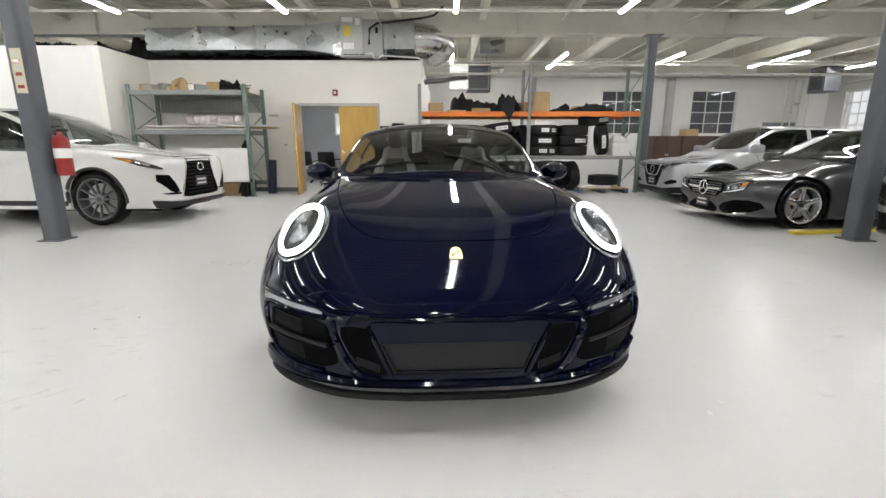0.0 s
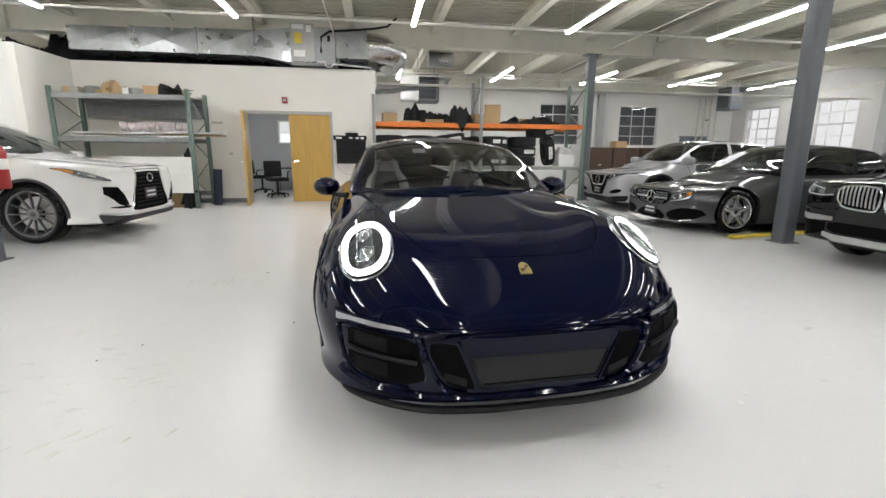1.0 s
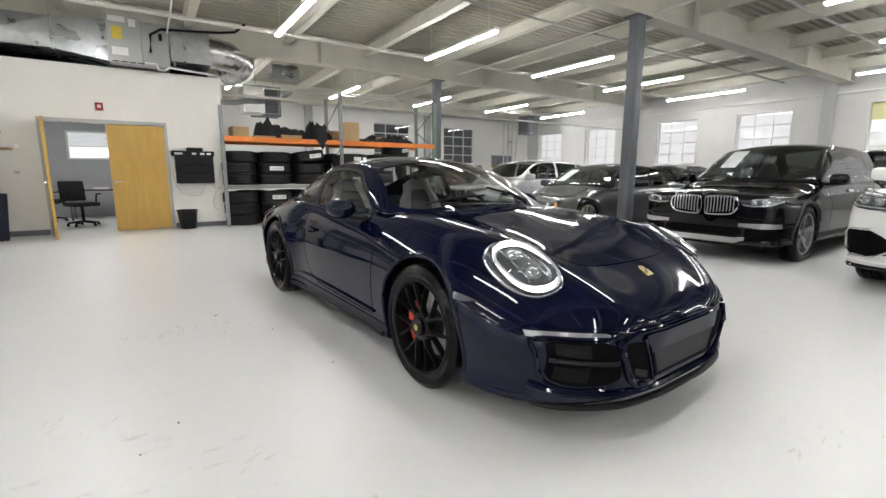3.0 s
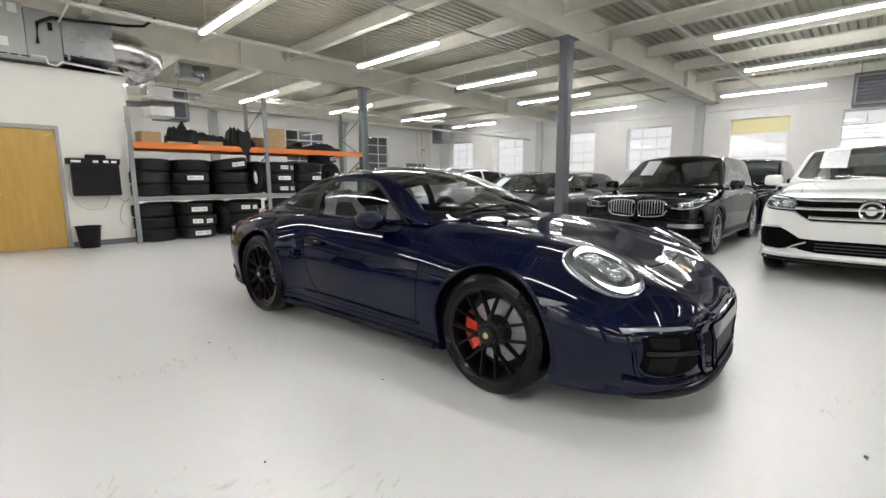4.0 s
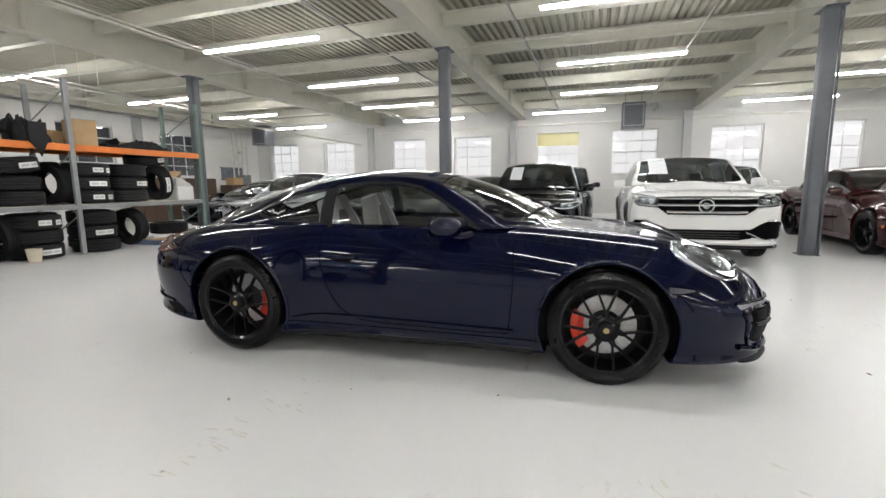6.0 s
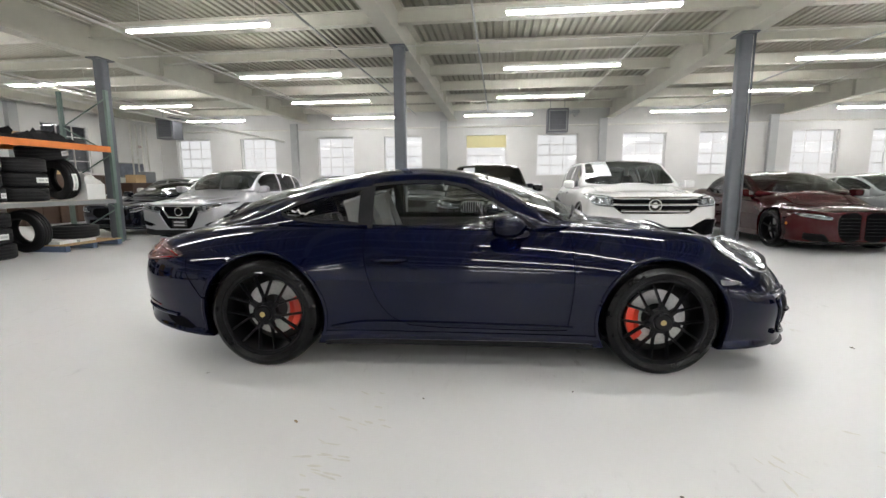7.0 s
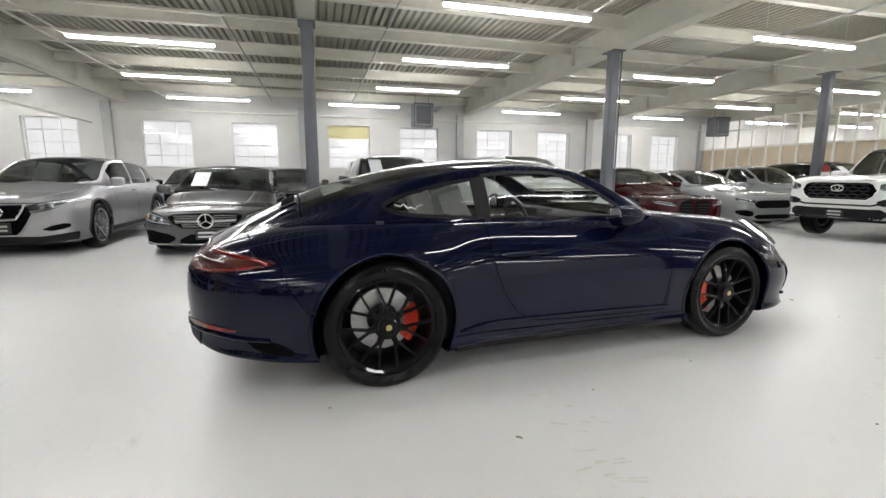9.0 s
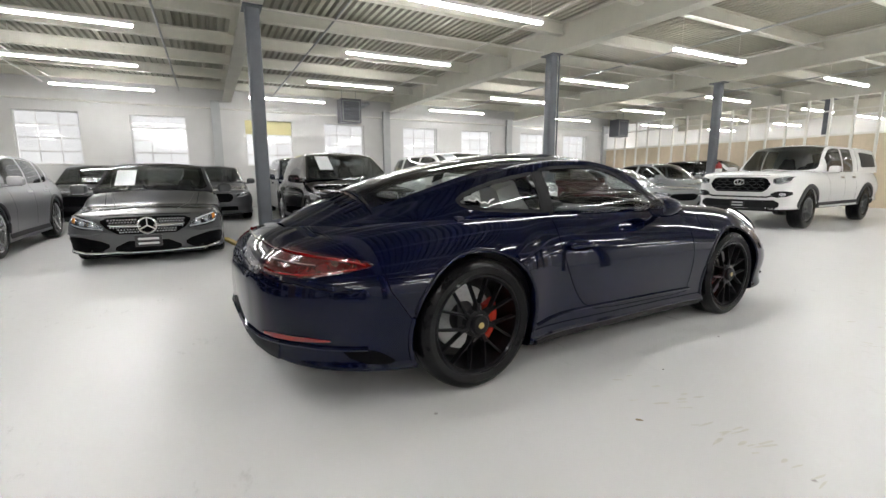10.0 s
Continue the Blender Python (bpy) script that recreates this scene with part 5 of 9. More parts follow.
part("bumper_crease", line(hero_tree, "rear", [(-0.84, 0.325), (-0.7, 0.352), (-0.4, 0.362), (0.4, 0.362), (0.7, 0.352), (0.84, 0.325)], 0.02, 0.005, round_=True), M_NAVY, hero, smooth=True)
part("diffuser", patch(hero_tree, "rear", [(-0.6, 0.27, 0.36), (-0.3, 0.28, 0.37), (0.3, 0.28, 0.37), (0.6, 0.27, 0.36)], 0.006, 0.03, 16, 4), M_BLACK, hero, "black lower bumper", smooth=True)
for k in range(9):
    y = -0.36 + 0.09 * k
    part("lid_slat", line(house_tree, "top", [(-1.66, y), (-1.75, y * 0.97)], 0.012, 0.004, round_=True), M_BLACK, hero, smooth=True)
part("lid_seam", line(house_tree, "top", [(-1.635, -0.46), (-1.64, 0), (-1.635, 0.46)], 0.008), M_GAP, hero)
part("brake_light_strip", line(house_tree, "top", [(-1.66, -0.28), (-1.662, 0), (-1.66, 0.28)], 0.012, 0.003), M_TAIL, hero)
part("spoiler_seam", line(hero_tree, "top", [(-1.90, -0.62), (-1.945, -0.4), (-1.955, 0), (-1.945, 0.4), (-1.90, 0.62)], 0.005), M_GAP, hero)

# cabin fittings
for y in (-0.37, 0.37):
    seat(hero, -0.30, y, 0.26, 0.72, M_SEAT_GREY, M_SEAT_DARK)
    seat(hero, -0.88, y * 0.85, 0.42, 0.36, M_SEAT_DARK, M_SEAT_DARK, "rear_seat", 0.44)
bm = bmesh.new()
box(bm, 0.34, 0.80, -0.66, 0.66, 0.55, 0.85, bevel=0.06)
box(bm, 0.28, 0.46, 0.18, 0.56, 0.80, 0.895, bevel=0.04)
part("dashboard", bm, M_CABIN, hero, smooth=True)
bm = bmesh.new()
rot = pose(0.20, 0.37, 0.80, 0, -24, 0)
sweep(bm, [rot @ Vector((0, 0.18 * math.cos(t), 0.18 * math.sin(t))) for t in np.linspace(0, 2 * math.pi, 33)[:-1]], 0.016, 8, closed=True)
for t in (0.0, math.pi, -math.pi / 2):
    sweep(bm, [rot @ Vector((0.02, 0, 0)), rot @ Vector((0, 0.17 * math.cos(t), 0.17 * math.sin(t)))], [0.035, 0.015], 6)
part("steering_wheel", bm, M_BLACK, hero, smooth=True)
for y0, y1 in ((-0.08, -0.50), (0.34, 0.02)):
    bm = bmesh.new()
    p = [house_tree.ray_cast(Vector((a, b, 3)), Vector((0, 0, -1)))[0] for a, b in ((0.84, y0), (0.80, (y0 + y1) / 2), (0.74, y1))]
    sweep(bm, [q + Vector((0, 0, 0.012)) for q in p], 0.008, 6)
    part("wiper", bm, M_BLACK, hero, smooth=True)
bm = bmesh.new()
box(bm, -0.02, 0.02, -0.11, 0.11, -0.03, 0.03, pose(0.20, 0, 1.17, 0, 10, 0), bevel=0.012)
part("cabin_mirror", bm, M_BLACK, hero, smooth=True)
M_DECAL = mat("white_decal", (0.7, 0.7, 0.7), 0.5)
for view in ("right", "left"):
    part("window_decal", line(house_tree, view, [(-1.12, 0.985), (-1.09, 0.975), (-1.07, 0.99), (-1.05, 0.965), (-1.03, 0.972), (-1.01, 0.96), (-0.99, 0.978), (-0.96, 0.985)], 0.007, 0.003, 0.01), M_DECAL, hero, "thin pale window decal")

# ---- parked cars ----
def parked(name, label, at, paintmat, W, wb, xf, xr, H, belt, zn, cowl, wst, rgt, rgb, deck, r, zb=0.22, rim=None, rimmat=None, spokes=5, style="star",
           side=(-0.9, 0.5), pillar=(-0.28,), clad=None, roof_rails=False, tint=None, wheel_w=0.235, hood_rise=0.06, rail_w=0.72, wide=0.0, blunt=0.0, clad_w=0.032):
    """A parked car. Lengths from the middle of the wheelbase; cowl (x, z); wst, rgt, rgb: x of screen top, rear glass top and base."""
    car = thing(name, label, "car", at=at)
    h = W / 2
    cx, cz = cowl
    ax = wb / 2
    zl = zb + 0.12
    rows = [
        (xf, zb + 0.05, (0.58 + 0.16 * blunt) * h, zl, (0.62 + 0.16 * blunt) * h, zn * 0.66, (0.58 + 0.18 * blunt) * h, zn - 0.06, zn - 0.03),
        (xf - 0.05, zb + 0.01, (0.74 + 0.11 * blunt) * h, zl, (0.80 + 0.09 * blunt) * h, zn * 0.68, (0.72 + 0.13 * blunt) * h, zn - 0.02, zn + 0.012),
        (xf - 0.18, zb, (0.88 + 0.05 * blunt) * h, zl, (0.92 + 0.045 * blunt) * h, zn * 0.70, (0.84 + 0.05 * blunt) * h, zn + 0.0, zn + 0.04),
        (xf - 0.42, zb, 0.955 * h, zl, 0.98 * h, zn * 0.72, 0.87 * h, zn + 0.02, zn + 0.07),
        (ax, zb, 0.97 * h, zl, (1.0 + wide) * h, zn * 0.72, 0.875 * h, zn + 0.4 * hood_rise + 0.02, zn + 0.6 * hood_rise + 0.055),
        (cx, zb - 0.02, 0.95 * h, zl, 0.985 * h, belt * 0.70, 0.88 * h, belt - 0.03, cz),
        (0.1, zb - 0.02, 0.94 * h, zl, 0.975 * h, belt * 0.70, 0.87 * h, belt, belt + 0.03),
        (-ax * 0.6, zb - 0.02, 0.95 * h, zl, 0.98 * h, belt * 0.70, 0.86 * h, belt + 0.02, belt + 0.05),
        (-ax, zb, 0.97 * h, zl, (1.0 + wide) * h, belt * 0.72, 0.84 * h, belt + 0.03, belt + 0.05),
        (xr + 0.45, zb + 0.03, 0.94 * h, zl + 0.05, 0.97 * h, deck * 0.70, 0.80 * h, deck - 0.01, deck + 0.02),
        (xr + 0.18, zb + 0.06, 0.87 * h, zl + 0.08, 0.91 * h, deck * 0.70, 0.76 * h, deck - 0.03, deck),
        (xr + 0.05, zb + 0.10, 0.76 * h, zl + 0.1, 0.80 * h, deck * 0.68, 0.68 * h, deck - 0.08, deck - 0.06),
        (xr, zb + 0.14, 0.60 * h, zl + 0.12, 0.64 * h, deck * 0.66, 0.56 * h, deck - 0.14, deck - 0.13),
    ]
    bm, tree = shell(rows, [(ax, r, r + 0.045), (-ax, r, r + 0.045)], 96, 7, 0.05, 3)
    open_cabin(bm, min(-ax, rgb + 0.3), cx - 0.2, 0.80 * h, belt - 0.12)
    part("body", bm, paintmat, car, smooth=True, angle=50)
    for xa in (ax, -ax):
        part("wheel_well", boxes((xa - r - 0.06, xa + r + 0.06, -0.72 * h, 0.72 * h, zb, min(zn, belt) - 0.06)), M_WELL, car)
    part("underbody", boxes((xr + 0.25, xf - 0.25, -0.7 * h, 0.7 * h, zb - 0.04, zb + 0.03)), M_WELL, car)
    zr = H - 0.06
    bz = belt - 0.04
    rows = [
        (cx + 0.16, 0.10, cz - 0.02, 0.10, cz - 0.018, cz - 0.012), (cx + 0.08, 0.55 * h, cz - 0.025, 0.55 * h, cz - 0.02, cz + 0.035),
        (cx - 0.06, 0.86 * h, bz, 0.85 * h, cz, cz + 0.03 + 0.22 * (H - cz) * 0.6),
        (cx + (wst - cx) * 0.55, 0.875 * h, bz, (0.85 + (rail_w - 0.85) * 0.5) * h, cz + (zr - cz) * 0.52, cz + (H - cz) * 0.62),
        (wst, 0.88 * h, bz, (rail_w + 0.02) * h, zr - 0.03, H - 0.03),
        (wst - 0.35, 0.88 * h, bz, rail_w * h, zr + 0.005, H),
        ((wst + rgt) / 2, 0.88 * h, bz + 0.01, rail_w * h, zr, H),
        (rgt, 0.86 * h, bz + 0.02, (rail_w - 0.01) * h, zr - 0.05, H - 0.05),
        (rgt + (rgb - rgt) * 0.5, 0.80 * h, bz + 0.03, (rail_w + 0.02) * h, (zr + deck) / 2 - 0.01, (H + deck) / 2 + 0.05),
        (rgb, 0.72 * h, deck - 0.05, 0.68 * h, deck - 0.02, deck + 0.02), (rgb - 0.08, 0.3 * h, deck - 0.06, 0.28 * h, deck - 0.05, deck - 0.02),
    ]
    rows = [q for q in rows if q is not None]
    hs = House(rows, 56, (side[0], side[1], wst, rgt, rgb, cx + 0.12) + tuple(p - 0.04 for p in pillar) + tuple(p + 0.04 for p in pillar))

    def win(w, x, v, s):
        return w == "side" and side[0] < x < side[1] and 0.05 < v < 0.92 and not any(p - 0.04 < x < p + 0.04 for p in pillar)

    def scr(w, x, v, s):
        return w == "top" and wst < x < cx + 0.12 and v > 0.06

    def rear(w, x, v, s):
        return w == "top" and rgb < x < rgt and v > 0.12
    part("roof", hs.mesh(lambda *q: not (win(*q) or scr(*q) or rear(*q))), clad if roof_rails == "soft" else paintmat, car, smooth=True, angle=60)
    g = tint or M_CARGLASS_DARK
    part("windscreen", hs.mesh(scr), M_CARGLASS, car, smooth=True).visible_shadow = False
    part("rear_window", hs.mesh(rear), g, car, smooth=True).visible_shadow = False
    edges = [side[0]] + [q for p in sorted(pillar) for q in (p - 0.04, p + 0.04)] + [side[1]]
    for s in (-1, 1):
        for a, b in zip(edges[::2], edges[1::2]):
            part("side_window", hs.mesh(lambda w, x, v, q: q == s and a < x < b and win(w, x, v, q)), g, car, smooth=True).visible_shadow = False
    ftree = BVHTree.FromBMesh(tmp := hs.mesh(lambda *q: True))
    tmp.free()
    part("cabin_tub", boxes((rgb + 0.3, cx - 0.1, -0.80 * h, -0.76 * h, zb + 0.05, bz), (rgb + 0.3, cx - 0.1, 0.76 * h, 0.80 * h, zb + 0.05, bz), (rgb + 0.3, cx - 0.1, -0.76 * h, 0.76 * h, zb + 0.05, zb + 0.1)), M_CABIN, car)
    bm = bmesh.new()
    box(bm, cx - 0.42, cx - 0.08, -0.74 * h, 0.74 * h, bz - 0.28, bz + 0.01, bevel=0.05)
    part("dashboard", bm, M_CABIN, car, smooth=True)
    for y in (-0.38, 0.38):
        seat(car, -0.25, y, zb + 0.22, H - zb - 0.62, M_SEAT_DARK, M_SEAT_DARK)
    seat(car, -0.25 - 0.85, 0, zb + 0.25, H - zb - 0.75, M_SEAT_DARK, M_SEAT_DARK, "rear_seat", 1.2)
    bm = bmesh.new()
    sweep(bm, [(cx - 0.52 + 0.1 * math.sin(t) * 0.4, 0.38 + 0.18 * math.cos(t), bz - 0.02 + 0.17 * math.sin(t)) for t in np.linspace(0, 2 * math.pi, 21)[:-1]], 0.014, 6, closed=True)
    part("steering_wheel", bm, M_BLACK, car, smooth=True)
    for s in (-1, 1):
        bm = bmesh.new()
        box(bm, -0.09, 0.10, -0.10, 0.10, -0.07, 0.08, pose(cx - 0.22, s * (h + 0.07), belt + 0.04, 0, 0, 8 * s), bevel=0.05)
        box(bm, -0.04, 0.04, -0.09, 0.09, -0.03, 0.01, pose(cx - 0.22, s * (h - 0.06), belt - 0.01), bevel=0.01)
        part("mirror", bm, paintmat, car, smooth=True)
    for s in (-1, 1):
        for xa in (ax, -ax):
            wheel(car, xa, s * (h - wheel_w / 2 - 0.015), r, rim or r * 0.72, wheel_w, style, spokes, rimmat or M_RIM_SILVER)
    for s in ("left", "right"):
        for p in pillar:
            part("door_seam", line(tree, s, [(p, zl + 0.02), (p, belt - 0.02)], 0.007), M_GAP, car)
        part("door_seam", line(tree, s, [(cx - 0.42, zl + 0.02), (cx - 0.42, zb + 0.45), (cx - 0.30, belt - 0.05)], 0.007), M_GAP, car)
        for p in list(pillar):
            part("door_handle", patch(tree, s, [(p + 0.08, belt - 0.15, belt - 0.12), (p + 0.28, belt - 0.145, belt - 0.115)], 0.02, 0.01, 6, 2), paintmat if clad is None else M_CHROME, car, smooth=True)
    for s in (-1, 1):
        part("bonnet_crease", line(tree, "top", [(xf - 0.22, s * 0.36 * h), (ax, s * 0.48 * h), (cx + 0.15, s * 0.58 * h)], 0.030, -0.004, round_=True), paintmat, car, smooth=True)
    if clad is not None and roof_rails != "soft":
        for s in ("left", "right"):
            part("sill_cladding", patch(tree, s, [(-ax + r + 0.06, zb - 0.01, zb + 0.13), (ax - r - 0.06, zb - 0.01, zb + 0.13)], 0.012, 0.02, 10, 2), clad, car, smooth=True)
            for xa in (-ax, ax):
                bm = bmesh.new()
                sg = -1 if s == "right" else 1
                pts = []
                for t in np.linspace(-0.12, math.pi + 0.12, 22):
                    q, nn = drop(tree, s, xa + (r + 0.02 + clad_w) * math.cos(t), r + (r + 0.02 + clad_w) * math.sin(t), 0)
                    if q is not None and math.sin(t) > -0.5:
                        pts.append(Vector((q.x, sg * max(abs(q.y), 0.955 * h), q.z)))
                if len(pts) > 4:
                    sweep(bm, pts, clad_w, 8, squash=(0.45, 1) if clad_w > 0.04 else (0.7, 0.7))
                    part("arch_cladding", bm, clad, car, smooth=True)
    return car, tree, ftree


def front(car, tree, name, cols, material, label="", off=0.006, twin=True, view="front", n=14, rows=5, depth=0.02, bulge=0.0):
    out = []
    for c in ([cols, mirror_cols(cols)] if twin else [cols]):
        o = part(name, patch(tree, view, c, off, depth, n, rows, bulge=bulge), M_LAMP_MID if name == "headlamp" else material, car, label, smooth=True, angle=45)
        out.append(o)
        if name == "headlamp":
            lamp_inside(o, tree, c)
    return out


def lamp_inside(o, tree, cols):
    """Projectors, a bright brow line and a clear cover for a headlamp."""
    cs = smooth_cols(cols, 21)
    for u in (0.36, 0.64):
        a, lo, hi = cs[int(u * (len(cs) - 1))]
        r = min(0.038, (hi - lo) * 0.36)
        hit, nor = drop(tree, "front", a, (lo + hi) / 2, 0)
        if hit is None or r < 0.008:
            continue
        bm = bmesh.new()
        lathe(bm, [(r, -0.01), (r, 0.012), (r * 0.84, 0.013), (r * 0.75, 0.006), (r * 0.4, 0.016), (0.001, 0.018)], 14, "x")
        bmesh.ops.transform(bm, matrix=Matrix.Translation(hit) @ Vector((1, 0, 0)).rotation_difference(nor).to_matrix().to_4x4(), verts=bm.verts)
        part("projector", bm, M_LAMP_SILVER, o, smooth=True, angle=30)
    part("lamp_line", line(tree, "front", [(a, lo + (hi - lo) * 0.16) for a, lo, hi in cs[1:-1]], 0.012, 0.010, round_=True), M_SATIN, o, smooth=True)
    part("lamp_line", line(tree, "front", [(a, lo + (hi - lo) * 0.84) for a, lo, hi in cs[6:-2]], 0.009, 0.010, round_=True), M_SATIN, o, smooth=True)
    part("lens", patch(tree, "front", cols, 0.018, 0.0, 16, 4), M_LENS, o, "clear lens", smooth=True).visible_shadow = False


def bar(car, tree, name, pts, width, material, label="", off=0.008, twin=True, view="front"):
    for c in ([pts, [(-a, b) for a, b in pts]] if twin else [pts]):
        part(name, line(tree, view, c, width, off, round_=True), material, car, label, smooth=True)


def plate(car, tree, z, w=0.30, h=0.15):
    p = front(car, tree, "plate", [(-w / 2, z - h / 2, z + h / 2), (w / 2, z - h / 2, z + h / 2)], M_PLATE, "black dealer plate with pale bars", 0.02, False)[0]
    for k, (a, b) in enumerate(((0.012, 0.04), (-0.045, -0.02))):
        q = patch(tree, "front", [(-w * 0.38, z + a, z + b), (w * 0.38, z + a, z + b)], 0.024, 0.002, 4, 1)
        part("bar", q, M_BARS, p)


P_WHITE = paint("white", (0.80, 0.80, 0.79), 0.0, 0.3)
P_SILVER = paint("silver", (0.44, 0.445, 0.465), 0.6, 0.3, 1.5)
P_GREY = paint("grey", (0.085, 0.087, 0.09), 0.6, 0.3, 1.48)
P_BLACK = paint("black", (0.006, 0.006, 0.007), 0.0, 0.4, 1.45)
P_MAROON = paint("maroon", (0.036, 0.0030, 0.0040), 0.3, 0.4, 1.42)
P_PALE = paint("pale_grey", (0.25, 0.262, 0.262), 0.0, 0.4)
P_BLUE = paint("dark_blue", (0.003, 0.005, 0.014), 0.0, 0.4, 1.42)

M_RIM_GREY = mat("alloy_grey", (0.20, 0.205, 0.21), 0.28, 0.85, var=0.1)
suv = dict(W=1.87, wb=2.8, xf=2.33, xr=-2.35, H=1.68, belt=1.06, zn=0.92, cowl=(0.98, 1.10), wst=0.28, rgt=-1.75, rgb=-2.18, deck=1.08, r=0.365)
crossover, t_crossover, _ = parked("suv", "white five-door crossover with a black mesh grille", pose(-5.97, 7.42, 0, 0, 0, -2), P_WHITE, clad=M_TRIMGREY, style="multi", spokes=12, rim=0.285,
                           rimmat=M_RIM_GREY, side=(-1.9, 0.45), pillar=(-0.32, -1.25), **{**suv, "W": 1.895, "xf": 2.36, "H": 1.66, "zn": 0.94, "belt": 1.05, "cowl": (1.0, 1.13), "wst": 0.0, "r": 0.375, "blunt": 0.35, "hood_rise": 0.12})
silver_suv, t_silver_suv, _ = parked("suv", "silver compact crossover with a dark V-shaped grille", pose(6.88, 9.80, 0, 0, 0, 180), P_SILVER, clad=M_TRIMGREY, spokes=5,
                             side=(-1.5, 0.62), pillar=(-0.32, -1.15), **{**suv, "W": 1.84, "wb": 2.70, "xf": 2.25, "xr": -2.3, "zn": 0.80, "zb": 0.17, "H": 1.51, "belt": 1.02, "cowl": (1.02, 1.06), "rgt": -1.25, "rgb": -2.12, "blunt": 0.8, "hood_rise": 0.10})
convertible, t_convertible, t_convertible_house = parked("convertible", "dark grey two-door convertible with a black soft top and silver wheels", pose(6.42, 7.05, 0, 0, 0, 180), P_GREY, 1.81, 2.84, 2.25, -2.43, 1.35, 0.89, 0.645,
                         (0.85, 0.93), 0.1, -1.05, -1.55, 0.91, 0.33, 0.14, blunt=0.45, clad=M_BLACK_SOFT, roof_rails="soft", side=(-1.2, 0.5), pillar=(-0.62,), rail_w=0.74)
black_suv, t_black_suv, t_black_suv_house = parked("suv", "black five-door SUV with a chrome twin grille", pose(6.8, 3.9, 0, 0, 0, 180.5), P_BLACK, blunt=0.8, clad=M_TRIMGREY, side=(-1.75, 0.62), pillar=(-0.32, -1.2), spokes=5,
                     **{**suv, "W": 1.89, "wb": 2.86, "xf": 2.27, "xr": -2.4, "zn": 0.87, "H": 1.61, "belt": 1.03, "cowl": (1.02, 1.08), "wst": 0.22, "rail_w": 0.68})
white_suv, t_white_suv, t_white_suv_house = parked("suv", "white large SUV with chrome bars across the grille", pose(6.33, 1.27, 0, 0, 0, 180), P_WHITE, blunt=1.0, clad=M_TRIMGREY, side=(-1.9, 0.66), pillar=(-0.32, -1.25), spokes=5,
                           **{**suv, "W": 1.99, "wb": 2.98, "xf": 2.42, "xr": -2.5, "H": 1.63, "zn": 0.95, "belt": 1.10, "cowl": (1.06, 1.16), "r": 0.39, "deck": 1.1})
red_saloon, t_red_saloon, _ = parked("sports_saloon", "dark red sports saloon with tall black twin grilles", pose(6.9, -2.17, 0, 0, 0, 180), P_MAROON, 1.9, 2.86, 2.3, -2.5, 1.41, 0.93, 0.70, (0.85, 1.0), 0.05, -1.1, -1.75, 1.02, 0.345, 0.16,
                     rimmat=M_RIM_BLACK, style="multi", spokes=5, side=(-1.35, 0.52), pillar=(-0.35,))
muscle, t_muscle, _ = parked("coupe", "pale grey two-door muscle coupe", pose(6.9, -4.4, 0, 0, 0, 180), P_PALE, 1.91, 2.72, 2.25, -2.5, 1.36, 0.92, 0.76, (0.72, 0.98), -0.1, -1.0, -1.75, 1.0, 0.345, 0.17,
                               rimmat=M_RIM_DARK, style="multi", spokes=5, side=(-1.15, 0.4), pillar=(-0.65,))
truck, t_truck, t_truck_house = parked("pickup", "white four-door pickup truck with a white canopy over its bed", pose(3.12, -6.22, 0, 0, 0, 94.5), P_WHITE, 1.9, 3.24, 2.55, -2.85, 1.80, 1.18, 1.12, (0.98, 1.22), 0.35, -2.65, -2.86, 1.2, 0.40, 0.40,
                               blunt=0.7, clad_w=0.055, clad=M_TRIMGREY, rim=0.235, rimmat=M_RIM_GREY, style="multi", spokes=6, side=(-1.0, 0.62), pillar=(-0.28, -0.95), wheel_w=0.26)

# ---- fronts of the parked cars ----
def emblem_ring(car, tree, z, ra, rb, m=M_CHROME, width=0.010, label="plain chrome badge"):
    o = part("badge", ring(tree, "front", 0, z, ra, rb, width, off=0.022), m, car, label, smooth=True)
    return o


def price_sheet(car, ftree, y0, y1, z0, z1):
    part("price_sheet", patch(ftree, "front", [(y0, z0, z1), (y1, z0, z1)], 0.004, 0.002, 4, 4), M_WSTICKER, car, "pale price sheet in the windscreen")


def seam_front(car, tree, zn, w):
    part("bonnet_seam", line(tree, "front", [(-w, zn), (-w * 0.6, zn + 0.005), (w * 0.6, zn + 0.005), (w, zn)], 0.008), M_GAP, car)
    for s in (-1, 1):
        part("bonnet_seam", line(tree, "top", [(2.1, s * w), (1.5, s * (w + 0.05)), (0.95, s * (w + 0.1))], 0.006), M_GAP, car)


def sym(cols):
    """Columns for y >= 0 mirrored to both sides."""
    return mirror_cols(list(reversed(cols))) + cols


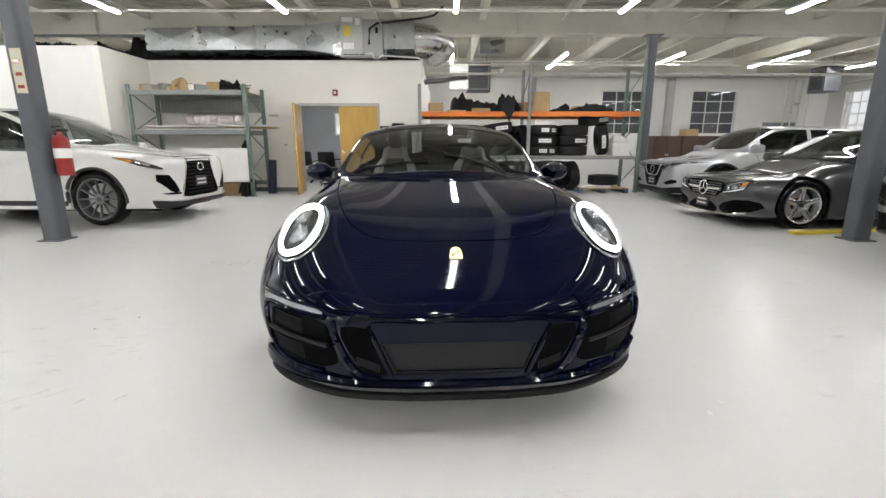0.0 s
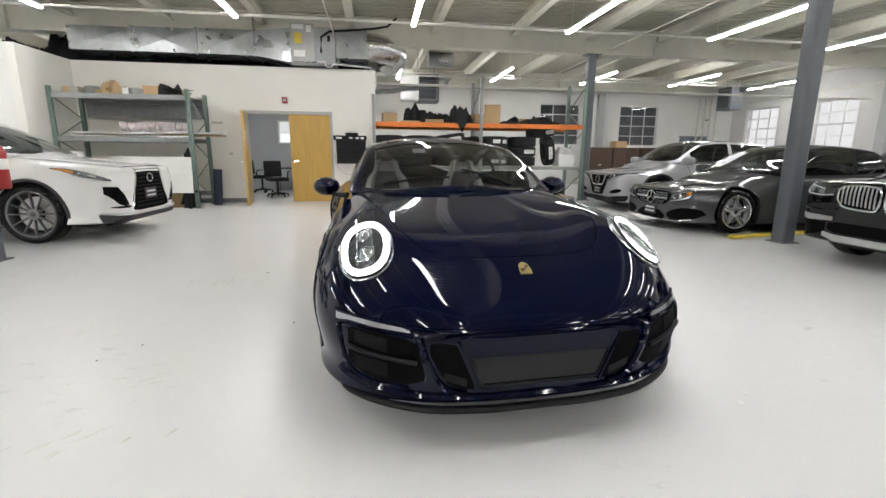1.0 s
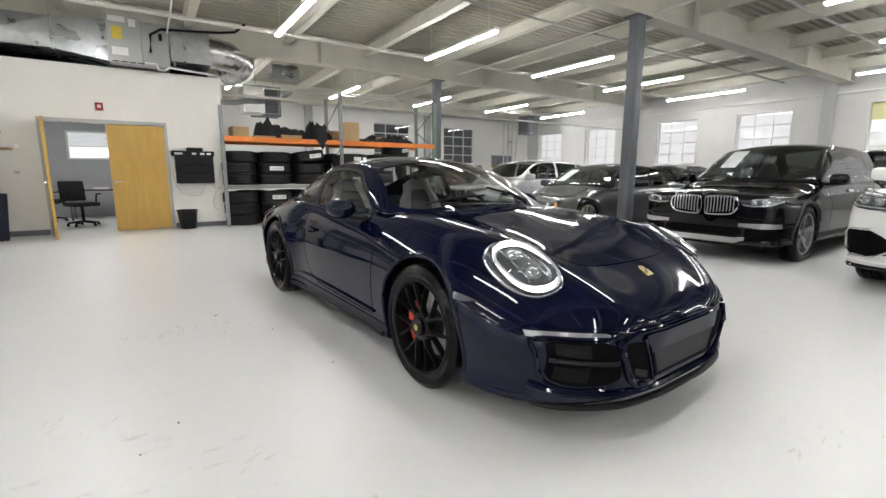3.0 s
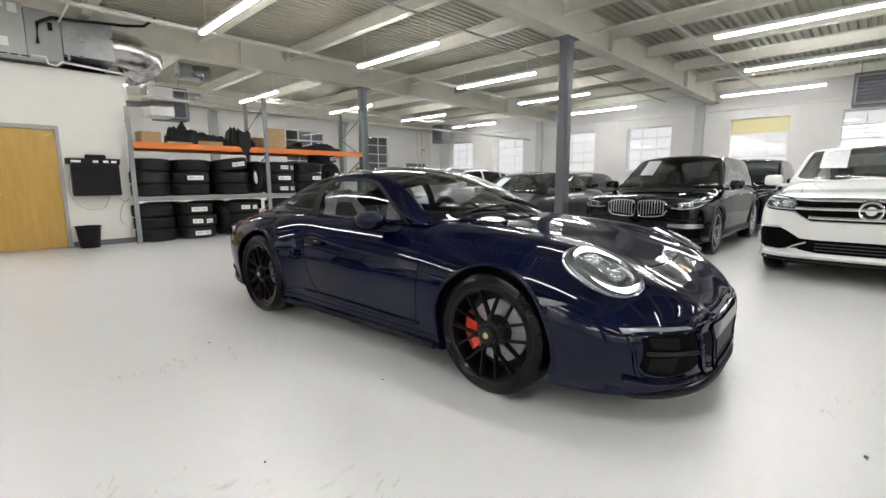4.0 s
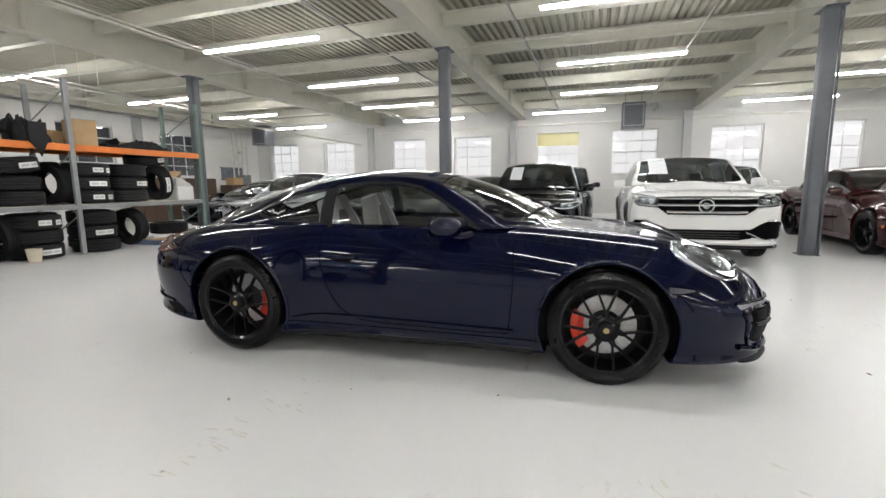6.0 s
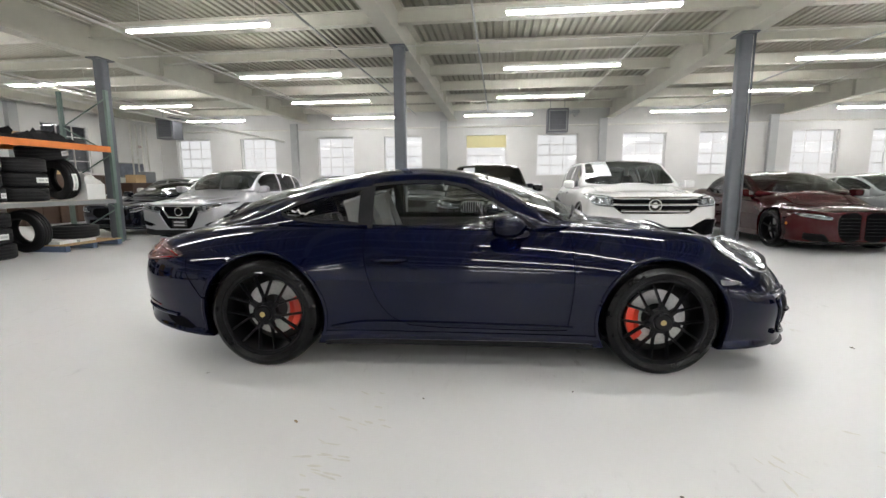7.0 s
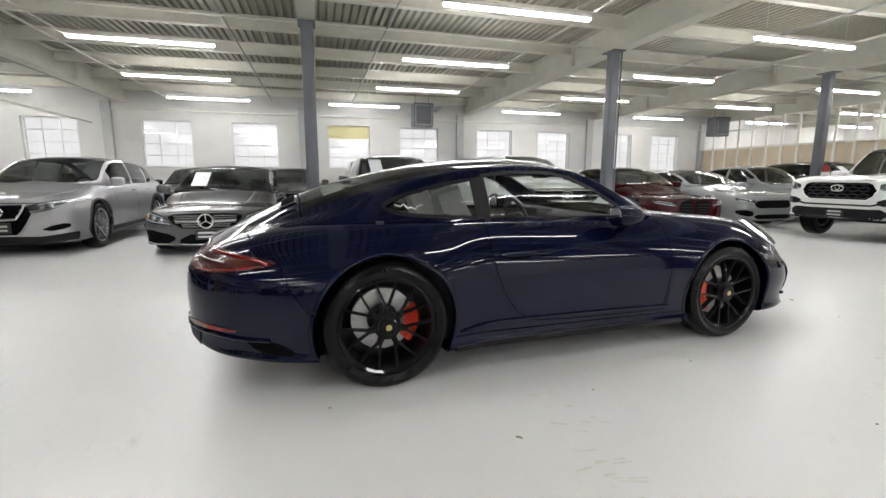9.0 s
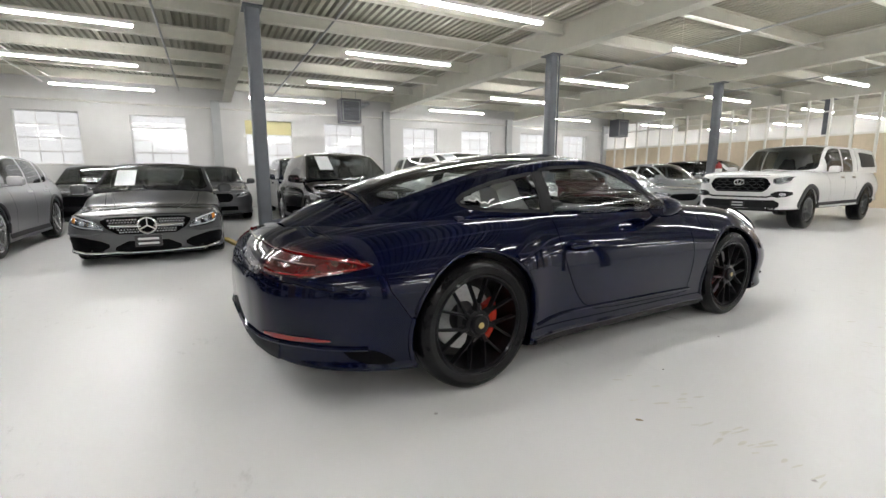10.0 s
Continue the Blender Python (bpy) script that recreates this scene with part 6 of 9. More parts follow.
# white crossover with the tall mesh grille
c, t = crossover, t_crossover
LIFT[0] = 0.02
g = front(c, t, "grille", sym([(0.0, 0.34, 0.90), (0.30, 0.34, 0.90), (0.40, 0.35, 0.62), (0.47, 0.36, 0.46)]), M_GRILLE, "black mesh spindle grille", twin=False, n=24, rows=10)[0]
for k in range(9):
    part("slat", line(t, "front", [(-0.36, 0.40 + 0.055 * k), (0.36, 0.40 + 0.055 * k)], 0.010, 0.010), M_BLACK, g)
bar(c, t, "grille_trim", [(0.32, 0.91), (0.345, 0.78), (0.42, 0.55), (0.50, 0.36)], 0.018, M_CHROME)
for s, view in ((-1, "right"), (1, "left")):
    lamp = part("headlamp", patch(t, view, [(1.66, 0.935, 0.945), (1.80, 0.905, 0.940), (1.98, 0.855, 0.915), (2.12, 0.815, 0.880), (2.24, 0.785, 0.835), (2.30, 0.780, 0.800)], 0.008, 0.02, 18, 4), M_LAMP_DARK, c, "slim clear headlamp", smooth=True)
    part("amber_lens", patch(t, view, [(1.69, 0.932, 0.938), (1.80, 0.910, 0.928), (1.93, 0.875, 0.900)], 0.014, 0.01, 8, 3), M_AMBER, lamp, "amber lens", smooth=True)
    part("lamp_line", line(t, view, [(1.92, 0.868), (2.10, 0.818), (2.24, 0.790)], 0.016, 0.014, round_=True), M_CHROME, lamp)
    part("projector", patch(t, view, [(1.98, 0.880, 0.905), (2.08, 0.850, 0.890), (2.18, 0.825, 0.855)], 0.013, 0.01, 6, 3), M_LAMP_SILVER, lamp, smooth=True)
front(c, t, "side_vent", [(0.56, 0.44, 0.46), (0.64, 0.43, 0.58), (0.72, 0.46, 0.685), (0.85, 0.60, 0.695)], M_GRILLE, "black corner vent", n=12)
front(c, t, "lower_vent", [(0.52, 0.40, 0.43), (0.72, 0.405, 0.435), (0.80, 0.42, 0.43)], M_GRILLE)
bar(c, t, "bumper_lip", [(0.0, 0.305), (0.45, 0.305), (0.72, 0.325), (0.86, 0.35)], 0.026, M_SATIN, "silver lower lip", off=0.018)
front(c, t, "lower_cladding", sym([(0.0, 0.225, 0.30), (0.5, 0.225, 0.30), (0.86, 0.235, 0.345)]), M_TRIMGREY, "black lower bumper", twin=False, n=30, off=0.01)
emblem_ring(c, t, 0.78, 0.075, 0.055)
plate(c, t, 0.56)
seam_front(c, t, 0.93, 0.5)

# silver crossover with the V grille
c, t = silver_suv, t_silver_suv
LIFT[0] = 0.0
front(c, t, "grille", sym([(0.0, 0.32, 0.74), (0.20, 0.32, 0.745), (0.25, 0.36, 0.745), (0.34, 0.50, 0.745), (0.40, 0.59, 0.66)]), M_GRILLE, "black V-shaped grille", twin=False, n=24, rows=8)
bar(c, t, "grille_trim", [(0.345, 0.755), (0.30, 0.66), (0.22, 0.545), (0.0, 0.535)], 0.036, M_CHROME, "chrome V trim", off=0.014)
bar(c, t, "grille_edge", [(0.42, 0.62), (0.34, 0.47), (0.25, 0.325)], 0.020, P_SILVER, off=0.010)
front(c, t, "headlamp", [(0.37, 0.630, 0.735), (0.50, 0.640, 0.765), (0.64, 0.675, 0.790), (0.76, 0.715, 0.805), (0.86, 0.765, 0.81)], M_LAMP_SILVER, "clear headlamp", n=20)
front(c, t, "fog_recess", [(0.52, 0.385, 0.395), (0.62, 0.365, 0.44), (0.76, 0.39, 0.475), (0.82, 0.42, 0.465)], M_GRILLE, "black fog lamp recess")
front(c, t, "lower_cladding", sym([(0.0, 0.175, 0.30), (0.5, 0.175, 0.29), (0.86, 0.19, 0.34)]), M_BLACK, "black lower bumper", twin=False, n=30, off=0.012)
emblem_ring(c, t, 0.65, 0.075, 0.075)
plate(c, t, 0.42)
seam_front(c, t, 0.765, 0.5)

# grey convertible
c, t = convertible, t_convertible
LIFT[0] = -0.02
g = front(c, t, "grille", sym([(0.0, 0.415, 0.635), (0.32, 0.42, 0.632), (0.43, 0.49, 0.625), (0.49, 0.57, 0.60)]), M_GRILLE, "black diamond-dot grille", twin=False, n=24, rows=8)[0]
for k in range(6):
    for j in range(10 if k > 1 else 7):
        y = 0.105 + 0.032 * j + (0.016 if k % 2 else 0)
        z = 0.445 + 0.031 * k
        for s in (-1, 1):
            part("grille_dot", patch(t, "front", [(s * (y - 0.007), z - 0.007, z + 0.007), (s * (y + 0.007), z - 0.007, z + 0.007)], 0.012, 0.004, 2, 1), M_SATIN, g)
bar(c, t, "grille_bar", [(0.07, 0.520), (0.40, 0.535)], 0.030, M_CHROME, off=0.014)
emblem_ring(c, t, 0.525, 0.100, 0.100, width=0.012)
for a in (90, 210, 330):
    r = radians(a)
    part("badge_spoke", line(t, "front", [(0, 0.525), (0.095 * math.cos(r), 0.525 + 0.095 * math.sin(r))], 0.020, 0.022, round_=True), M_CHROME, c)
hl = front(c, t, "headlamp", [(0.46, 0.478, 0.510), (0.56, 0.485, 0.605), (0.68, 0.500, 0.650), (0.76, 0.530, 0.668), (0.79, 0.57, 0.655)], M_LAMP_SILVER, "clear swept headlamp", n=20)
for o, s in zip(hl, (1, -1)):
    part("amber_lens", patch(t, "front", [(s * 0.745, 0.575, 0.635), (s * 0.775, 0.585, 0.64)], 0.010, 0.01, 8, 3), M_AMBER, o, smooth=True)
front(c, t, "side_intake", [(0.42, 0.26, 0.30), (0.50, 0.215, 0.345), (0.70, 0.215, 0.405), (0.82, 0.25, 0.41), (0.86, 0.31, 0.38)], M_GRILLE, "black side intake", n=16)
front(c, t, "lower_intake", sym([(0.0, 0.175, 0.33), (0.22, 0.18, 0.33), (0.36, 0.215, 0.26)]), M_GRILLE, "black lower intake", twin=False, n=20)
bar(c, t, "bumper_lip", [(0.0, 0.185), (0.26, 0.188), (0.36, 0.200), (0.46, 0.195), (0.66, 0.205), (0.80, 0.235)], 0.024, M_CHROME, "chrome lower lip", off=0.012)
bar(c, t, "bumper_crease", [(0.42, 0.455), (0.60, 0.425), (0.84, 0.445)], 0.024, P_GREY, off=0.006)
plate(c, t, 0.325)
seam_front(c, t, 0.655, 0.5)

# black SUV with the twin grille
c, t = black_suv, t_black_suv
LIFT[0] = 0.0
for s in (-1, 1):
    cols = [(s * 0.03, 0.66, 0.815), (s * 0.08, 0.615, 0.845), (s * 0.34, 0.63, 0.845), (s * 0.42, 0.69, 0.815)]
    g = part("grille", patch(t, "front", cols, 0.006, 0.02, 14, 6), M_GRILLE, c, "kidney grille with chrome slats", smooth=True)
    part("grille_frame", line(t, "front", curve_pts([cols[0][:2], cols[1][:2], cols[2][:2], cols[3][:2], (s * 0.438, 0.75), (s * 0.42, 0.815), (s * 0.34, 0.845), (s * 0.08, 0.845), (s * 0.03, 0.815), (s * 0.022, 0.74), (s * 0.03, 0.66)]), 0.022, 0.014, round_=True), M_CHROME, g, "chrome frame", smooth=True)
    for k in range(9):
        y = s * (0.065 + 0.040 * k)
        part("slat", line(t, "front", [(y, 0.635 + 0.004 * k), (y + s * 0.004, 0.74), (y, 0.838)], 0.016, 0.018, round_=True), M_SATIN, g)
hl = front(c, t, "headlamp", [(0.47, 0.745, 0.80), (0.62, 0.72, 0.835), (0.78, 0.735, 0.855), (0.86, 0.785, 0.86), (0.885, 0.81, 0.85)], M_LAMP_SILVER, "clear headlamp", n=20)
front(c, t, "lower_intake", sym([(0.0, 0.345, 0.46), (0.42, 0.345, 0.46), (0.50, 0.38, 0.44)]), M_GRILLE, "black lower grille", twin=False, n=20)
front(c, t, "corner_intake", [(0.54, 0.34, 0.45), (0.66, 0.30, 0.455), (0.86, 0.33, 0.46)], M_GRILLE, n=12)
front(c, t, "silver_trim", [(0.46, 0.475, 0.515), (0.70, 0.462, 0.525), (0.88, 0.475, 0.53)], M_SATIN, "silver bumper trim", off=0.014, n=10)
front(c, t, "skid_plate", sym([(0.0, 0.265, 0.325), (0.42, 0.265, 0.325), (0.54, 0.30, 0.345)]), M_SATIN, "silver skid bar", off=0.016, twin=False, n=20)
bar(c, t, "bumper_crease", [(0.44, 0.60), (0.60, 0.575), (0.86, 0.60)], 0.022, P_BLACK, off=0.006)
emblem_ring(c, t, 0.885, 0.038, 0.030, width=0.006)
seam_front(c, t, 0.87, 0.55)

# white large SUV with chrome bars
c, t = white_suv, t_white_suv
LIFT[0] = 0.0
g = front(c, t, "grille", sym([(0.0, 0.695, 0.935), (0.48, 0.70, 0.935), (0.56, 0.755, 0.935), (0.62, 0.80, 0.93)]), M_GRILLE, "black grille with chrome bars", twin=False, n=28, rows=8)[0]
for z, w in ((0.925, 0.62), (0.835, 0.62), (0.735, 0.50)):
    part("chrome_bar", line(t, "front", [(-w, z + 0.006), (-w * 0.8, z), (w * 0.8, z), (w, z + 0.006)], 0.036, 0.014, round_=True), M_CHROME, g, smooth=True)
bar(c, t, "grille_frame", [(0.0, 0.690), (0.49, 0.695), (0.62, 0.79), (0.70, 0.805)], 0.018, M_CHROME, off=0.012)
hl = front(c, t, "headlamp", [(0.60, 0.80, 0.94), (0.74, 0.805, 0.965), (0.86, 0.82, 0.98), (0.915, 0.86, 0.975)], M_LAMP_SILVER, "clear headlamp", n=20)
emblem_ring(c, t, 0.825, 0.092, 0.092, width=0.013)
part("badge_field", patch(t, "front", oval(0, 0.825, 0.082, 0.082), 0.020, 0.01, 14, 6), M_BLACK, c, smooth=True)
part("badge_disc", patch(t, "front", oval(0, 0.825, 0.045, 0.045), 0.026, 0.006, 12, 6), M_CHROME, c, "plain chrome disc", smooth=True)
front(c, t, "lower_intake", sym([(0.0, 0.345, 0.49), (0.40, 0.345, 0.49), (0.56, 0.375, 0.50), (0.62, 0.42, 0.50)]), M_GRILLE, "black slatted lower intake", twin=False, n=24)
for z in (0.38, 0.415, 0.45):
    bar(c, t, "intake_slat", [(0.0, z), (0.42, z)], 0.014, M_TRIMGREY)
front(c, t, "corner_intake", [(0.56, 0.39, 0.50), (0.66, 0.385, 0.57), (0.74, 0.37, 0.615), (0.88, 0.38, 0.62), (0.93, 0.44, 0.60)], M_GRILLE, "black corner intake", n=14)
bar(c, t, "intake_trim", [(0.50, 0.46), (0.60, 0.42), (0.70, 0.36), (0.86, 0.365), (0.935, 0.43), (0.935, 0.56), (0.90, 0.625), (0.74, 0.625)], 0.020, M_CHROME, "chrome outline", off=0.014)
bar(c, t, "bumper_lip", [(0.0, 0.305), (0.6, 0.305), (0.88, 0.325)], 0.045, P_WHITE)
front(c, t, "lower_cladding", sym([(0.0, 0.235, 0.275), (0.6, 0.235, 0.275), (0.90, 0.245, 0.29)]), M_BLACK, "black lower bumper", twin=False, n=30)
seam_front(c, t, 0.945, 0.62)

# dark red saloon
c, t = red_saloon, t_red_saloon
LIFT[0] = -0.095
for s in (-1, 1):
    g = part("grille", patch(t, "front", [(s * 0.04, 0.36, 0.72), (s * 0.10, 0.30, 0.765), (s * 0.24, 0.30, 0.77), (s * 0.33, 0.38, 0.74), (s * 0.37, 0.52, 0.66)], 0.008, 0.03, 16, 8), M_GRILLE, c, "tall black kidney grille", smooth=True)
    for k in range(6):
        part("slat", line(t, "front", [(s * 0.05, 0.40 + 0.055 * k), (s * 0.34, 0.40 + 0.055 * k)], 0.014, 0.014, round_=True), M_BLACK, g)
front(c, t, "headlamp", [(0.46, 0.655, 0.70), (0.62, 0.66, 0.735), (0.78, 0.69, 0.755), (0.86, 0.72, 0.75)], M_LAMP_DARK, "dark slim headlamp", n=16)
front(c, t, "side_intake", [(0.46, 0.27, 0.30), (0.56, 0.26, 0.42), (0.80, 0.33, 0.44)], M_GRILLE, n=14)
bar(c, t, "bumper_lip", [(0.0, 0.20), (0.5, 0.20), (0.82, 0.23)], 0.035, M_BLACK)
front(c, t, "amber_marker", [(1.90, 0.46, 0.50), (1.94, 0.46, 0.50)], M_AMBER, view="right", twin=False, n=4)
seam_front(c, t, 0.79, 0.5)

# pale grey muscle coupe
c, t = muscle, t_muscle
LIFT[0] = -0.03
front(c, t, "grille", sym([(0.0, 0.50, 0.675), (0.40, 0.50, 0.675), (0.50, 0.54, 0.65), (0.55, 0.60, 0.62)]), M_GRILLE, "wide black mouth grille", twin=False, n=24)
front(c, t, "headlamp", [(0.54, 0.60, 0.68), (0.68, 0.615, 0.705), (0.80, 0.65, 0.725), (0.86, 0.68, 0.72)], M_LAMP_DARK, "slim headlamp", n=14)
front(c, t, "lower_intake", sym([(0.0, 0.26, 0.36), (0.42, 0.26, 0.36), (0.52, 0.30, 0.33)]), M_GRILLE, twin=False, n=20)
front(c, t, "side_intake", [(0.56, 0.34, 0.42), (0.66, 0.32, 0.455), (0.80, 0.35, 0.465), (0.86, 0.40, 0.45)], M_GRILLE, n=12)
bar(c, t, "bumper_crease", [(0.52, 0.49), (0.68, 0.485), (0.86, 0.50)], 0.026, P_PALE, off=0.006)
bar(c, t, "bumper_lip", [(0.0, 0.20), (0.5, 0.20), (0.82, 0.225)], 0.035, M_BLACK)
seam_front(c, t, 0.78, 0.52)

# white pickup
c, t = truck, t_truck
LIFT[0] = 0.0
g = front(c, t, "grille", sym([(0.0, 0.765, 1.06), (0.44, 0.765, 1.06), (0.52, 0.82, 1.03), (0.575, 0.89, 0.94)]), M_GRILLE, "black honeycomb grille", twin=False, n=24, rows=8)[0]
for k, z in enumerate((0.795, 0.855, 0.915, 0.975, 1.035)):
    ph = 0.016 if k % 2 else -0.016
    part("mesh_bar", line(t, "front", [(-0.48 + 0.08 * j, z + (ph if j % 2 else -ph)) for j in range(13)], 0.014, 0.014, round_=True), M_TRIMGREY, g)
bar(c, t, "grille_frame", [(0.0, 1.075), (0.44, 1.075), (0.53, 1.04), (0.595, 0.93), (0.54, 0.81), (0.45, 0.75), (0.0, 0.75)], 0.030, P_WHITE, "white grille surround")
part("badge", ring(t, "front", 0, 0.965, 0.095, 0.055, 0.013, off=0.022), M_CHROME, c, "plain chrome oval badge", smooth=True)
part("badge", ring(t, "front", 0, 0.975, 0.035, 0.042, 0.011, off=0.022), M_CHROME, c, smooth=True)
front(c, t, "headlamp", [(0.62, 0.95, 1.03), (0.72, 0.925, 1.055), (0.82, 0.95, 1.075), (0.865, 0.99, 1.07)], M_LAMP_SILVER, "clear headlamp", n=18)
front(c, t, "lower_bumper", sym([(0.0, 0.36, 0.60), (0.50, 0.37, 0.60), (0.66, 0.43, 0.61), (0.74, 0.48, 0.56)]), M_BLACK, "black bumper centre", twin=False, n=24, off=0.016)
bar(c, t, "bumper_slot", [(0.0, 0.665), (0.52, 0.665), (0.64, 0.70)], 0.034, M_BLACK)
fogs = front(c, t, "fog_recess", [(0.60, 0.68, 0.74), (0.70, 0.66, 0.785), (0.84, 0.68, 0.79), (0.90, 0.72, 0.77)], M_BLACK, "black fog lamp housing", n=10)
for o, s in zip(fogs, (1, -1)):
    part("fog_lamp", patch(t, "front", oval(s * 0.78, 0.725, 0.05, 0.035), 0.014, 0.01, 10, 4), M_LAMP_SILVER, o, "round clear fog lamp", smooth=True)
plate(c, t, 0.515, 0.28, 0.11)
seam_front(c, t, 1.10, 0.55)
for s, view in ((-1, "right"), (1, "left")):
    part("canopy_window", patch(t_truck_house, view, [(-2.45, 1.30, 1.60), (-1.55, 1.28, 1.64), (-1.45, 1.30, 1.62)], 0.006, 0.004, 10, 4), M_BLACK, c, "dark canopy window", smooth=True)
    part("canopy_seam", line(t_truck_house, view, [(-1.22, 1.2), (-1.22, 1.74)], 0.02), M_GAP, c)
LIFT[0] = 0.0
price_sheet(convertible, t_convertible_house, -0.52, -0.26, 0.99, 1.22)
price_sheet(black_suv, t_black_suv_house, -0.52, -0.28, 1.24, 1.50)
price_sheet(white_suv, t_white_suv_house, -0.58, -0.30, 1.30, 1.58)

# ---- second row and far cars ----
sedan = dict(W=1.83, wb=2.78, xf=2.3, xr=-2.45, H=1.43, belt=0.95, zn=0.76, cowl=(0.85, 0.98), wst=0.1, rgt=-1.0, rgb=-1.65, deck=1.0, r=0.33, zb=0.18, side=(-1.3, 0.5), pillar=(-0.38,))


def plain_front(c, t, zn, wide=0.42):
    front(c, t, "headlamp", [(wide + 0.08, zn - 0.16, zn - 0.08), (wide + 0.22, zn - 0.15, zn - 0.04), (wide + 0.36, zn - 0.09, zn - 0.03)], M_LAMP_SILVER, "clear headlamp", n=12)
    front(c, t, "grille", sym([(0.0, zn - 0.28, zn - 0.06), (wide - 0.08, zn - 0.27, zn - 0.06), (wide, zn - 0.2, zn - 0.1)]), M_GRILLE, "black grille", twin=False, n=16)
    front(c, t, "lower_intake", sym([(0.0, 0.28, 0.38), (wide + 0.1, 0.28, 0.38)]), M_GRILLE, twin=False, n=16)


for label, at, pm, kw, nm in (
        ("dark blue saloon with clear headlamps", pose(8.15, 12.45, 0, 0, 0, 180), P_BLUE, {**sedan, "H": 1.24, "belt": 0.88, "zn": 0.70, "cowl": (0.85, 0.90), "deck": 0.92}, "saloon"),
        ("white saloon near the window wall", pose(12.0, 15.4, 0, 0, 0, 180), P_WHITE, sedan, "saloon"),
        ("black saloon near the window wall", pose(11.9, 8.75, 0, 0, 0, 180), P_BLACK, sedan, "saloon"),
        ("grey saloon near the window wall", pose(12.0, 6.2, 0, 0, 0, 180), P_GREY, sedan, "saloon"),
        ("dark blue SUV near the window wall", pose(11.5, 3.72, 0, 0, 0, 180), P_BLUE, {**suv, "side": (-1.75, 0.62), "pillar": (-0.32, -1.2)}, "suv"),
        ("white SUV near the window wall", pose(11.7, -0.75, 0, 0, 0, 180), P_WHITE, {**suv, "side": (-1.75, 0.62), "pillar": (-0.32, -1.2), "H": 1.62}, "suv"),
        ("silver grey hatchback coupe in the second row", pose(7.5, -7.3, 0, 0, 0, 180), P_PALE, {**sedan, "H": 1.50, "belt": 1.0}, "saloon"),
        ("silver saloon near the window wall", pose(12.4, -5.0, 0, 0, 0, 180), P_SILVER, sedan, "saloon"),
        ("black SUV near the partition", pose(8.1, -11.1, 0, 0, 0, 180), P_BLACK, {**suv, "side": (-1.75, 0.62), "pillar": (-0.32, -1.2)}, "suv"),
        ("black saloon parked beyond the pickup", pose(0.1, -10.2, 0, 0, 0, 92), P_BLACK, sedan, "saloon")):
    c, t, h = parked(nm, label, at, pm, **kw)
    plain_front(c, t, kw["zn"])
    if nm == "suv" or "blue" in label:
        price_sheet(c, h, -0.50, -0.26, kw["H"] - 0.40, kw["H"] - 0.16)

# ---- doors and office ----
def lever(parent, x, y, z, s=1):
    bm = bmesh.new()
    lathe(bm, [(0.028, 0), (0.028, -0.01), (0.012, -0.012), (0.012, -0.05), (0.001, -0.05)], 14, "y", (x, y, z))
    sweep(bm, [(x, y - 0.045, z), (x + s * 0.11, y - 0.045, z)], 0.009, 8)
    part("door_handle", bm, M_CHROME, parent, "chrome lever handle", smooth=True)


def door_leaf(name, label, at, w, hand):
    d = thing(name, label, "door", "office doors", at, "structure")
    bm = bmesh.new()
    box(bm, 0, w, -0.022, 0.022, 0.01, 2.065, bevel=0.003)
    part("leaf", bm, M_WOOD, d)
    x = w - 0.07 if hand > 0 else 0.07
    lever(d, x, -0.022, 0.98, -hand)
    for z in (0.25, 1.05, 1.85):
        bm = bmesh.new()
        sweep(bm, [(0 if hand > 0 else w, 0, z - 0.05), (0 if hand > 0 else w, 0, z + 0.05)], 0.009, 8)
        part("hinge", bm, M_SATIN, d, smooth=True)
    return d


frame_thing = thing("door_frame", "grey steel double door frame in the office wall", "door frame", kind="structure")
part("jamb", boxes((-3.352, -3.30, OFF_Y - 0.018, OFF_Y + 0.16, 0, 2.14)), M_FRAME_GREY, frame_thing)
part("jamb", boxes((-1.40, -1.348, OFF_Y - 0.018, OFF_Y + 0.16, 0, 2.14)), M_FRAME_GREY, frame_thing)
part("head", boxes((-3.30, -1.40, OFF_Y - 0.018, OFF_Y + 0.16, 2.075, 2.14)), M_FRAME_GREY, frame_thing)
door_leaf("door_1", "closed birch veneer door leaf with chrome lever", pose(-2.35, OFF_Y + 0.03, 0), 0.945, -1)
door_leaf("door_2", "open birch veneer door leaf swung into the hall", pose(-3.295, OFF_Y - 0.03, 0, 0, 0, -81), 0.94, 1)

alarm = thing("fire_alarm", "red wall alarm with a white strobe lens above the door", "alarm", at=pose(-2.41, OFF_Y, 2.38))
bm = bmesh.new()
box(bm, -0.06, 0.06, -0.05, 0, -0.07, 0.07, bevel=0.008)
part("housing", bm, M_RED, alarm)
bm = bmesh.new()
box(bm, -0.03, 0.03, -0.062, -0.048, -0.03, 0.03, bevel=0.006)
part("strobe", bm, M_WHITE_PLASTIC, alarm, "white strobe lens")
M_TAPE = mat("pale_tape", (0.55, 0.53, 0.48), 0.7)
for x, z, w in ((-3.95, 1.85, 0.12), (-3.7, 1.15, 0.04)):
    t = thing("wall_plate", "small pale plate on the cream office wall", "wall plate", at=pose(x, OFF_Y, z))
    bm = bmesh.new()
    box(bm, -w, w, -0.012, 0, -0.025, 0.025, bevel=0.004)
    part("cover", bm, M_TAPE, t)

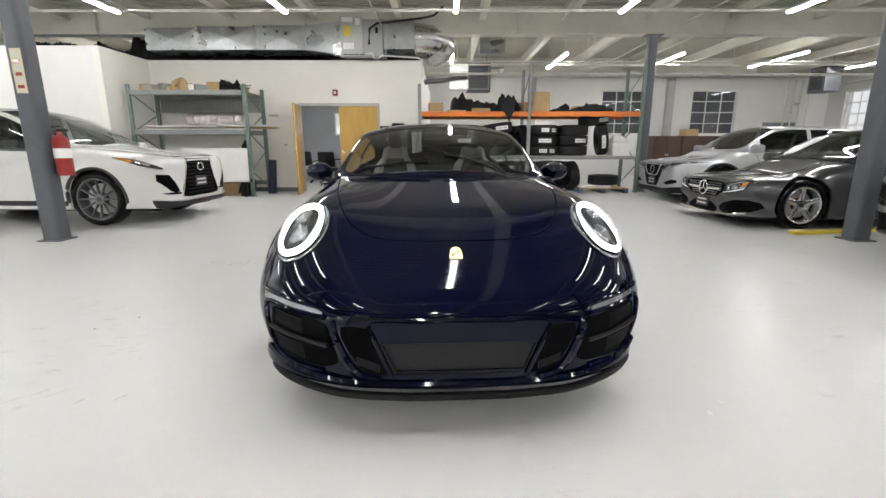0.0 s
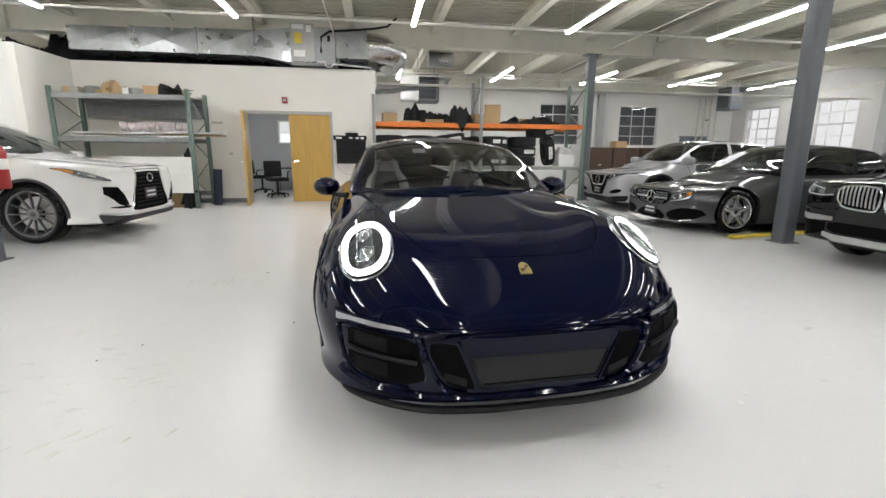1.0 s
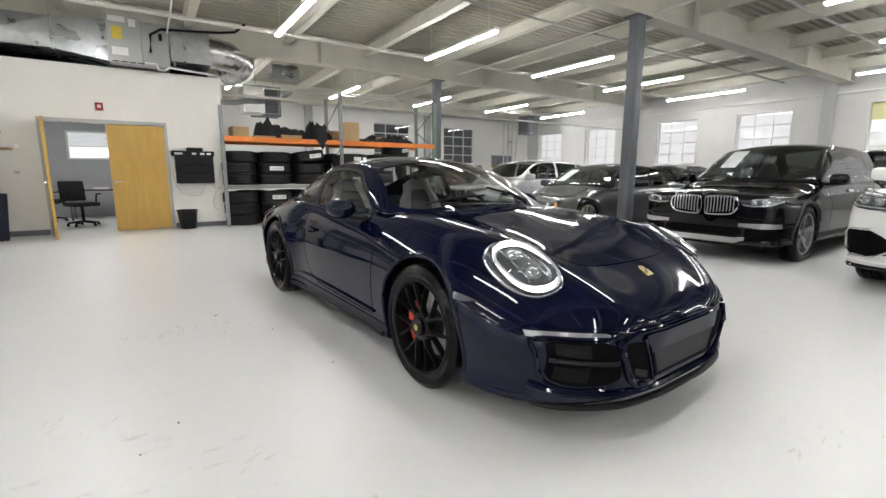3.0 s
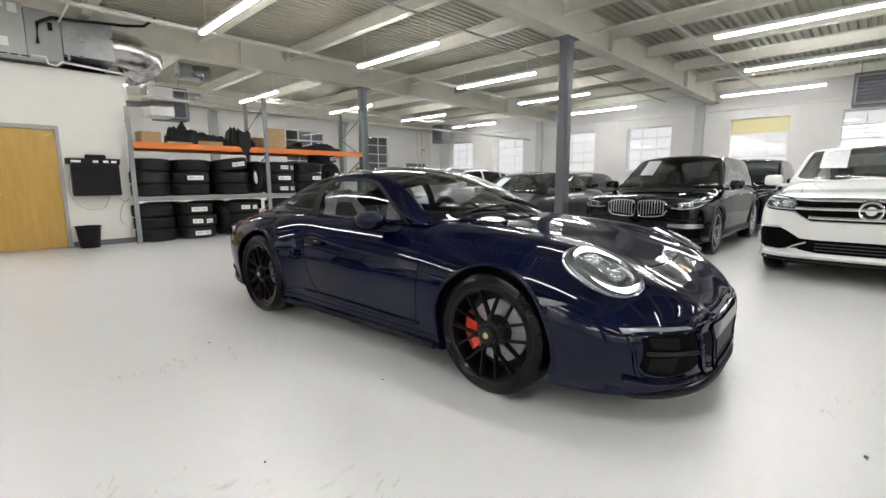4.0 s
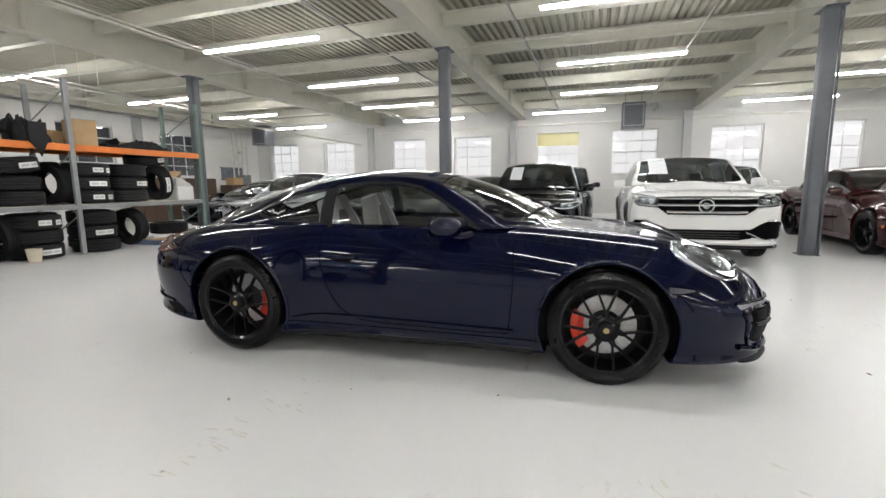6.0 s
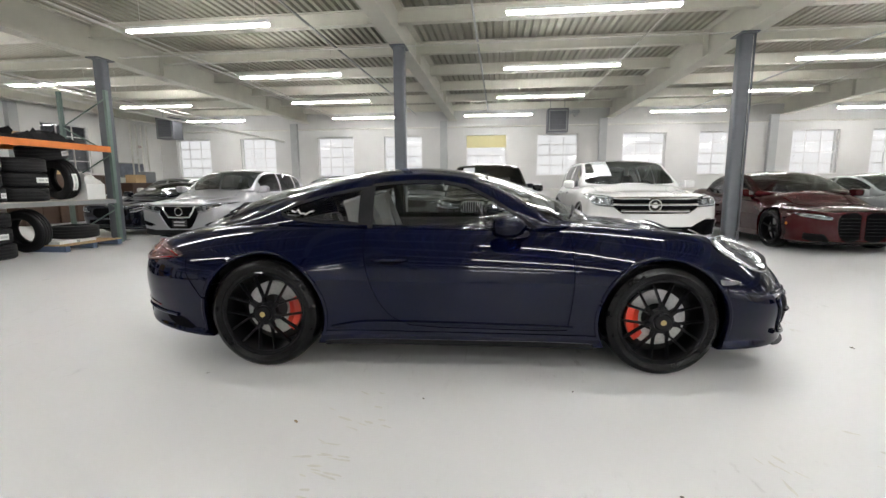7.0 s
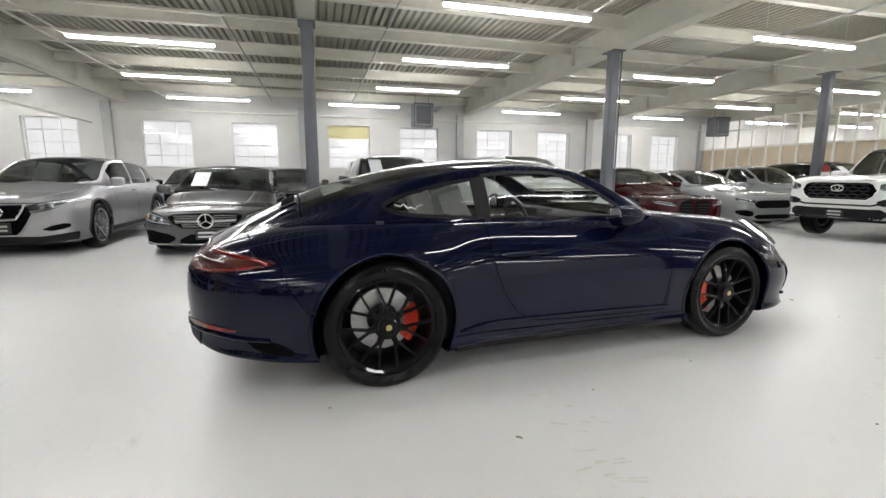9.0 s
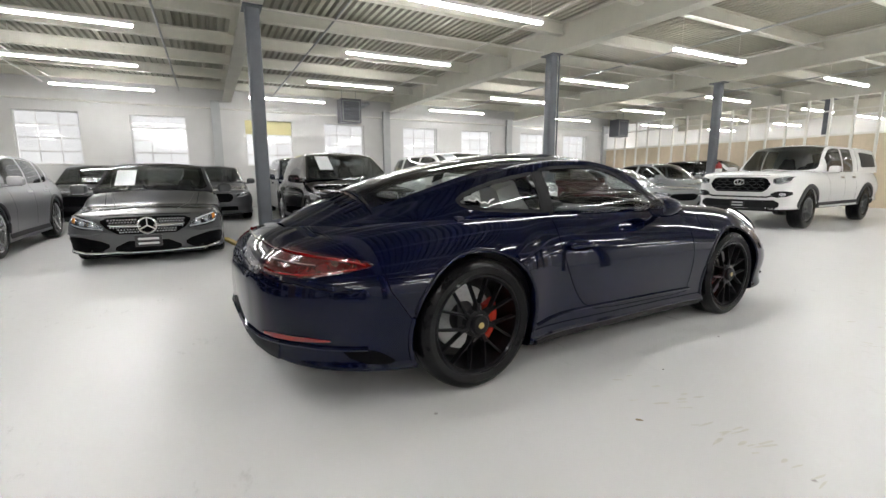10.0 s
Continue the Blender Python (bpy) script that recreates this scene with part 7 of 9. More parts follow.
# black cabinet of drawers hung on the wall
dev = thing("wall_unit", "black wall unit with flat fronts and small boxes on top", "wall unit", at=pose(-0.90, OFF_Y, 0.93))
bm = bmesh.new()
box(bm, -0.36, 0.34, -0.20, 0, 0, 0.55, bevel=0.01)
part("body", bm, M_BLACK, dev)
for k in range(3):
    bm = bmesh.new()
    box(bm, -0.35, 0.33, -0.215, -0.20, 0.015 + 0.18 * k, 0.18 + 0.18 * k, bevel=0.006)
    part("drawer", bm, M_BLACK, dev)
bm = bmesh.new()
box(bm, -0.42, 0.36, -0.22, 0, 0.555, 0.66, bevel=0.01)
part("top_box", bm, M_BLACK, dev)
for x0, x1 in ((-0.36, -0.22), (-0.05, 0.03), (0.10, 0.18), (0.22, 0.30)):
    part("label", boxes((x0, x1, -0.224, -0.221, 0.585, 0.625)), M_STICKER, dev, "pale label")
bm = bmesh.new()
box(bm, -0.14, 0.16, -0.17, -0.05, 0.66, 0.73, bevel=0.015)
part("tray", bm, M_BLACK, dev)
soc = thing("power_socket", "white double socket beside the black wall unit", "socket", at=pose(-1.29, OFF_Y, 1.45))
part("plate", boxes((-0.05, 0.05, -0.03, 0, -0.11, 0.11)), M_WHITE_PLASTIC, soc)
for pts in ([(-1.26, 11.63, 1.36), (-1.30, 11.62, 1.0), (-1.15, 11.60, 0.72), (-0.85, 11.61, 0.68), (-0.72, 11.62, 0.92)],
            [(-0.62, 11.63, 0.94), (-0.50, 11.62, 0.80), (-0.42, 11.62, 0.86), (-0.55, 11.62, 0.72), (-0.60, 11.62, 0.45), (-0.50, 11.63, 0.35)]):
    cb = thing("cable", "thin pale cable hanging on the office wall", "cable")
    bm = bmesh.new()
    g = [Vector(p) for p in pts]
    dense = []
    for i in range(len(g) - 1):
        p0, p1, p2, p3 = g[max(i - 1, 0)], g[i], g[i + 1], g[min(i + 2, len(g) - 1)]
        for k in range(6):
            t = k / 6
            dense.append(0.5 * (2 * p1 + (p2 - p0) * t + (2 * p0 - 5 * p1 + 4 * p2 - p3) * t * t + (3 * p1 - p0 - 3 * p2 + p3) * t ** 3))
    sweep(bm, dense + [g[-1]], 0.006, 6)
    part("cord", bm, M_TAPE, cb, smooth=True)

binn = thing("waste_bin", "black plastic waste bin on the floor by the wall", "waste bin", at=pose(-1.13, 11.42, 0))
bm = bmesh.new()
lathe(bm, [(0.001, 0.01), (0.14, 0.01), (0.145, 0.0), (0.185, 0.37), (0.20, 0.375), (0.20, 0.39), (0.178, 0.385), (0.138, 0.02), (0.001, 0.02)], 24, "z")
part("bucket", bm, M_BLACK, binn, smooth=True)

# office seen through the door
ow = thing("office_window", "bright office window with white blinds half raised", "window", at=pose(-2.75, 15.6, 1.48), kind="structure")
M_BLIND = mat("blind_white", (0.75, 0.76, 0.78), 0.6)
part("window_frame", boxes((-0.65, -0.60, -0.03, 0.1, 0, 0.72), (0.60, 0.65, -0.03, 0.1, 0, 0.72), (-0.60, 0.60, -0.03, 0.1, 0, 0.05), (-0.60, 0.60, -0.03, 0.1, 0.67, 0.72), (-0.60, 0.60, 0.02, 0.06, 0.32, 0.36)), M_WALL, ow)
for k in range(9):
    part("slat", boxes((-0.59, 0.59, -0.01, 0.012, 0.38 + 0.032 * k, 0.40 + 0.032 * k)), M_BLIND, ow)
part("pane", boxes((-0.60, 0.60, 0.065, 0.07, 0.05, 0.67)), M_GLASS_WIN, ow).visible_shadow = False
glowpanel = thing("daylight_backdrop", "bright white daylight outside the office window", "backdrop", at=pose(-2.75, 15.95, 1.8), kind="structure")
part("sheet", boxes((-1.1, 1.1, 0, 0.02, -0.8, 0.8)), glow("daylight", (0.95, 0.98, 1.0), 1.0), glowpanel)
ol = thing("office_light", "lit white ceiling panel light in the office", "ceiling light", at=pose(-3.0, 13.6, 2.6))
part("diffuser", boxes((-0.3, 0.3, -0.6, 0.6, 0, 0.015)), glow("panel_light", (1, 0.98, 0.95), 13.0), ol)


def office_chair(at):
    c = thing("office_chair", "black padded office chair on castors", "chair", "office chairs", at)
    bm = bmesh.new()
    box(bm, -0.25, 0.25, -0.25, 0.25, 0.43, 0.52, bevel=0.035)
    part("seat", bm, M_BLACK_SOFT, c, smooth=True)
    bm = bmesh.new()
    box(bm, -0.24, 0.24, 0.22, 0.30, 0.56, 1.0, pose(0, 0, 0, -6, 0, 0), bevel=0.04)
    part("backrest", bm, M_BLACK_SOFT, c, smooth=True)
    bm = bmesh.new()
    sweep(bm, [(0, 0, 0.10), (0, 0, 0.43)], 0.03, 10)
    part("post", bm, M_BLACK, c)
    for k in range(5):
        t = 2 * math.pi * k / 5
        bm = bmesh.new()
        sweep(bm, [(0, 0, 0.11), (0.28 * math.cos(t), 0.28 * math.sin(t), 0.07)], [0.028, 0.018], 6)
        foot = part("leg", bm, M_BLACK, c)
        bm = bmesh.new()
        lathe(bm, [(0.001, -0.015), (0.03, -0.015), (0.03, 0.015), (0.001, 0.015)], 12, "x", (0.28 * math.cos(t), 0.28 * math.sin(t), 0.03))
        part("castor", bm, M_BLACK, foot)
    for s in (-1, 1):
        bm = bmesh.new()
        sweep(bm, [(s * 0.25, 0.05, 0.47), (s * 0.30, 0.05, 0.50), (s * 0.30, 0.0, 0.68), (s * 0.30, -0.15, 0.69)], 0.018, 6)
        part("armrest", bm, M_BLACK, c)
    return c


oc = office_chair(pose(-3.0, 13.1, 0, 0, 0, 30))
copy_thing(oc, pose(-2.1, 14.4, 0, 0, 0, 190))
copy_thing(oc, pose(-3.75, 14.6, 0, 0, 0, 80))
desk = thing("office_desk", "dark office desk with grey legs", "desk", at=pose(-2.6, 14.9, 0))
bm = bmesh.new()
box(bm, -0.8, 0.8, -0.35, 0.35, 0.71, 0.745, bevel=0.004)
part("tabletop", bm, mat("desk_top", (0.07, 0.06, 0.055), 0.4, var=0.1), desk)
for x in (-0.75, 0.75):
    for y in (-0.3, 0.3):
        part("leg", boxes((x - 0.025, x + 0.025, y - 0.025, y + 0.025, 0, 0.71)), M_GREY_RACK, desk)
pap = thing("paper_stack", "small stack of papers on the desk", "papers", at=pose(-2.75, 14.85, 0.745))
part("sheets", boxes((-0.15, 0.15, -0.1, 0.1, 0, 0.04)), M_STICKER, pap)


# ---- racks ----
def post_mesh(h, w=0.075, d=0.06):
    """Perforated channel post."""
    bm = boxes((-w / 2, w / 2, -d / 2, -d / 2 + 0.004, 0.006, h), (-w / 2, -w / 2 + 0.004, -d / 2 + 0.004, d / 2, 0.006, h), (w / 2 - 0.004, w / 2, -d / 2 + 0.004, d / 2, 0.006, h))
    z = 0.1
    while z < h - 0.05:
        for x in (-0.02, 0.02):
            box(bm, x - 0.006, x + 0.006, -d / 2 - 0.0015, -d / 2 - 0.0005, z, z + 0.025)
        z += 0.1
    box(bm, -w / 2 - 0.02, w / 2 + 0.02, -d / 2 - 0.02, d / 2 + 0.02, 0, 0.006)
    return bm


def upright(rack, x, y0, y1, h0, h1, m, braces=5):
    for y, h in ((y0, h0), (y1, h1)):
        o = part("post", post_mesh(h), m, rack)
        o.location = (x, y, 0)
    top = min(h0, h1)
    for k in range(braces):
        bm = bmesh.new()
        z0, z1 = 0.15 + (top - 0.3) * k / braces, 0.15 + (top - 0.3) * (k + 1) / braces
        a, b = (y0, y1) if k % 2 else (y1, y0)
        sweep(bm, [(x, a, z0), (x, b, z1)], 0.013, 6)
        part("brace", bm, m, rack)


def beam(rack, x0, x1, y, z, m, h=0.10, name="beam"):
    bm = bmesh.new()
    box(bm, x0, x1, y - 0.022, y + 0.022, z - h, z, bevel=0.004)
    return part(name, bm, m, rack)


def deck_board(rack, x0, x1, y0, y1, z, m=None):
    bm = bmesh.new()
    box(bm, x0, x1, y0, y1, z, z + 0.018, bevel=0.002)
    return part("shelf", bm, m or M_BOARD, rack)


RY0, RY1 = 11.42, 12.46
orack = thing("pallet_rack", "pallet rack with orange beams and grey posts full of tyres", "rack")
upright(orack, -0.36, RY0, RY1, 2.55, 2.55, M_GREY_RACK)
upright(orack, 2.27, RY0, RY1, 3.02, 3.02, M_GREY_RACK)
upright(orack, 4.96, RY0, RY1, 3.02, 3.02, M_GREEN)
for a, b in ((-0.32, 2.23), (2.31, 4.92)):
    for y in (RY0 - 0.01, RY1 + 0.01):
        beam(orack, a, b, y, 1.925, M_ORANGE, 0.115)
        beam(orack, a, b, y, 0.875, M_GREY_RACK, 0.075)
    deck_board(orack, a, b, RY0 + 0.02, RY1 - 0.02, 1.905)
    deck_board(orack, a, b, RY0 + 0.02, RY1 - 0.02, 0.87)


def stored_tyre(r=0.37, w=0.245):
    t = thing("tyre", "black tyre stored on the pallet rack", "tyre", "stored tyres")
    bm = bmesh.new()
    sw = w / 2
    lathe(bm, [(0.215, -sw * 0.8), (0.235, -sw * 0.95), (0.285, -sw), (r - 0.02, -sw * 0.9), (r - 0.003, -sw * 0.75), (r, -sw * 0.5), (r - 0.008, -sw * 0.47), (r - 0.008, -sw * 0.4), (r, -sw * 0.37),
               (r, -sw * 0.06), (r - 0.008, -sw * 0.04), (r - 0.008, sw * 0.04), (r, sw * 0.06), (r, sw * 0.37), (r - 0.008, sw * 0.4), (r - 0.008, sw * 0.47), (r, sw * 0.5), (r - 0.003, sw * 0.75), (r - 0.02, sw * 0.9), (0.285, sw), (0.235, sw * 0.95), (0.215, sw * 0.8),
               (0.23, sw * 0.6), (0.295, sw * 0.4), (0.295, -sw * 0.4), (0.23, -sw * 0.6)], 40, "z", (0, 0, sw), True)
    part("carcass", bm, M_RUBBER_RACK, t, smooth=True, angle=30)
    return t


def tyre_label(t, a0, a1, z0=0.08, z1=0.15, r=0.37):
    bm = bmesh.new()
    n = 6
    vs = []
    for k in range(n + 1):
        a = a0 + (a1 - a0) * k / n
        c, s = math.cos(a), math.sin(a)
        vs.append([bm.verts.new((rr * c, rr * s, z)) for rr, z in ((r + 0.001, z0), (r + 0.003, z0), (r + 0.003, z1), (r + 0.001, z1))])
    for p, q in zip(vs, vs[1:]):
        for k in range(4):
            bm.faces.new((p[k], p[(k + 1) % 4], q[(k + 1) % 4], q[k]))
    bm.faces.new(vs[0])
    bm.faces.new(list(reversed(vs[-1])))
    lab = part("paper_label", bm, M_STICKER, t, "white printed paper label")
    for k in range(2):
        bm = bmesh.new()
        q0, q1 = a0 + (a1 - a0) * (0.1 + 0.45 * k), a0 + (a1 - a0) * (0.45 + 0.45 * k)
        zz = (z0 + z1) / 2
        w = [[bm.verts.new(((r + 0.0045) * math.cos(a), (r + 0.0045) * math.sin(a), z)) for z in (zz - 0.018, zz + 0.018)] for a in np.linspace(q0, q1, 4)]
        for p, q in zip(w, w[1:]):
            bm.faces.new((p[0], q[0], q[1], p[1]))
        part("bar", bm, mat_bar, lab)


mat_bar = mat("label_bar", (0.58, 0.58, 0.58), 0.6)
ty_plain = stored_tyre()
ty_label = stored_tyre()
tyre_label(ty_label, -1.85, -1.00, 0.070, 0.160)
ty_wide = stored_tyre()
tyre_label(ty_wide, -2.05, -1.55, 0.075, 0.160)
tyre_label(ty_wide, -1.35, -0.95, 0.070, 0.155)
rng = random.Random(4)
YT = 11.80
plan = [  # x, base z, kinds from the bottom
    (-0.02, 0.888, "ppp"), (0.74, 0.888, "plp"), (1.55, 0.888, "pp"), (2.68, 0.888, "wlw"), (3.42, 0.888, "plp"),
    (-0.02, 0.0, "ppp"), (0.73, 0.0, "lwl"), (1.72, 0.0, "lpw"), (2.66, 0.0, "plp"),
]
used = set()
for x, z, kinds in plan:
    for k, c in enumerate(kinds):
        src = {"p": ty_plain, "l": ty_label, "w": ty_wide}[c]
        m = pose(x + rng.uniform(-0.03, 0.03), YT + rng.uniform(-0.04, 0.04) - (0.12 if z == 0 else 0), z + 0.246 * k, 0, 0, rng.uniform(-14, 14))
        if c not in used:
            used.add(c)
            src.matrix_basis = m
        else:
            copy_thing(src, m)
copy_thing(ty_label, pose(1.57, YT, 1.43, 0, -8, 5))
copy_thing(ty_plain, pose(2.08, YT + 0.12, 0.888 + 0.37, 0, 86, 12))
copy_thing(ty_plain, pose(1.18, YT + 0.05, 0.37, 0, 84, 8))
copy_thing(ty_plain, pose(3.32, YT - 0.02, 0.37, 0, 84, 8))
copy_thing(ty_label, pose(4.03, YT, 0.888 + 0.37, 0, 84, -6))
copy_thing(ty_plain, pose(4.25, YT - 0.1, 0.17, 0, 0, 40))
copy_thing(ty_label, pose(3.98, YT + 0.1, 1.63, 0, -8, 20))
# a second file of tyres fills the depth of the rack
for x, z, n in ((0.35, 0.888, 3), (1.15, 0.888, 3), (3.05, 0.888, 3), (1.98, 0.888, 3), (0.36, 0.0, 3), (1.25, 0.0, 3), (2.1, 0.0, 3), (3.1, 0.0, 3)):
    for k in range(n):
        copy_thing(ty_plain, pose(x + rng.uniform(-0.03, 0.03), 12.46 + rng.uniform(0, 0.03), z + 0.246 * k, 0, 0, rng.uniform(0, 90)))


def carton(x, y, z, w, d, h, rz=0, m=None, name="cardboard_box", label="brown cardboard box on the rack"):
    c = thing(name, label, "box", at=pose(x, y, z, 0, 0, rz))
    bm = bmesh.new()
    box(bm, -w / 2, w / 2, -d / 2, d / 2, 0, h, bevel=0.006)
    part("carton", bm, m or M_CARD, c)
    bm = bmesh.new()
    box(bm, -w / 2 - 0.001, w / 2 + 0.001, -0.025, 0.025, h - 0.002, h + 0.0015)
    part("tape", bm, M_TAPE, c)
    return c


def heap(name, label, cat, at, size, m, seed, sharp=1.0, flaps=5):
    """A heap of folded covers: a creased sheet with ridges and a few stiff corners that stick out."""
    h = thing(name, label, cat, at=at)
    r = random.Random(seed)
    bm = bmesh.new()
    nx, ny = int(size[0] / 0.028), int(size[1] / 0.035)
    rows = []
    for i in range(nx + 1):
        row = []
        for j in range(ny + 1):
            u, v = i / nx, j / ny
            x, y = (u - 0.5) * size[0], (v - 0.5) * size[1]
            q = Vector((x * 4.2 + seed, y * 4.2, seed * 0.7))
            ridge = 1 - abs(noise.noise(q)) * 2.2
            fine = 1 - abs(noise.noise(q * 2.7 + Vector((9, 3, 1)))) * 2
            edge = min(1.0, 7 * min(u, 1 - u, v, 1 - v))
            big = 0.55 + 0.6 * noise.noise(Vector((x * 1.6 + seed * 3, 0, 0)))
            z = size[2] * edge ** 0.5 * max(0.10, big * (0.55 + 0.5 * ridge * sharp) + 0.16 * fine)
            row.append(bm.verts.new((x + 0.05 * noise.noise(q * 1.9), y + 0.05 * noise.noise(q * 1.7 + Vector((5, 0, 0))), z if edge > 0 else 0.0)))
        rows.append(row)
    for p, q in zip(rows, rows[1:]):
        for k in range(ny):
            bm.faces.new((p[k], q[k], q[k + 1], p[k + 1]))
    rim = [c[0] for c in rows] + rows[-1][1:] + [c[-1] for c in reversed(rows[:-1])] + list(reversed(rows[0][1:-1]))
    bm.faces.new(list(reversed(rim)))
    part("folds", bm, m, h, smooth=True, angle=32)
    for k in range(flaps):
        x = (-0.42 + 0.84 * (k + r.uniform(0.2, 0.8)) / flaps) * size[0]
        w, l = r.uniform(0.10, 0.18), r.uniform(0.45, 0.75) * size[2] + 0.04
        bm = bmesh.new()
        lean, bend = r.uniform(-0.7, 0.7), r.uniform(-0.12, 0.12)
        f = [bm.verts.new(c) for c in ((-w, -0.01, 0), (w, 0.0, 0), (w * 0.75 + lean * l * 0.5, bend, l * 0.6), (lean * l, bend * 1.6, l), (-w * 0.6 + lean * l * 0.4, bend * 0.6, l * 0.55))]
        g = [bm.verts.new(c.co + Vector((0.004, 0.014, -0.004))) for c in f]
        bm.faces.new(f)
        bm.faces.new(list(reversed(g)))
        for i in range(5):
            bm.faces.new((f[i], g[i], g[(i + 1) % 5], f[(i + 1) % 5]))
        bmesh.ops.recalc_face_normals(bm, faces=bm.faces)
        o = part("flap", bm, m, h)
        o.location = (x, r.uniform(-0.3, 0.1) * size[1], size[2] * 0.15)
    return h


Z2 = 1.923
heap("fabric_heap", "heap of black car floor covers and trim on the rack", "fabric heap", pose(0.70, 11.95, Z2), (0.62, 0.56, 0.66), M_BLACK_SOFT, 3, 0.45, 1)
heap("fabric_heap", "rounded heap of folded black covers on the rack", "fabric heap", pose(1.20, 11.97, Z2), (0.80, 0.58, 0.52), M_BLACK_SOFT, 2, 0.4, 0)
heap("fabric_heap", "crumpled black trim cover hanging over the rack edge", "fabric heap", pose(1.80, 11.75, Z2), (0.50, 0.5, 0.46), M_BLACK_SOFT, 5, 1.5, 4)
heap("fabric_heap", "low pile of black trim pieces on the rack", "fabric heap", pose(3.60, 11.80, Z2), (1.5, 0.55, 0.25), M_BLACK_SOFT, 8, 0.7, 3)
flap = thing("trim_flap", "black triangular cloth corner hanging over the orange beam", "cloth", at=pose(1.78, RY0 - 0.05, Z2))
bm = bmesh.new()
box(bm, -0.14, 0.12, 0, 0.015, -0.02, 0.32)
v = [bm.verts.new(p) for p in ((-0.13, -0.01, 0.0), (0.11, -0.01, 0.0), (0.0, -0.015, -0.24), (-0.13, 0.0, 0.0), (0.11, 0.0, 0.0), (0.0, -0.005, -0.24))]
for f in ((0, 2, 1), (3, 4, 5), (0, 3, 5, 2), (1, 2, 5, 4), (0, 1, 4, 3)):
    bm.faces.new([v[i] for i in f])
part("cloth", bm, M_BLACK_SOFT, flap)
carton(0.02, 11.72, Z2, 0.34, 0.34, 0.22, 6)
carton(0.52, 11.58, Z2, 0.46, 0.16, 0.045, 4, label="flat cardboard sleeve on the rack shelf")
carton(1.12, 11.57, Z2, 0.44, 0.16, 0.085, -3, label="shallow brown cardboard box on the rack shelf")
carton(2.60, 11.66, Z2, 0.40, 0.36, 0.46, -14)
carton(2.30, 12.05, Z2, 0.36, 0.4, 0.26, 20)
carton(3.75, 12.2, Z2, 0.5, 0.3, 0.18, 3)
carton(1.30, 12.2, Z2, 0.6, 0.3, 0.07, 3)
heap("plastic_bag", "crumpled white plastic bag on the rack shelf", "bag", pose(4.55, 11.66, 1.19), (0.42, 0.4, 0.26), mat("white_bag", (0.62, 0.61, 0.58), 0.35, var=0.1, bump=0.2), 11, 1.0, 0)
carton(4.55, 11.66, 0.888, 0.42, 0.4, 0.30, 2, M_WHITE_PLASTIC, "white_box", "plain white carton on the rack shelf")
bk = thing("bucket", "small cream bucket on the floor under the rack", "bucket", at=pose(1.42, 11.25, 0))
bm = bmesh.new()
lathe(bm, [(0.001, 0.003), (0.085, 0.003), (0.105, 0.2), (0.11, 0.2), (0.11, 0.212), (0.098, 0.212), (0.08, 0.01), (0.001, 0.01)], 20, "z")
part("pail", bm, mat("cream_plastic", (0.55, 0.50, 0.38), 0.5, var=0.1), bk, smooth=True)
pal = thing("pallet", "low wooden pallet with white sacks under the rack", "pallet", at=pose(4.1, 11.6, 0))
for k in range(5):
    bm = bmesh.new()
    box(bm, -0.6, 0.6, -0.45 + 0.2 * k, -0.33 + 0.2 * k, 0.10, 0.12, bevel=0.003)
    part("board", bm, M_CARD, pal)
for x in (-0.55, 0, 0.55):
    bm = bmesh.new()
    box(bm, x - 0.045, x + 0.045, -0.45, 0.47, 0, 0.10, bevel=0.004)
    part("runner", bm, mat("blue_wood", (0.10, 0.14, 0.22), 0.7, var=0.2), pal)
for x in (-0.35, 0.05):
    carton(4.1 + x, 11.5, 0.12, 0.36, 0.3, 0.05, 4, M_WHITE_PLASTIC, "white_sack", "flat white sack on the pallet")

grack = thing("shelf_rack", "green steel shelf rack with three levels against the office wall", "rack")
GY0, GY1 = 10.42, 11.4
upright(grack, -6.62, GY0, GY1, 2.42, 2.42, M_GREEN)
upright(grack, -4.10, GY0, GY1, 2.42, 2.42, M_GREEN)
for z in (2.30, 1.47):
    for y in (GY0 - 0.01, GY1 + 0.01):
        beam(grack, -6.57, -4.15, y, z, M_GREY_RACK, 0.10)
    deck_board(grack, -6.57, -4.15, GY0 + 0.02, GY1 - 0.02, z - 0.02)
beam(grack, -6.57, -4.15, GY1 + 0.01, 0.3, M_GREY_RACK)
part("rear_panel", boxes((-6.55, -4.17, GY1 + 0.035, GY1 + 0.05, 1.9, 2.2)), M_GREY_RACK, grack)
Z3 = 2.30
for x, w, h, d, m in ((-6.42, 0.22, 0.16, 0.3, M_CARD), (-6.15, 0.2, 0.14, 0.25, M_WHITE_PLASTIC), (-5.85, 0.34, 0.10, 0.4, M_CARD), (-5.5, 0.25, 0.17, 0.3, M_GREEN), (-5.2, 0.4, 0.12, 0.45, M_CARD), (-4.85, 0.34, 0.2, 0.4, M_CARD), (-4.45, 0.4, 0.1, 0.4, M_CARD)):
    carton(x, 10.85, Z3, w, d, h, rng.uniform(-15, 15), m, "storage_box", "small box of parts on the rack top")
heap("parts_pile", "pile of small dark car parts on the rack top", "parts", pose(-4.5, 10.7, Z3 + 0.02), (0.4, 0.3, 0.1), M_BLACK, 21, 7)
heap("parts_pile", "pile of small brass-brown parts on the rack top", "parts", pose(-5.55, 10.75, Z3 + 0.02), (0.5, 0.3, 0.12), M_CARD, 22, 7)
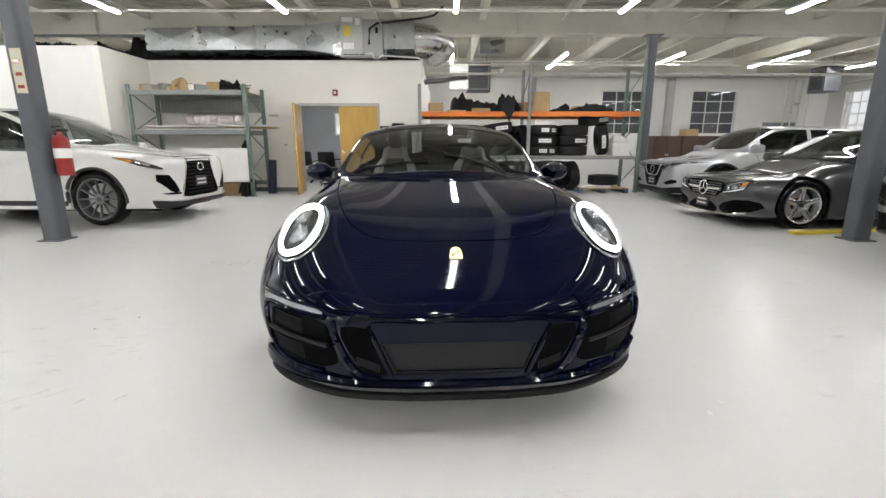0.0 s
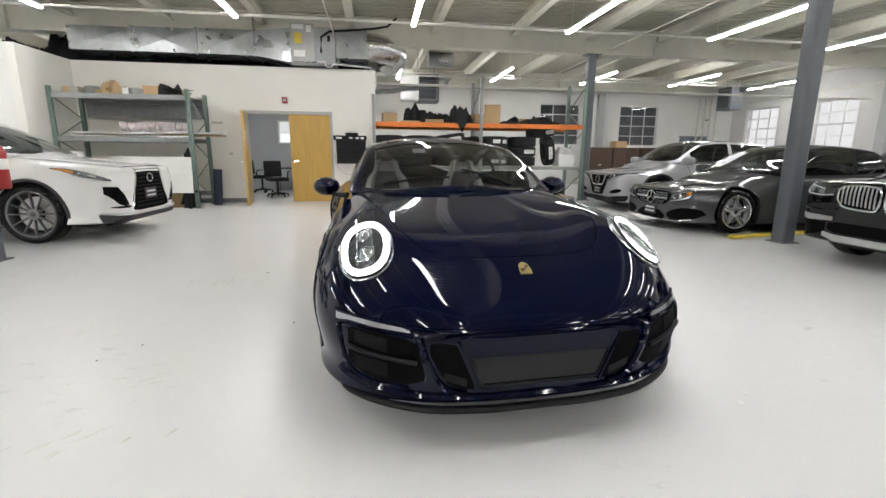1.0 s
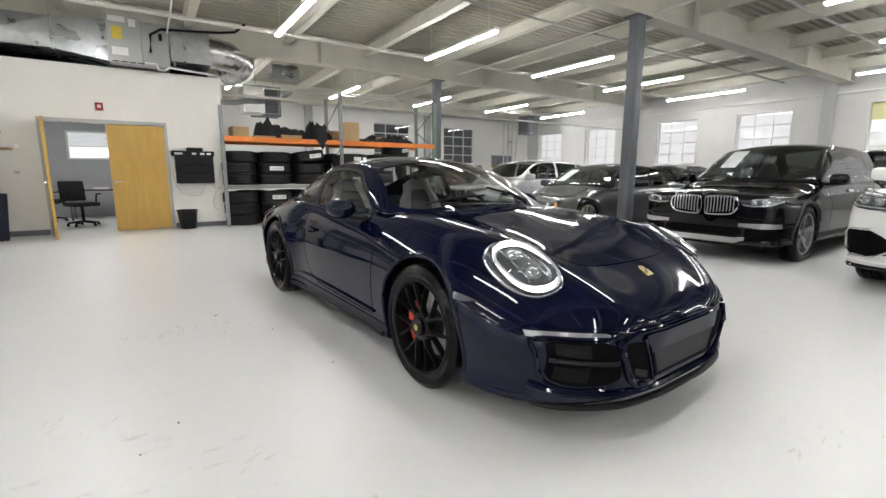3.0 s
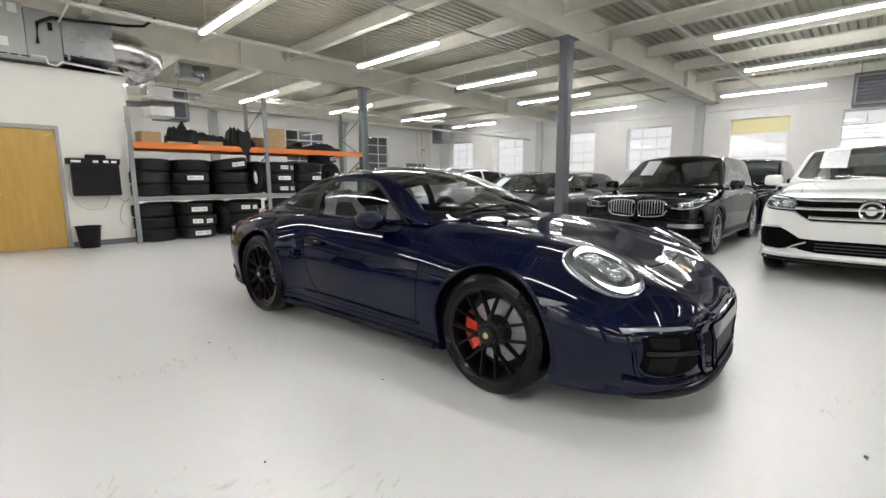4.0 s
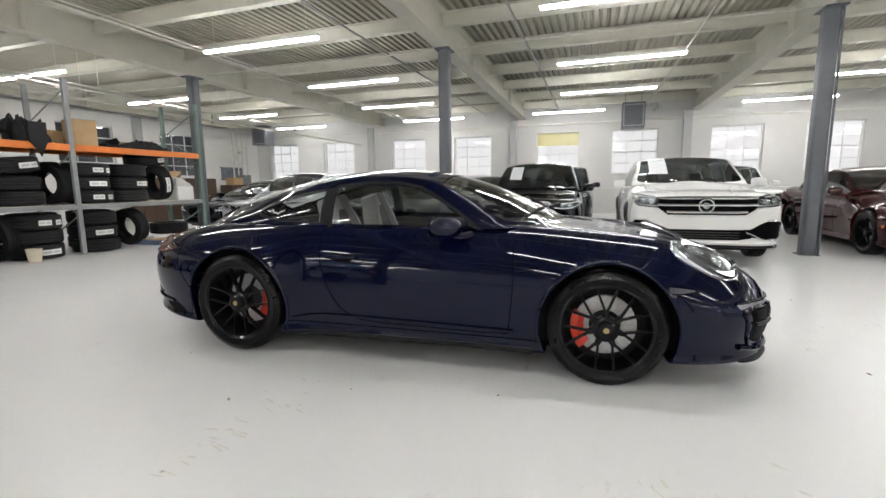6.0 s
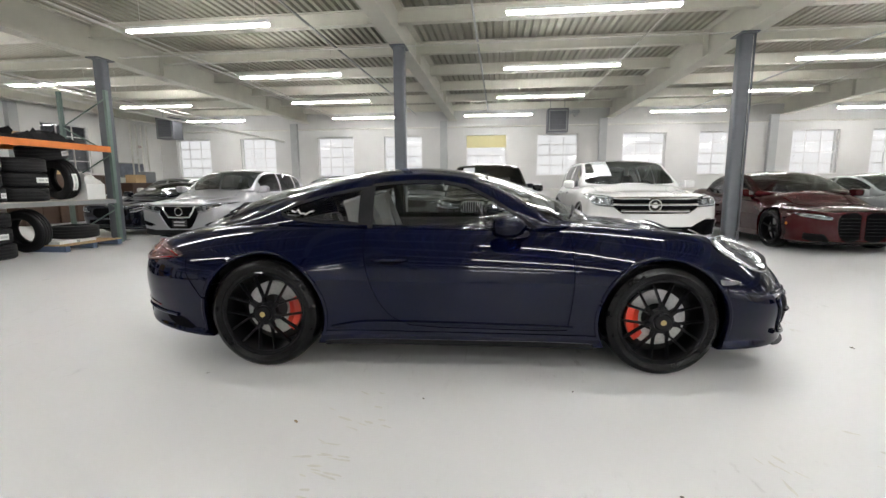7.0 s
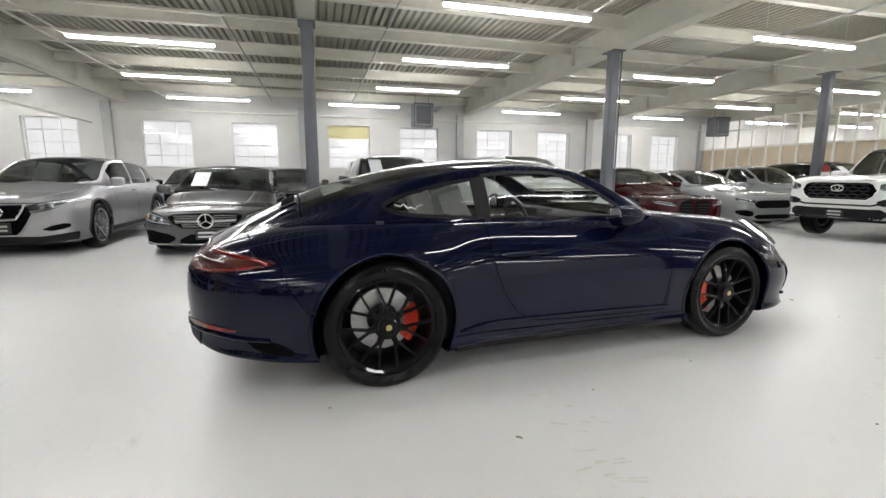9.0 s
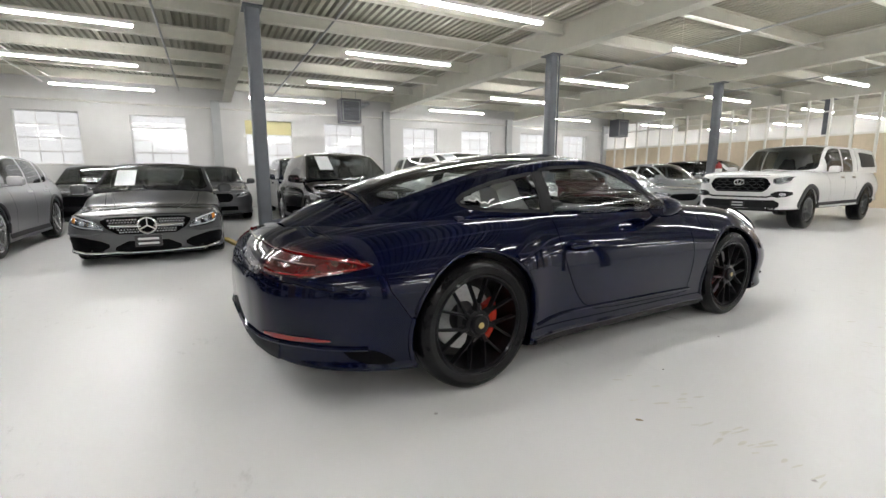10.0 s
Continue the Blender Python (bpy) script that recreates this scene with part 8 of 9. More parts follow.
for k in range(16):
    x, y = rng.uniform(-6.4, -4.3), rng.uniform(10.5, 11.2)
    if k % 3 == 0:
        rod = thing("trim_strip", "thin loose trim strip lying on the rack top", "trim strip", "strips on the rack", pose(x, y, Z3 + 0.10 + 0.012 * (k % 4), 0, rng.uniform(-4, 4), rng.uniform(-25, 25)))
        bm = bmesh.new()
        box(bm, -0.35, 0.35, -0.02, 0.02, -0.008, 0.008, bevel=0.004)
        part("strip", bm, (M_BOARD, M_BLACK, M_GREEN)[k % 9 // 3], rod)
    else:
        carton(x, y, Z3, rng.uniform(0.10, 0.24), rng.uniform(0.12, 0.25), rng.uniform(0.06, 0.19), rng.uniform(-40, 40), (M_CARD, M_BOARD, M_WHITE_PLASTIC, M_GREY_RACK, M_BLACK)[k % 5], "parts_box", "small loose parts box on the rack top")
roll = thing("wrapped_roll", "long roll wrapped in crumpled clear plastic on the shelf", "roll", at=pose(-4.95, 10.75, 1.58))
bm = bmesh.new()
pts = [(-0.62 + 1.3 * k / 30, 0.012 * math.sin(k * 2.1), 0.105 + 0.008 * math.sin(k * 1.3)) for k in range(31)]
sweep(bm, pts, [0.10 + 0.012 * math.sin(k * 2.7) for k in range(31)], 14)
part("roll", bm, mat("crumpled_wrap", (0.56, 0.50, 0.50), 0.25, var=0.25, scale=14, bump=0.6, bscale=25), roll, smooth=True)
for x, z, w, y in ((-5.35, 1.47, 2.2, 10.7), (-4.9, 1.51, 2.6, 10.9), (-5.6, 1.53, 1.6, 10.62), (-4.2, 1.55, 1.4, 10.75)):
    pl = thing("plank", "long flat board lying on the rack shelf", "board", "boards on the rack", pose(x, y, z))
    bm = bmesh.new()
    box(bm, -w / 2, w / 2, -0.14, 0.14, 0, 0.035, bevel=0.004)
    part("board", bm, M_WHITE_PLASTIC if z < 1.5 else M_CARD if z < 1.52 else M_WHITE_PLASTIC, pl)
wp = thing("whiteboard", "large white board standing against the rack front", "whiteboard", at=pose(-4.85, 10.33, 0.33, -3, 0, 0))
bm = bmesh.new()
box(bm, -0.78, 0.72, -0.012, 0.012, 0, 0.74, bevel=0.003)
part("board", bm, M_WHITE_PLASTIC, wp)
for x in (-0.70, 0.60):
    part("foot", boxes((x, x + 0.06, -0.01, 0.05, -0.33, 0.0)), M_BLACK, wp)
carton(-4.65, 10.75, 0, 0.42, 0.4, 0.3, 8)
carton(-5.15, 10.8, 0, 0.36, 0.36, 0.32, -8)
heap("black_bag", "black bag standing under the shelf rack", "bag", pose(-4.3, 10.6, 0), (0.2, 0.3, 0.5), M_BLACK_SOFT, 31, 8)
bl = thing("mat_roll", "dark blue rolled mat leaning by the rack", "roll", at=pose(-3.92, 11.1, 0, 0, 4, 0))
bm = bmesh.new()
sweep(bm, [(0, 0, 0), (0, 0, 0.8)], 0.09, 14)
part("roll", bm, mat("dark_blue_cloth", (0.02, 0.025, 0.05), 0.8, var=0.2), bl, smooth=True)

# ---- ducts and heaters ----
duct = thing("air_duct", "galvanised sheet air duct along the top of the office wall", "duct", at=pose(0, 11.75, 0))
for a, b, z0, z1, d in ((-6.7, -5.45, 3.30, 3.78, 0.34), (-5.45, -4.15, 3.30, 3.80, 0.36), (-4.15, -2.95, 3.30, 3.82, 0.36)):
    bm = bmesh.new()
    box(bm, a, b, -d, d, z0, z1)
    c = [v for v in bm.verts]
    # cross-broken front sheet
    mid = bm.verts.new(((a + b) / 2, -d - 0.035, (z0 + z1) / 2))
    q = [v for v in c if abs(v.co.y + d) < 1e-6]
    q.sort(key=lambda v: math.atan2(v.co.z - mid.co.z, v.co.x - mid.co.x))
    bmesh.ops.delete(bm, geom=[f for f in bm.faces if all(v in q for v in f.verts)], context="FACES_ONLY")
    for k in range(4):
        bm.faces.new((q[k], q[(k + 1) % 4], mid))
    bmesh.ops.recalc_face_normals(bm, faces=bm.faces)
    sec = part("section", bm, M_GALV, duct)
    part("flange", boxes((b - 0.02, b + 0.02, -d - 0.03, d + 0.03, z0 - 0.03, z0), (b - 0.02, b + 0.02, -d - 0.03, d + 0.03, z1, z1 + 0.03), (b - 0.02, b + 0.02, -d - 0.03, -d, z0, z1)), M_GALV, sec)
bm = bmesh.new()
a, b = -2.95, -2.16
vs = [[bm.verts.new(p) for p in ((x, -d, z0), (x, d, z0), (x, d, z1), (x, -d, z1))] for x, d, z0, z1 in ((a, 0.36, 3.30, 3.82), (b, 0.40, 3.18, 3.90))]
for k in range(4):
    bm.faces.new((vs[0][k], vs[0][(k + 1) % 4], vs[1][(k + 1) % 4], vs[1][k]))
part("transition", bm, M_GALV, duct)
ROOF_TOP = OFF_TOP
for x, y, w, d, h, k in ((-2.6, 12.75, 4.4, 0.9, 0.95, 41), (-6.3, 12.6, 3.4, 1.0, 1.0, 42), (-9.6, 12.4, 3.6, 1.0, 0.75, 43)):
    heap("tarpaulin", "black plastic sheeting heaped on the office roof", "tarpaulin", pose(x, y, ROOF_TOP), (w, d, h), M_BLACK, k, 0.8, 0)
ahu = thing("air_handler", "grey sheet-metal air handler with yellow and white labels", "air handler", at=pose(-1.65, 11.75, 3.14))
bm = bmesh.new()
box(bm, -0.51, 0.01, -0.42, 0.4, 0.02, 0.86, bevel=0.006)
part("cabinet", bm, mat("ahu_grey", (0.46, 0.47, 0.46), 0.4, 0.3, var=0.06), ahu)
bm = bmesh.new()
box(bm, 0.015, 0.46, -0.42, 0.4, 0.02, 0.80, bevel=0.006)
part("cabinet", bm, mat("ahu_grey_dark", (0.38, 0.39, 0.40), 0.4, 0.4, var=0.06), ahu)
part("label", boxes((-0.43, -0.27, -0.424, -0.421, 0.44, 0.66)), M_YELLOW, ahu, "yellow warning label")
part("label", boxes((-0.47, -0.21, -0.424, -0.421, 0.74, 0.84)), M_STICKER, ahu, "white label")
part("label", boxes((-0.16, -0.05, -0.424, -0.421, 0.68, 0.82)), M_STICKER, ahu, "white label")
part("label", boxes((-0.45, -0.20, -0.424, -0.421, 0.16, 0.30)), M_STICKER, ahu, "white label")
for x in (-0.46, -0.33, -0.2, -0.07):
    part("slot", boxes((x, x + 0.10, -0.425, -0.421, 0.035, 0.055)), M_BLACK, ahu)
part("switch", boxes((0.30, 0.36, -0.45, -0.42, 0.50, 0.62)), M_BLACK, ahu)
for y in (-0.4, 0.36):
    part("stand", boxes((-0.5, 0.45, y, y + 0.04, -0.02, 0.02)), M_GREY_RACK, ahu)
box2 = thing("duct_box", "galvanised duct box beside the air handler", "duct", at=pose(-0.83, 11.75, 3.2))
bm = bmesh.new()
box(bm, -0.34, 0.36, -0.4, 0.4, 0.1, 0.74, bevel=0.005)
part("sheet", bm, M_GALV, box2)
part("hanger", boxes((-0.3, -0.27, -0.41, -0.4, 0.0, 0.7)), M_GALV, box2)
flex = thing("flexible_duct", "fat foil-wrapped flexible duct elbow above the office wall", "duct")
bm = bmesh.new()
pts, rs = [], []
for k in range(34):
    t = k / 33
    ang = t * math.pi * 0.80
    pts.append((-0.47 + 0.66 * math.sin(ang), 11.72 + 0.50 * (1 - math.cos(ang)), 3.63 - 0.20 * t * t))
    rs.append(0.315 + 0.006 * math.sin(k * 1.9))
sweep(bm, pts, rs, 20)
part("sleeve", bm, M_FOIL, flex, smooth=True)
flex2 = thing("flexible_duct", "slim black flexible duct behind the wall end", "duct")
bm = bmesh.new()
sweep(bm, [(-0.3 + 0.05 * k, 12.9, 2.78 + 0.012 * math.sin(k * 0.5) + 0.006 * k) for k in range(24)], [0.060 + 0.005 * (k % 2) for k in range(24)], 12)
part("hose", bm, M_GREY_RACK, flex2, smooth=True)
cable = thing("refrigerant_line", "thick black insulated pipe looping to the roof", "pipe")
bm = bmesh.new()
sweep(bm, [(-1.50, 11.30, 3.40), (-1.48, 11.28, 3.72), (-1.30, 11.28, 3.84), (-0.8, 11.25, 3.88), (-0.3, 11.2, 3.92), (0.0, 11.2, 3.98), (0.2, 11.2, 4.16)], 0.024, 8)
part("hose", bm, M_BLACK, cable, smooth=True)
cp = thing("condensate_pipe", "white plastic drain pipe along the wall top", "pipe")
bm = bmesh.new()
sweep(bm, [(-1.6, 11.31, 3.20), (-1.42, 11.30, 3.20), (-1.40, 11.30, 3.10), (-1.30, 11.30, 3.08), (-1.22, 11.30, 3.16), (-0.36, 11.5, 3.14), (-0.30, 11.62, 3.12), (-0.29, 11.62, 2.7)], 0.018, 8)
part("pipe", bm, M_WHITE_PLASTIC, cp, smooth=True)


def unit_heater(at, label, dark=False):
    h = thing("unit_heater", label, "heater", "unit heaters", at)
    m = mat("heater_grey", (0.12, 0.125, 0.14), 0.45, 0.3, var=0.1) if not dark else M_GREY_RACK
    bm = bmesh.new()
    box(bm, -0.28, 0.28, -0.36, 0.36, -0.42, 0.40, bevel=0.015)
    part("cabinet", bm, m, h)
    part("grille_frame", boxes((-0.295, -0.28, -0.32, 0.32, -0.38, -0.34), (-0.295, -0.28, -0.32, 0.32, 0.30, 0.34), (-0.295, -0.28, -0.32, -0.28, -0.34, 0.30), (-0.295, -0.28, 0.28, 0.32, -0.34, 0.30)), M_GREY_RACK, h)
    for k in range(7):
        bm = bmesh.new()
        box(bm, -0.03, 0.0, -0.28, 0.28, -0.004, 0.004, pose(-0.28, 0, -0.28 + 0.09 * k, 0, 35, 0))
        part("louvre", bm, m, h)
    for y in (-0.25, 0.25):
        bm = bmesh.new()
        sweep(bm, [(0, y, 0.40), (0, y, DECK - 0.06 - at.translation.z)], 0.01, 6)
        part("hanger_rod", bm, M_GREY_RACK, h)
    bm = bmesh.new()
    sweep(bm, [(0.1, -0.3, 0.3), (0.1, -0.75, 0.32), (0.6, -0.8, 0.34), (1.2, -0.8, 0.34)], 0.06, 10)
    part("flue", bm, M_GALV, h, smooth=True)
    return h


unit_heater(pose(13.6, 1.62, 3.40), "grey hanging unit heater with louvres below the roof")
unit_heater(pose(13.3, 16.55, 3.36, 0, 0, 0), "grey hanging unit heater in the hall corner")
unit_heater(pose(13.6, -12.0, 3.40), "grey hanging unit heater near the partition")
unit_heater(pose(1.25, 14.6, 3.15, 0, 0, 90), "pale grey heater unit hung behind the office wall")
vent = thing("foil_box", "pale foil-faced duct box behind the office wall", "duct", at=pose(0.62, 13.2, 2.92))
bm = bmesh.new()
box(bm, -0.25, 0.25, -0.3, 0.3, -0.3, 0.34, bevel=0.01)
part("box", bm, M_FOIL, vent)
fl = thing("exhaust_flue", "fat galvanised flue pipe under the roof", "duct")
bm = bmesh.new()
sweep(bm, [(1.2, 13.6, 3.80), (1.9, 13.6, 3.80)], 0.20, 18)
part("pipe", bm, M_GALV, fl, smooth=True)
for x in (1.3, 1.8):
    bm = bmesh.new()
    sweep(bm, [(x, 13.6, 4.0), (x, 13.6, DECK - 0.06)], 0.008, 6)
    part("hanger", bm, M_GALV, fl)


def pipe(pts, r, label, m=None):
    p = thing("pipe", label, "pipe", "roof pipes")
    bm = bmesh.new()
    sweep(bm, pts, r, 8)
    part("run", bm, m or M_PIPE, p, smooth=True)
    return p


pipe([(-0.28, 12.62, 2.96), (14.9, 12.62, 2.93)], 0.030, "white painted pipe across the hall")
for y, z in ((13.6, 3.42), (14.2, 3.45)):
    run = pipe([(-0.2, y, z), (13, y, z)], 0.022, "cream painted pipe under the roof")
    for x in (0.6, 4.4, 8.3, 12.2):
        bm = bmesh.new()
        sweep(bm, [(x, y, z), (x, y, DECK - 0.03)], 0.006, 6)
        part("hanger", bm, M_PIPE, run)
for z, r in ((3.41, 0.03), (0.95, 0.02)):
    run = pipe([(EAST - r + 0.003, 18.3, z), (EAST - r + 0.003, -12.4, z)], r, "cream painted pipe along the window wall")
    for y in (17.9, 12.6, 6.4, 0.2, -5.9, -12.0):
        part("bracket", boxes((EAST - r * 2, EAST + 0.02, y - 0.015, y + 0.015, z - r - 0.012, z - r + 0.004)), M_PIPE, run)
for y in (9.75, 1.18, -4.6, 15.8):
    pipe([(-10, y, 3.70), (13.4, y, 3.70)], 0.012, "thin cream conduit linking the strip lights")
for y in (6.9, 4.1, -3.2, 12.3, -9.3):
    pipe([(-12, y, 3.84), (14.5, y, 3.84)], 0.020, "grey painted conduit across the roof", M_PILASTER)
pipe([(-13, 10.3, 3.83), (14.5, 10.3, 3.83)], 0.022, "cream painted sprinkler pipe across the roof")
for x in (5.6, -1.2):
    pipe([(x, -12, 3.80), (x, 18.2, 3.80)], 0.016, "thin cream conduit along the roof")
pipe([(5.285, 5.56, 0.0), (5.285, 5.56, 3.7)], 0.014, "thin conduit up a column", M_COLUMN)
pipe([(5.13, -0.56, 0.0), (5.13, -0.56, 3.7)], 0.018, "thin conduit up a column", M_COLUMN)


# ---- extinguishers, signs, floor items ----
def extinguisher(at, label):
    e = thing("fire_extinguisher", label, "extinguisher", "fire extinguishers", at)
    bm = bmesh.new()
    lathe(bm, [(0.001, 0), (0.075, 0), (0.085, 0.02), (0.085, 0.38), (0.07, 0.43), (0.03, 0.46), (0.028, 0.50), (0.001, 0.50)], 24, "z")
    part("cylinder", bm, M_RED, e, smooth=True)
    bm = bmesh.new()
    lathe(bm, [(0.0865, 0.20), (0.0865, 0.31)], 24, "z")
    part("label", bm, M_STICKER, e, "white paper label", smooth=True)
    bm = bmesh.new()
    box(bm, -0.02, 0.10, -0.012, 0.012, 0.50, 0.53, bevel=0.004)
    box(bm, -0.02, 0.09, -0.012, 0.012, 0.545, 0.56, pose(0, 0, 0, 0, -6, 0))
    part("handle", bm, M_BLACK, e)
    bm = bmesh.new()
    sweep(bm, [(-0.02, 0.0, 0.51), (-0.08, 0.04, 0.45), (-0.095, 0.05, 0.3), (-0.09, 0.05, 0.16)], 0.012, 8)
    part("hose", bm, M_BLACK, e, smooth=True)
    return e


extinguisher(pose(-4.225, 5.56, 0.76), "red fire extinguisher hung on a grey column")
extinguisher(pose(5.20, -6.64, 0.98, 0, 0, 180), "red fire extinguisher hung on a grey column")
sg = thing("column_sign", "narrow cream sign with dark bars on a column", "sign", at=pose(-4.42, 5.37, 1.66, 0, 0, 0))
part("board", boxes((-0.02, 0.10, -0.006, 0, 0, 0.46)), mat("cream_card", (0.62, 0.58, 0.42), 0.6), sg)
for k in range(6):
    part("bar", boxes((0.005, 0.075, -0.008, -0.006, 0.05 + 0.065 * k, 0.085 + 0.065 * k)), mat_bar if k % 2 else M_RED, sg)
yb = thing("yellow_ramp", "flat yellow steel bar on the floor by a column", "bar", at=pose(5.42, 5.98, 0, 0, 0, 10))
bm = bmesh.new()
box(bm, -0.78, 0.75, -0.05, 0.05, 0, 0.045, bevel=0.012)
part("bar", bm, M_YELLOW, yb)
ex = thing("exit_sign", "white exit sign with red letters on the wall", "sign", at=pose(13.85, NORTH - 0.02, 2.72))
part("panel", boxes((-0.17, 0.17, -0.03, 0, -0.10, 0.10)), M_WHITE_PLASTIC, ex)
txt = bpy.data.curves.new("letters", "FONT")
txt.body, txt.size, txt.extrude, txt.align_x, txt.align_y = "EXIT", 0.13, 0.002, "CENTER", "CENTER"
letters = new("letters", txt)
dg = bpy.context.evaluated_depsgraph_get()
me = bpy.data.meshes.new_from_object(letters.evaluated_get(dg))
bpy.data.objects.remove(letters)
me.materials.append(M_RED)
lt = new("letters", me)
lt.parent = ex
lt.matrix_basis = pose(0, -0.033, 0, 90, 0, 0)
em = thing("emergency_light", "white twin-head emergency light below the exit sign", "lamp", at=pose(13.55, NORTH - 0.05, 2.30))
part("case", boxes((-0.16, 0.16, -0.06, 0.05, -0.07, 0.05)), M_WHITE_PLASTIC, em)
for x in (-0.1, 0.1):
    bm = bmesh.new()
    lathe(bm, [(0.02, 0), (0.055, -0.05), (0.06, -0.06), (0.001, -0.055)], 14, "y", (x, -0.06, 0.08))
    part("head", bm, M_WHITE_PLASTIC, em, smooth=True)
nb = thing("notice_board", "dark framed notice board on the north wall", "board", at=pose(13.3, NORTH - 0.02, 1.75))
part("board", boxes((-0.65, 0.65, -0.02, 0, -0.25, 0.25)), mat("notice_dark", (0.16, 0.18, 0.22), 0.5, var=0.4, scale=6), nb)
part("frame", boxes((-0.70, 0.70, -0.03, 0, 0.25, 0.29), (-0.70, 0.70, -0.03, 0, -0.29, -0.25)), M_GREY_RACK, nb)
M_CABW = mat("brown_laminate", (0.065, 0.036, 0.022), 0.45, var=0.2, scale=3, stretch=(1, 1, 8))
for x, w, tall in ((8.4, 1.0, 1.5), (9.5, 1.1, 1.5), (10.6, 0.9, 1.5), (12.5, 1.3, 1.25)):
    cb = thing("wood_cabinet", "brown laminate cabinet against the north wall", "cabinet", "wood cabinets", pose(x, 17.4, 0))
    bm = bmesh.new()
    box(bm, -w / 2, w / 2, -0.3, 0.3, 0, tall, bevel=0.006)
    part("body", bm, M_CABW, cb)
    for s in (-1, 1):
        bm = bmesh.new()
        box(bm, s * w / 4 - w / 4 + 0.01, s * w / 4 + w / 4 - 0.01, -0.32, -0.301, 0.03, tall - 0.05, bevel=0.003)
        d = part("door", bm, M_CABW, cb)
        part("knob", boxes((s * 0.04 - 0.01, s * 0.04 + 0.01, -0.34, -0.32, 0.8, 0.86)), M_SATIN, d)
carton(9.3, 17.4, 1.5, 0.5, 0.4, 0.25, 5)
carton(12.3, 17.35, 1.25, 0.55, 0.4, 0.30, 5)
carton(12.85, 17.35, 1.25, 0.45, 0.4, 0.42, -4, M_BASE, "storage_crate", "dark grey storage crate on a wooden cabinet")
for k in range(4):
    pipe([(14.2 - 0.28 * k, 18.32, 0.2), (14.2 - 0.28 * k, 18.32, 3.6)], 0.03, "cream riser pipe on the north wall")

# ---- stud partition at the far south ----
part_w = thing("stud_partition", "unfinished stud partition with plywood lower panels", "partition", kind="structure")
M_PLY = mat("plywood", (0.58, 0.49, 0.36), 0.65, var=0.12, scale=3, stretch=(1, 1, 0.4))
M_STUD = mat("white_stud", (0.74, 0.73, 0.68), 0.55, var=0.06)
x = 14.95
while x > -8:
    part("stud", boxes((x - 0.035, x + 0.035, -12.63, -12.55, 0, 3.66)), M_STUD, part_w)
    if x > -7.4:
        bm = bmesh.new()
        box(bm, x - 0.61, x - 0.04, -12.62, -12.60, 0.05, 2.40, bevel=0.002)
        part("panel", bm, M_PLY, part_w)
    x -= 0.65
part("plate", boxes((-8, 14.98, -12.54, -12.50, 2.40, 2.46)), M_STUD, part_w)
part("plate", boxes((-8, 14.98, -12.54, -12.50, 3.20, 3.24)), M_STUD, part_w)

# ---- marks and crumbs on the floor ----
M_RUB = mat("rubbed_coating", (0.625, 0.612, 0.565), 0.45, var=0.12, scale=30)
M_FLAKE = mat("paint_flake", (0.80, 0.80, 0.78), 0.5)
M_CRUMB = mat("dark_crumb", (0.10, 0.085, 0.065), 0.8, var=0.3, scale=40)
M_LEAF = mat("brown_scrap", (0.33, 0.26, 0.17), 0.8, var=0.3, scale=40)


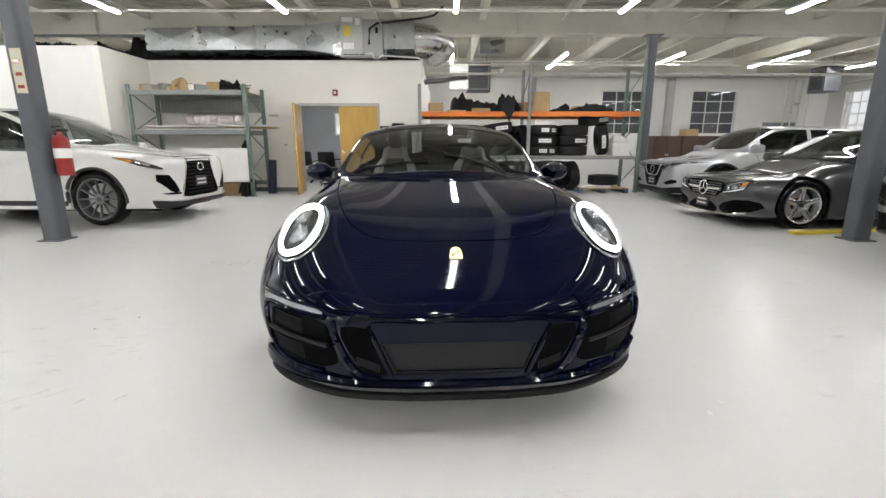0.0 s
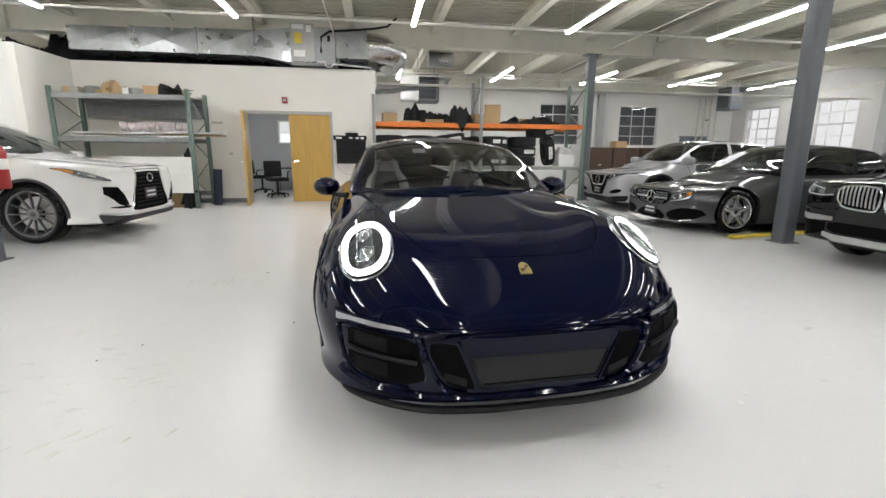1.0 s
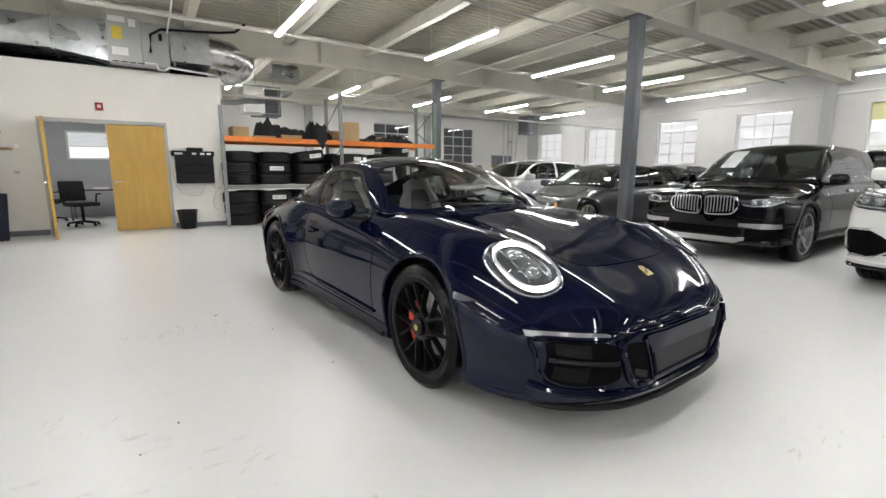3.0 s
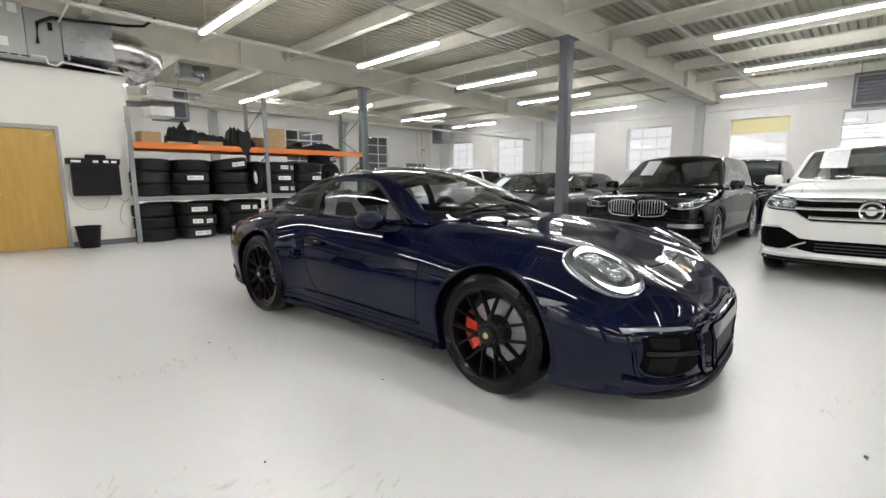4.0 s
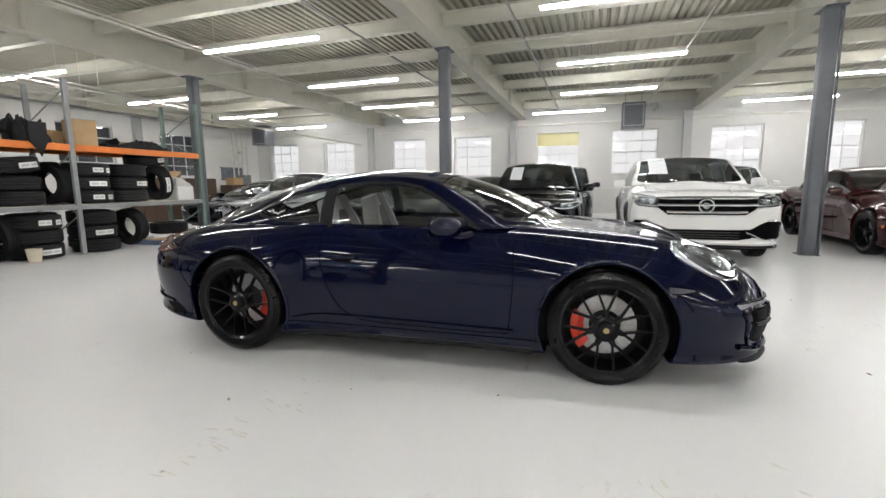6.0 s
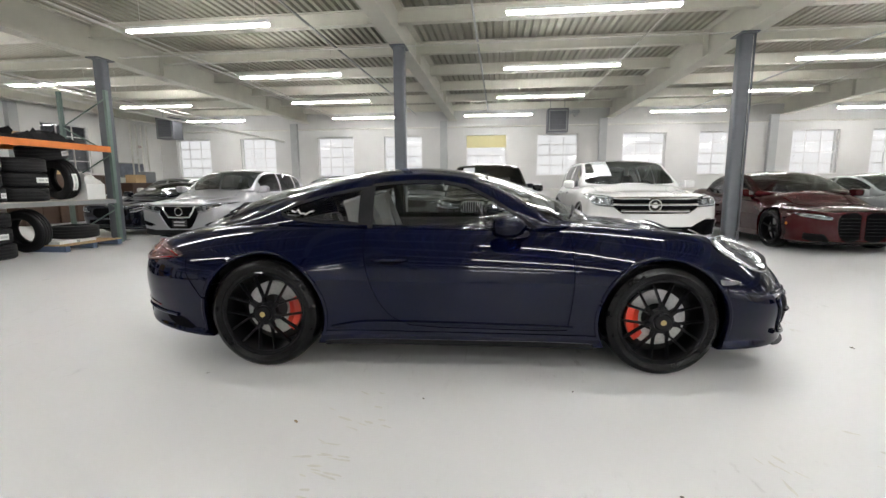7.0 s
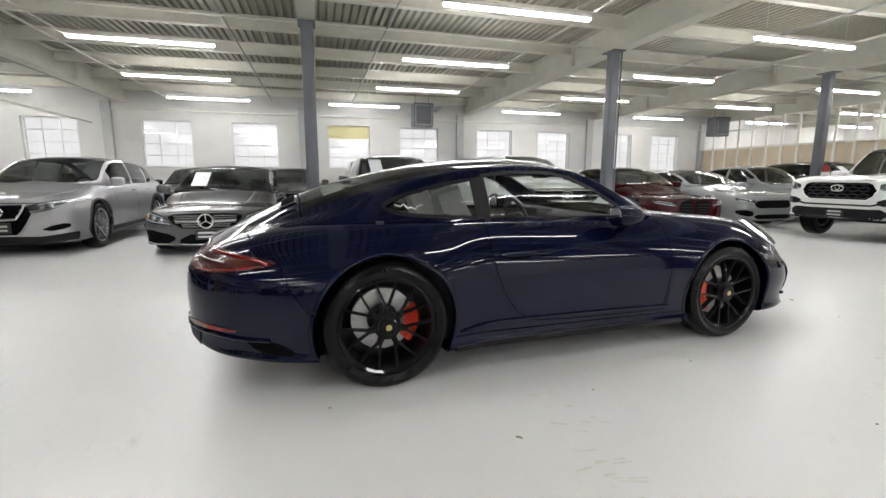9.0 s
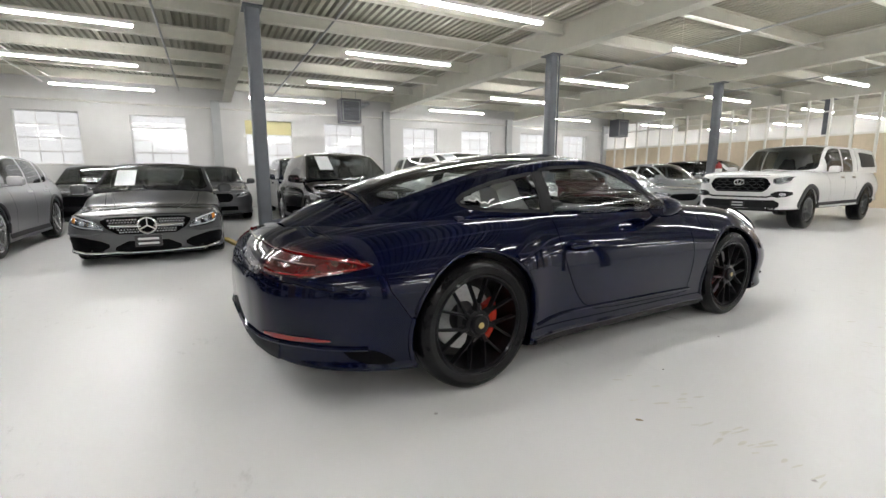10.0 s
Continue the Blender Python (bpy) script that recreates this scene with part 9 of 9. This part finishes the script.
def ragged(bm, cx, cy, a, b, turn, rr, thick, n=9):
    """A flat ragged scrap lying on the floor."""
    pts = []
    for k in range(n):
        t = 2 * math.pi * k / n
        q = rr.uniform(0.55, 1.1)
        u, v = a * q * math.cos(t), b * q * math.sin(t)
        pts.append((cx + u * math.cos(turn) - v * math.sin(turn), cy + u * math.sin(turn) + v * math.cos(turn)))
    lo = [bm.verts.new((x, y, 0.0002)) for x, y in pts]
    hi = [bm.verts.new((x, y, thick)) for x, y in pts]
    bm.faces.new(list(reversed(lo)))
    bm.faces.new(hi)
    for k in range(n):
        bm.faces.new((lo[k], lo[(k + 1) % n], hi[(k + 1) % n], hi[k]))


frr = random.Random(12)
for x, y, ang, spread, count in ((-1.45, 4.31, 1.2, 0.16, 15), (-1.83, 4.40, 1.5, 0.13, 12), (-1.65, 2.52, 0.3, 0.10, 7), (-1.52, 2.0, 0.9, 0.13, 10), (0.55, 1.25, 0.2, 0.09, 6), (-2.2, 3.2, 1.1, 0.12, 7)):
    sc = thing("floor_scuff", "faint beige rubbed streaks on the grey epoxy floor", "scuff", "floor scuffs", pose(x, y, 0), "stuff")
    bm = bmesh.new()
    for k in range(count):
        ragged(bm, frr.gauss(0, spread), frr.gauss(0, spread * 0.6), frr.uniform(0.02, 0.07), frr.uniform(0.004, 0.011), ang + frr.gauss(0, 0.15), frr, 0.0006)
    part("streaks", bm, M_RUB, sc)
for x, y, r, m, label in ((1.33, 1.89, 0.022, M_FLAKE, "small white paint flake on the floor"), (1.42, 1.97, 0.012, M_FLAKE, "small white paint flake on the floor"),
                          (-1.757, 2.964, 0.009, M_CRUMB, "dark crumb on the grey epoxy floor"), (-1.902, 2.77, 0.008, M_CRUMB, "dark crumb on the grey epoxy floor"),
                          (0.0, 1.16, 0.02, M_CRUMB, "dark twisted crumb on the grey epoxy floor"), (-1.41, 4.635, 0.018, M_LEAF, "brown scrap on the grey epoxy floor"),
                          (-0.925, 3.23, 0.010, M_CRUMB, "dark crumb on the grey epoxy floor"), (-1.10, 4.05, 0.007, M_CRUMB, "dark crumb on the grey epoxy floor"),
                          (1.9, 0.9, 0.012, M_CRUMB, "dark crumb on the grey epoxy floor"), (-2.3, 2.2, 0.010, M_FLAKE, "small white paint flake on the floor"),
                          (0.9, 0.75, 0.010, M_FLAKE, "small white paint flake on the floor"), (-0.5, 1.3, 0.008, M_CRUMB, "dark crumb on the grey epoxy floor")):
    cr = thing("crumb", label, "debris", "floor crumbs", pose(x, y, 0))
    bm = bmesh.new()
    ragged(bm, 0, 0, r, r * 0.5, frr.uniform(0, 3), frr, 0.003)
    part("scrap", bm, m, cr)
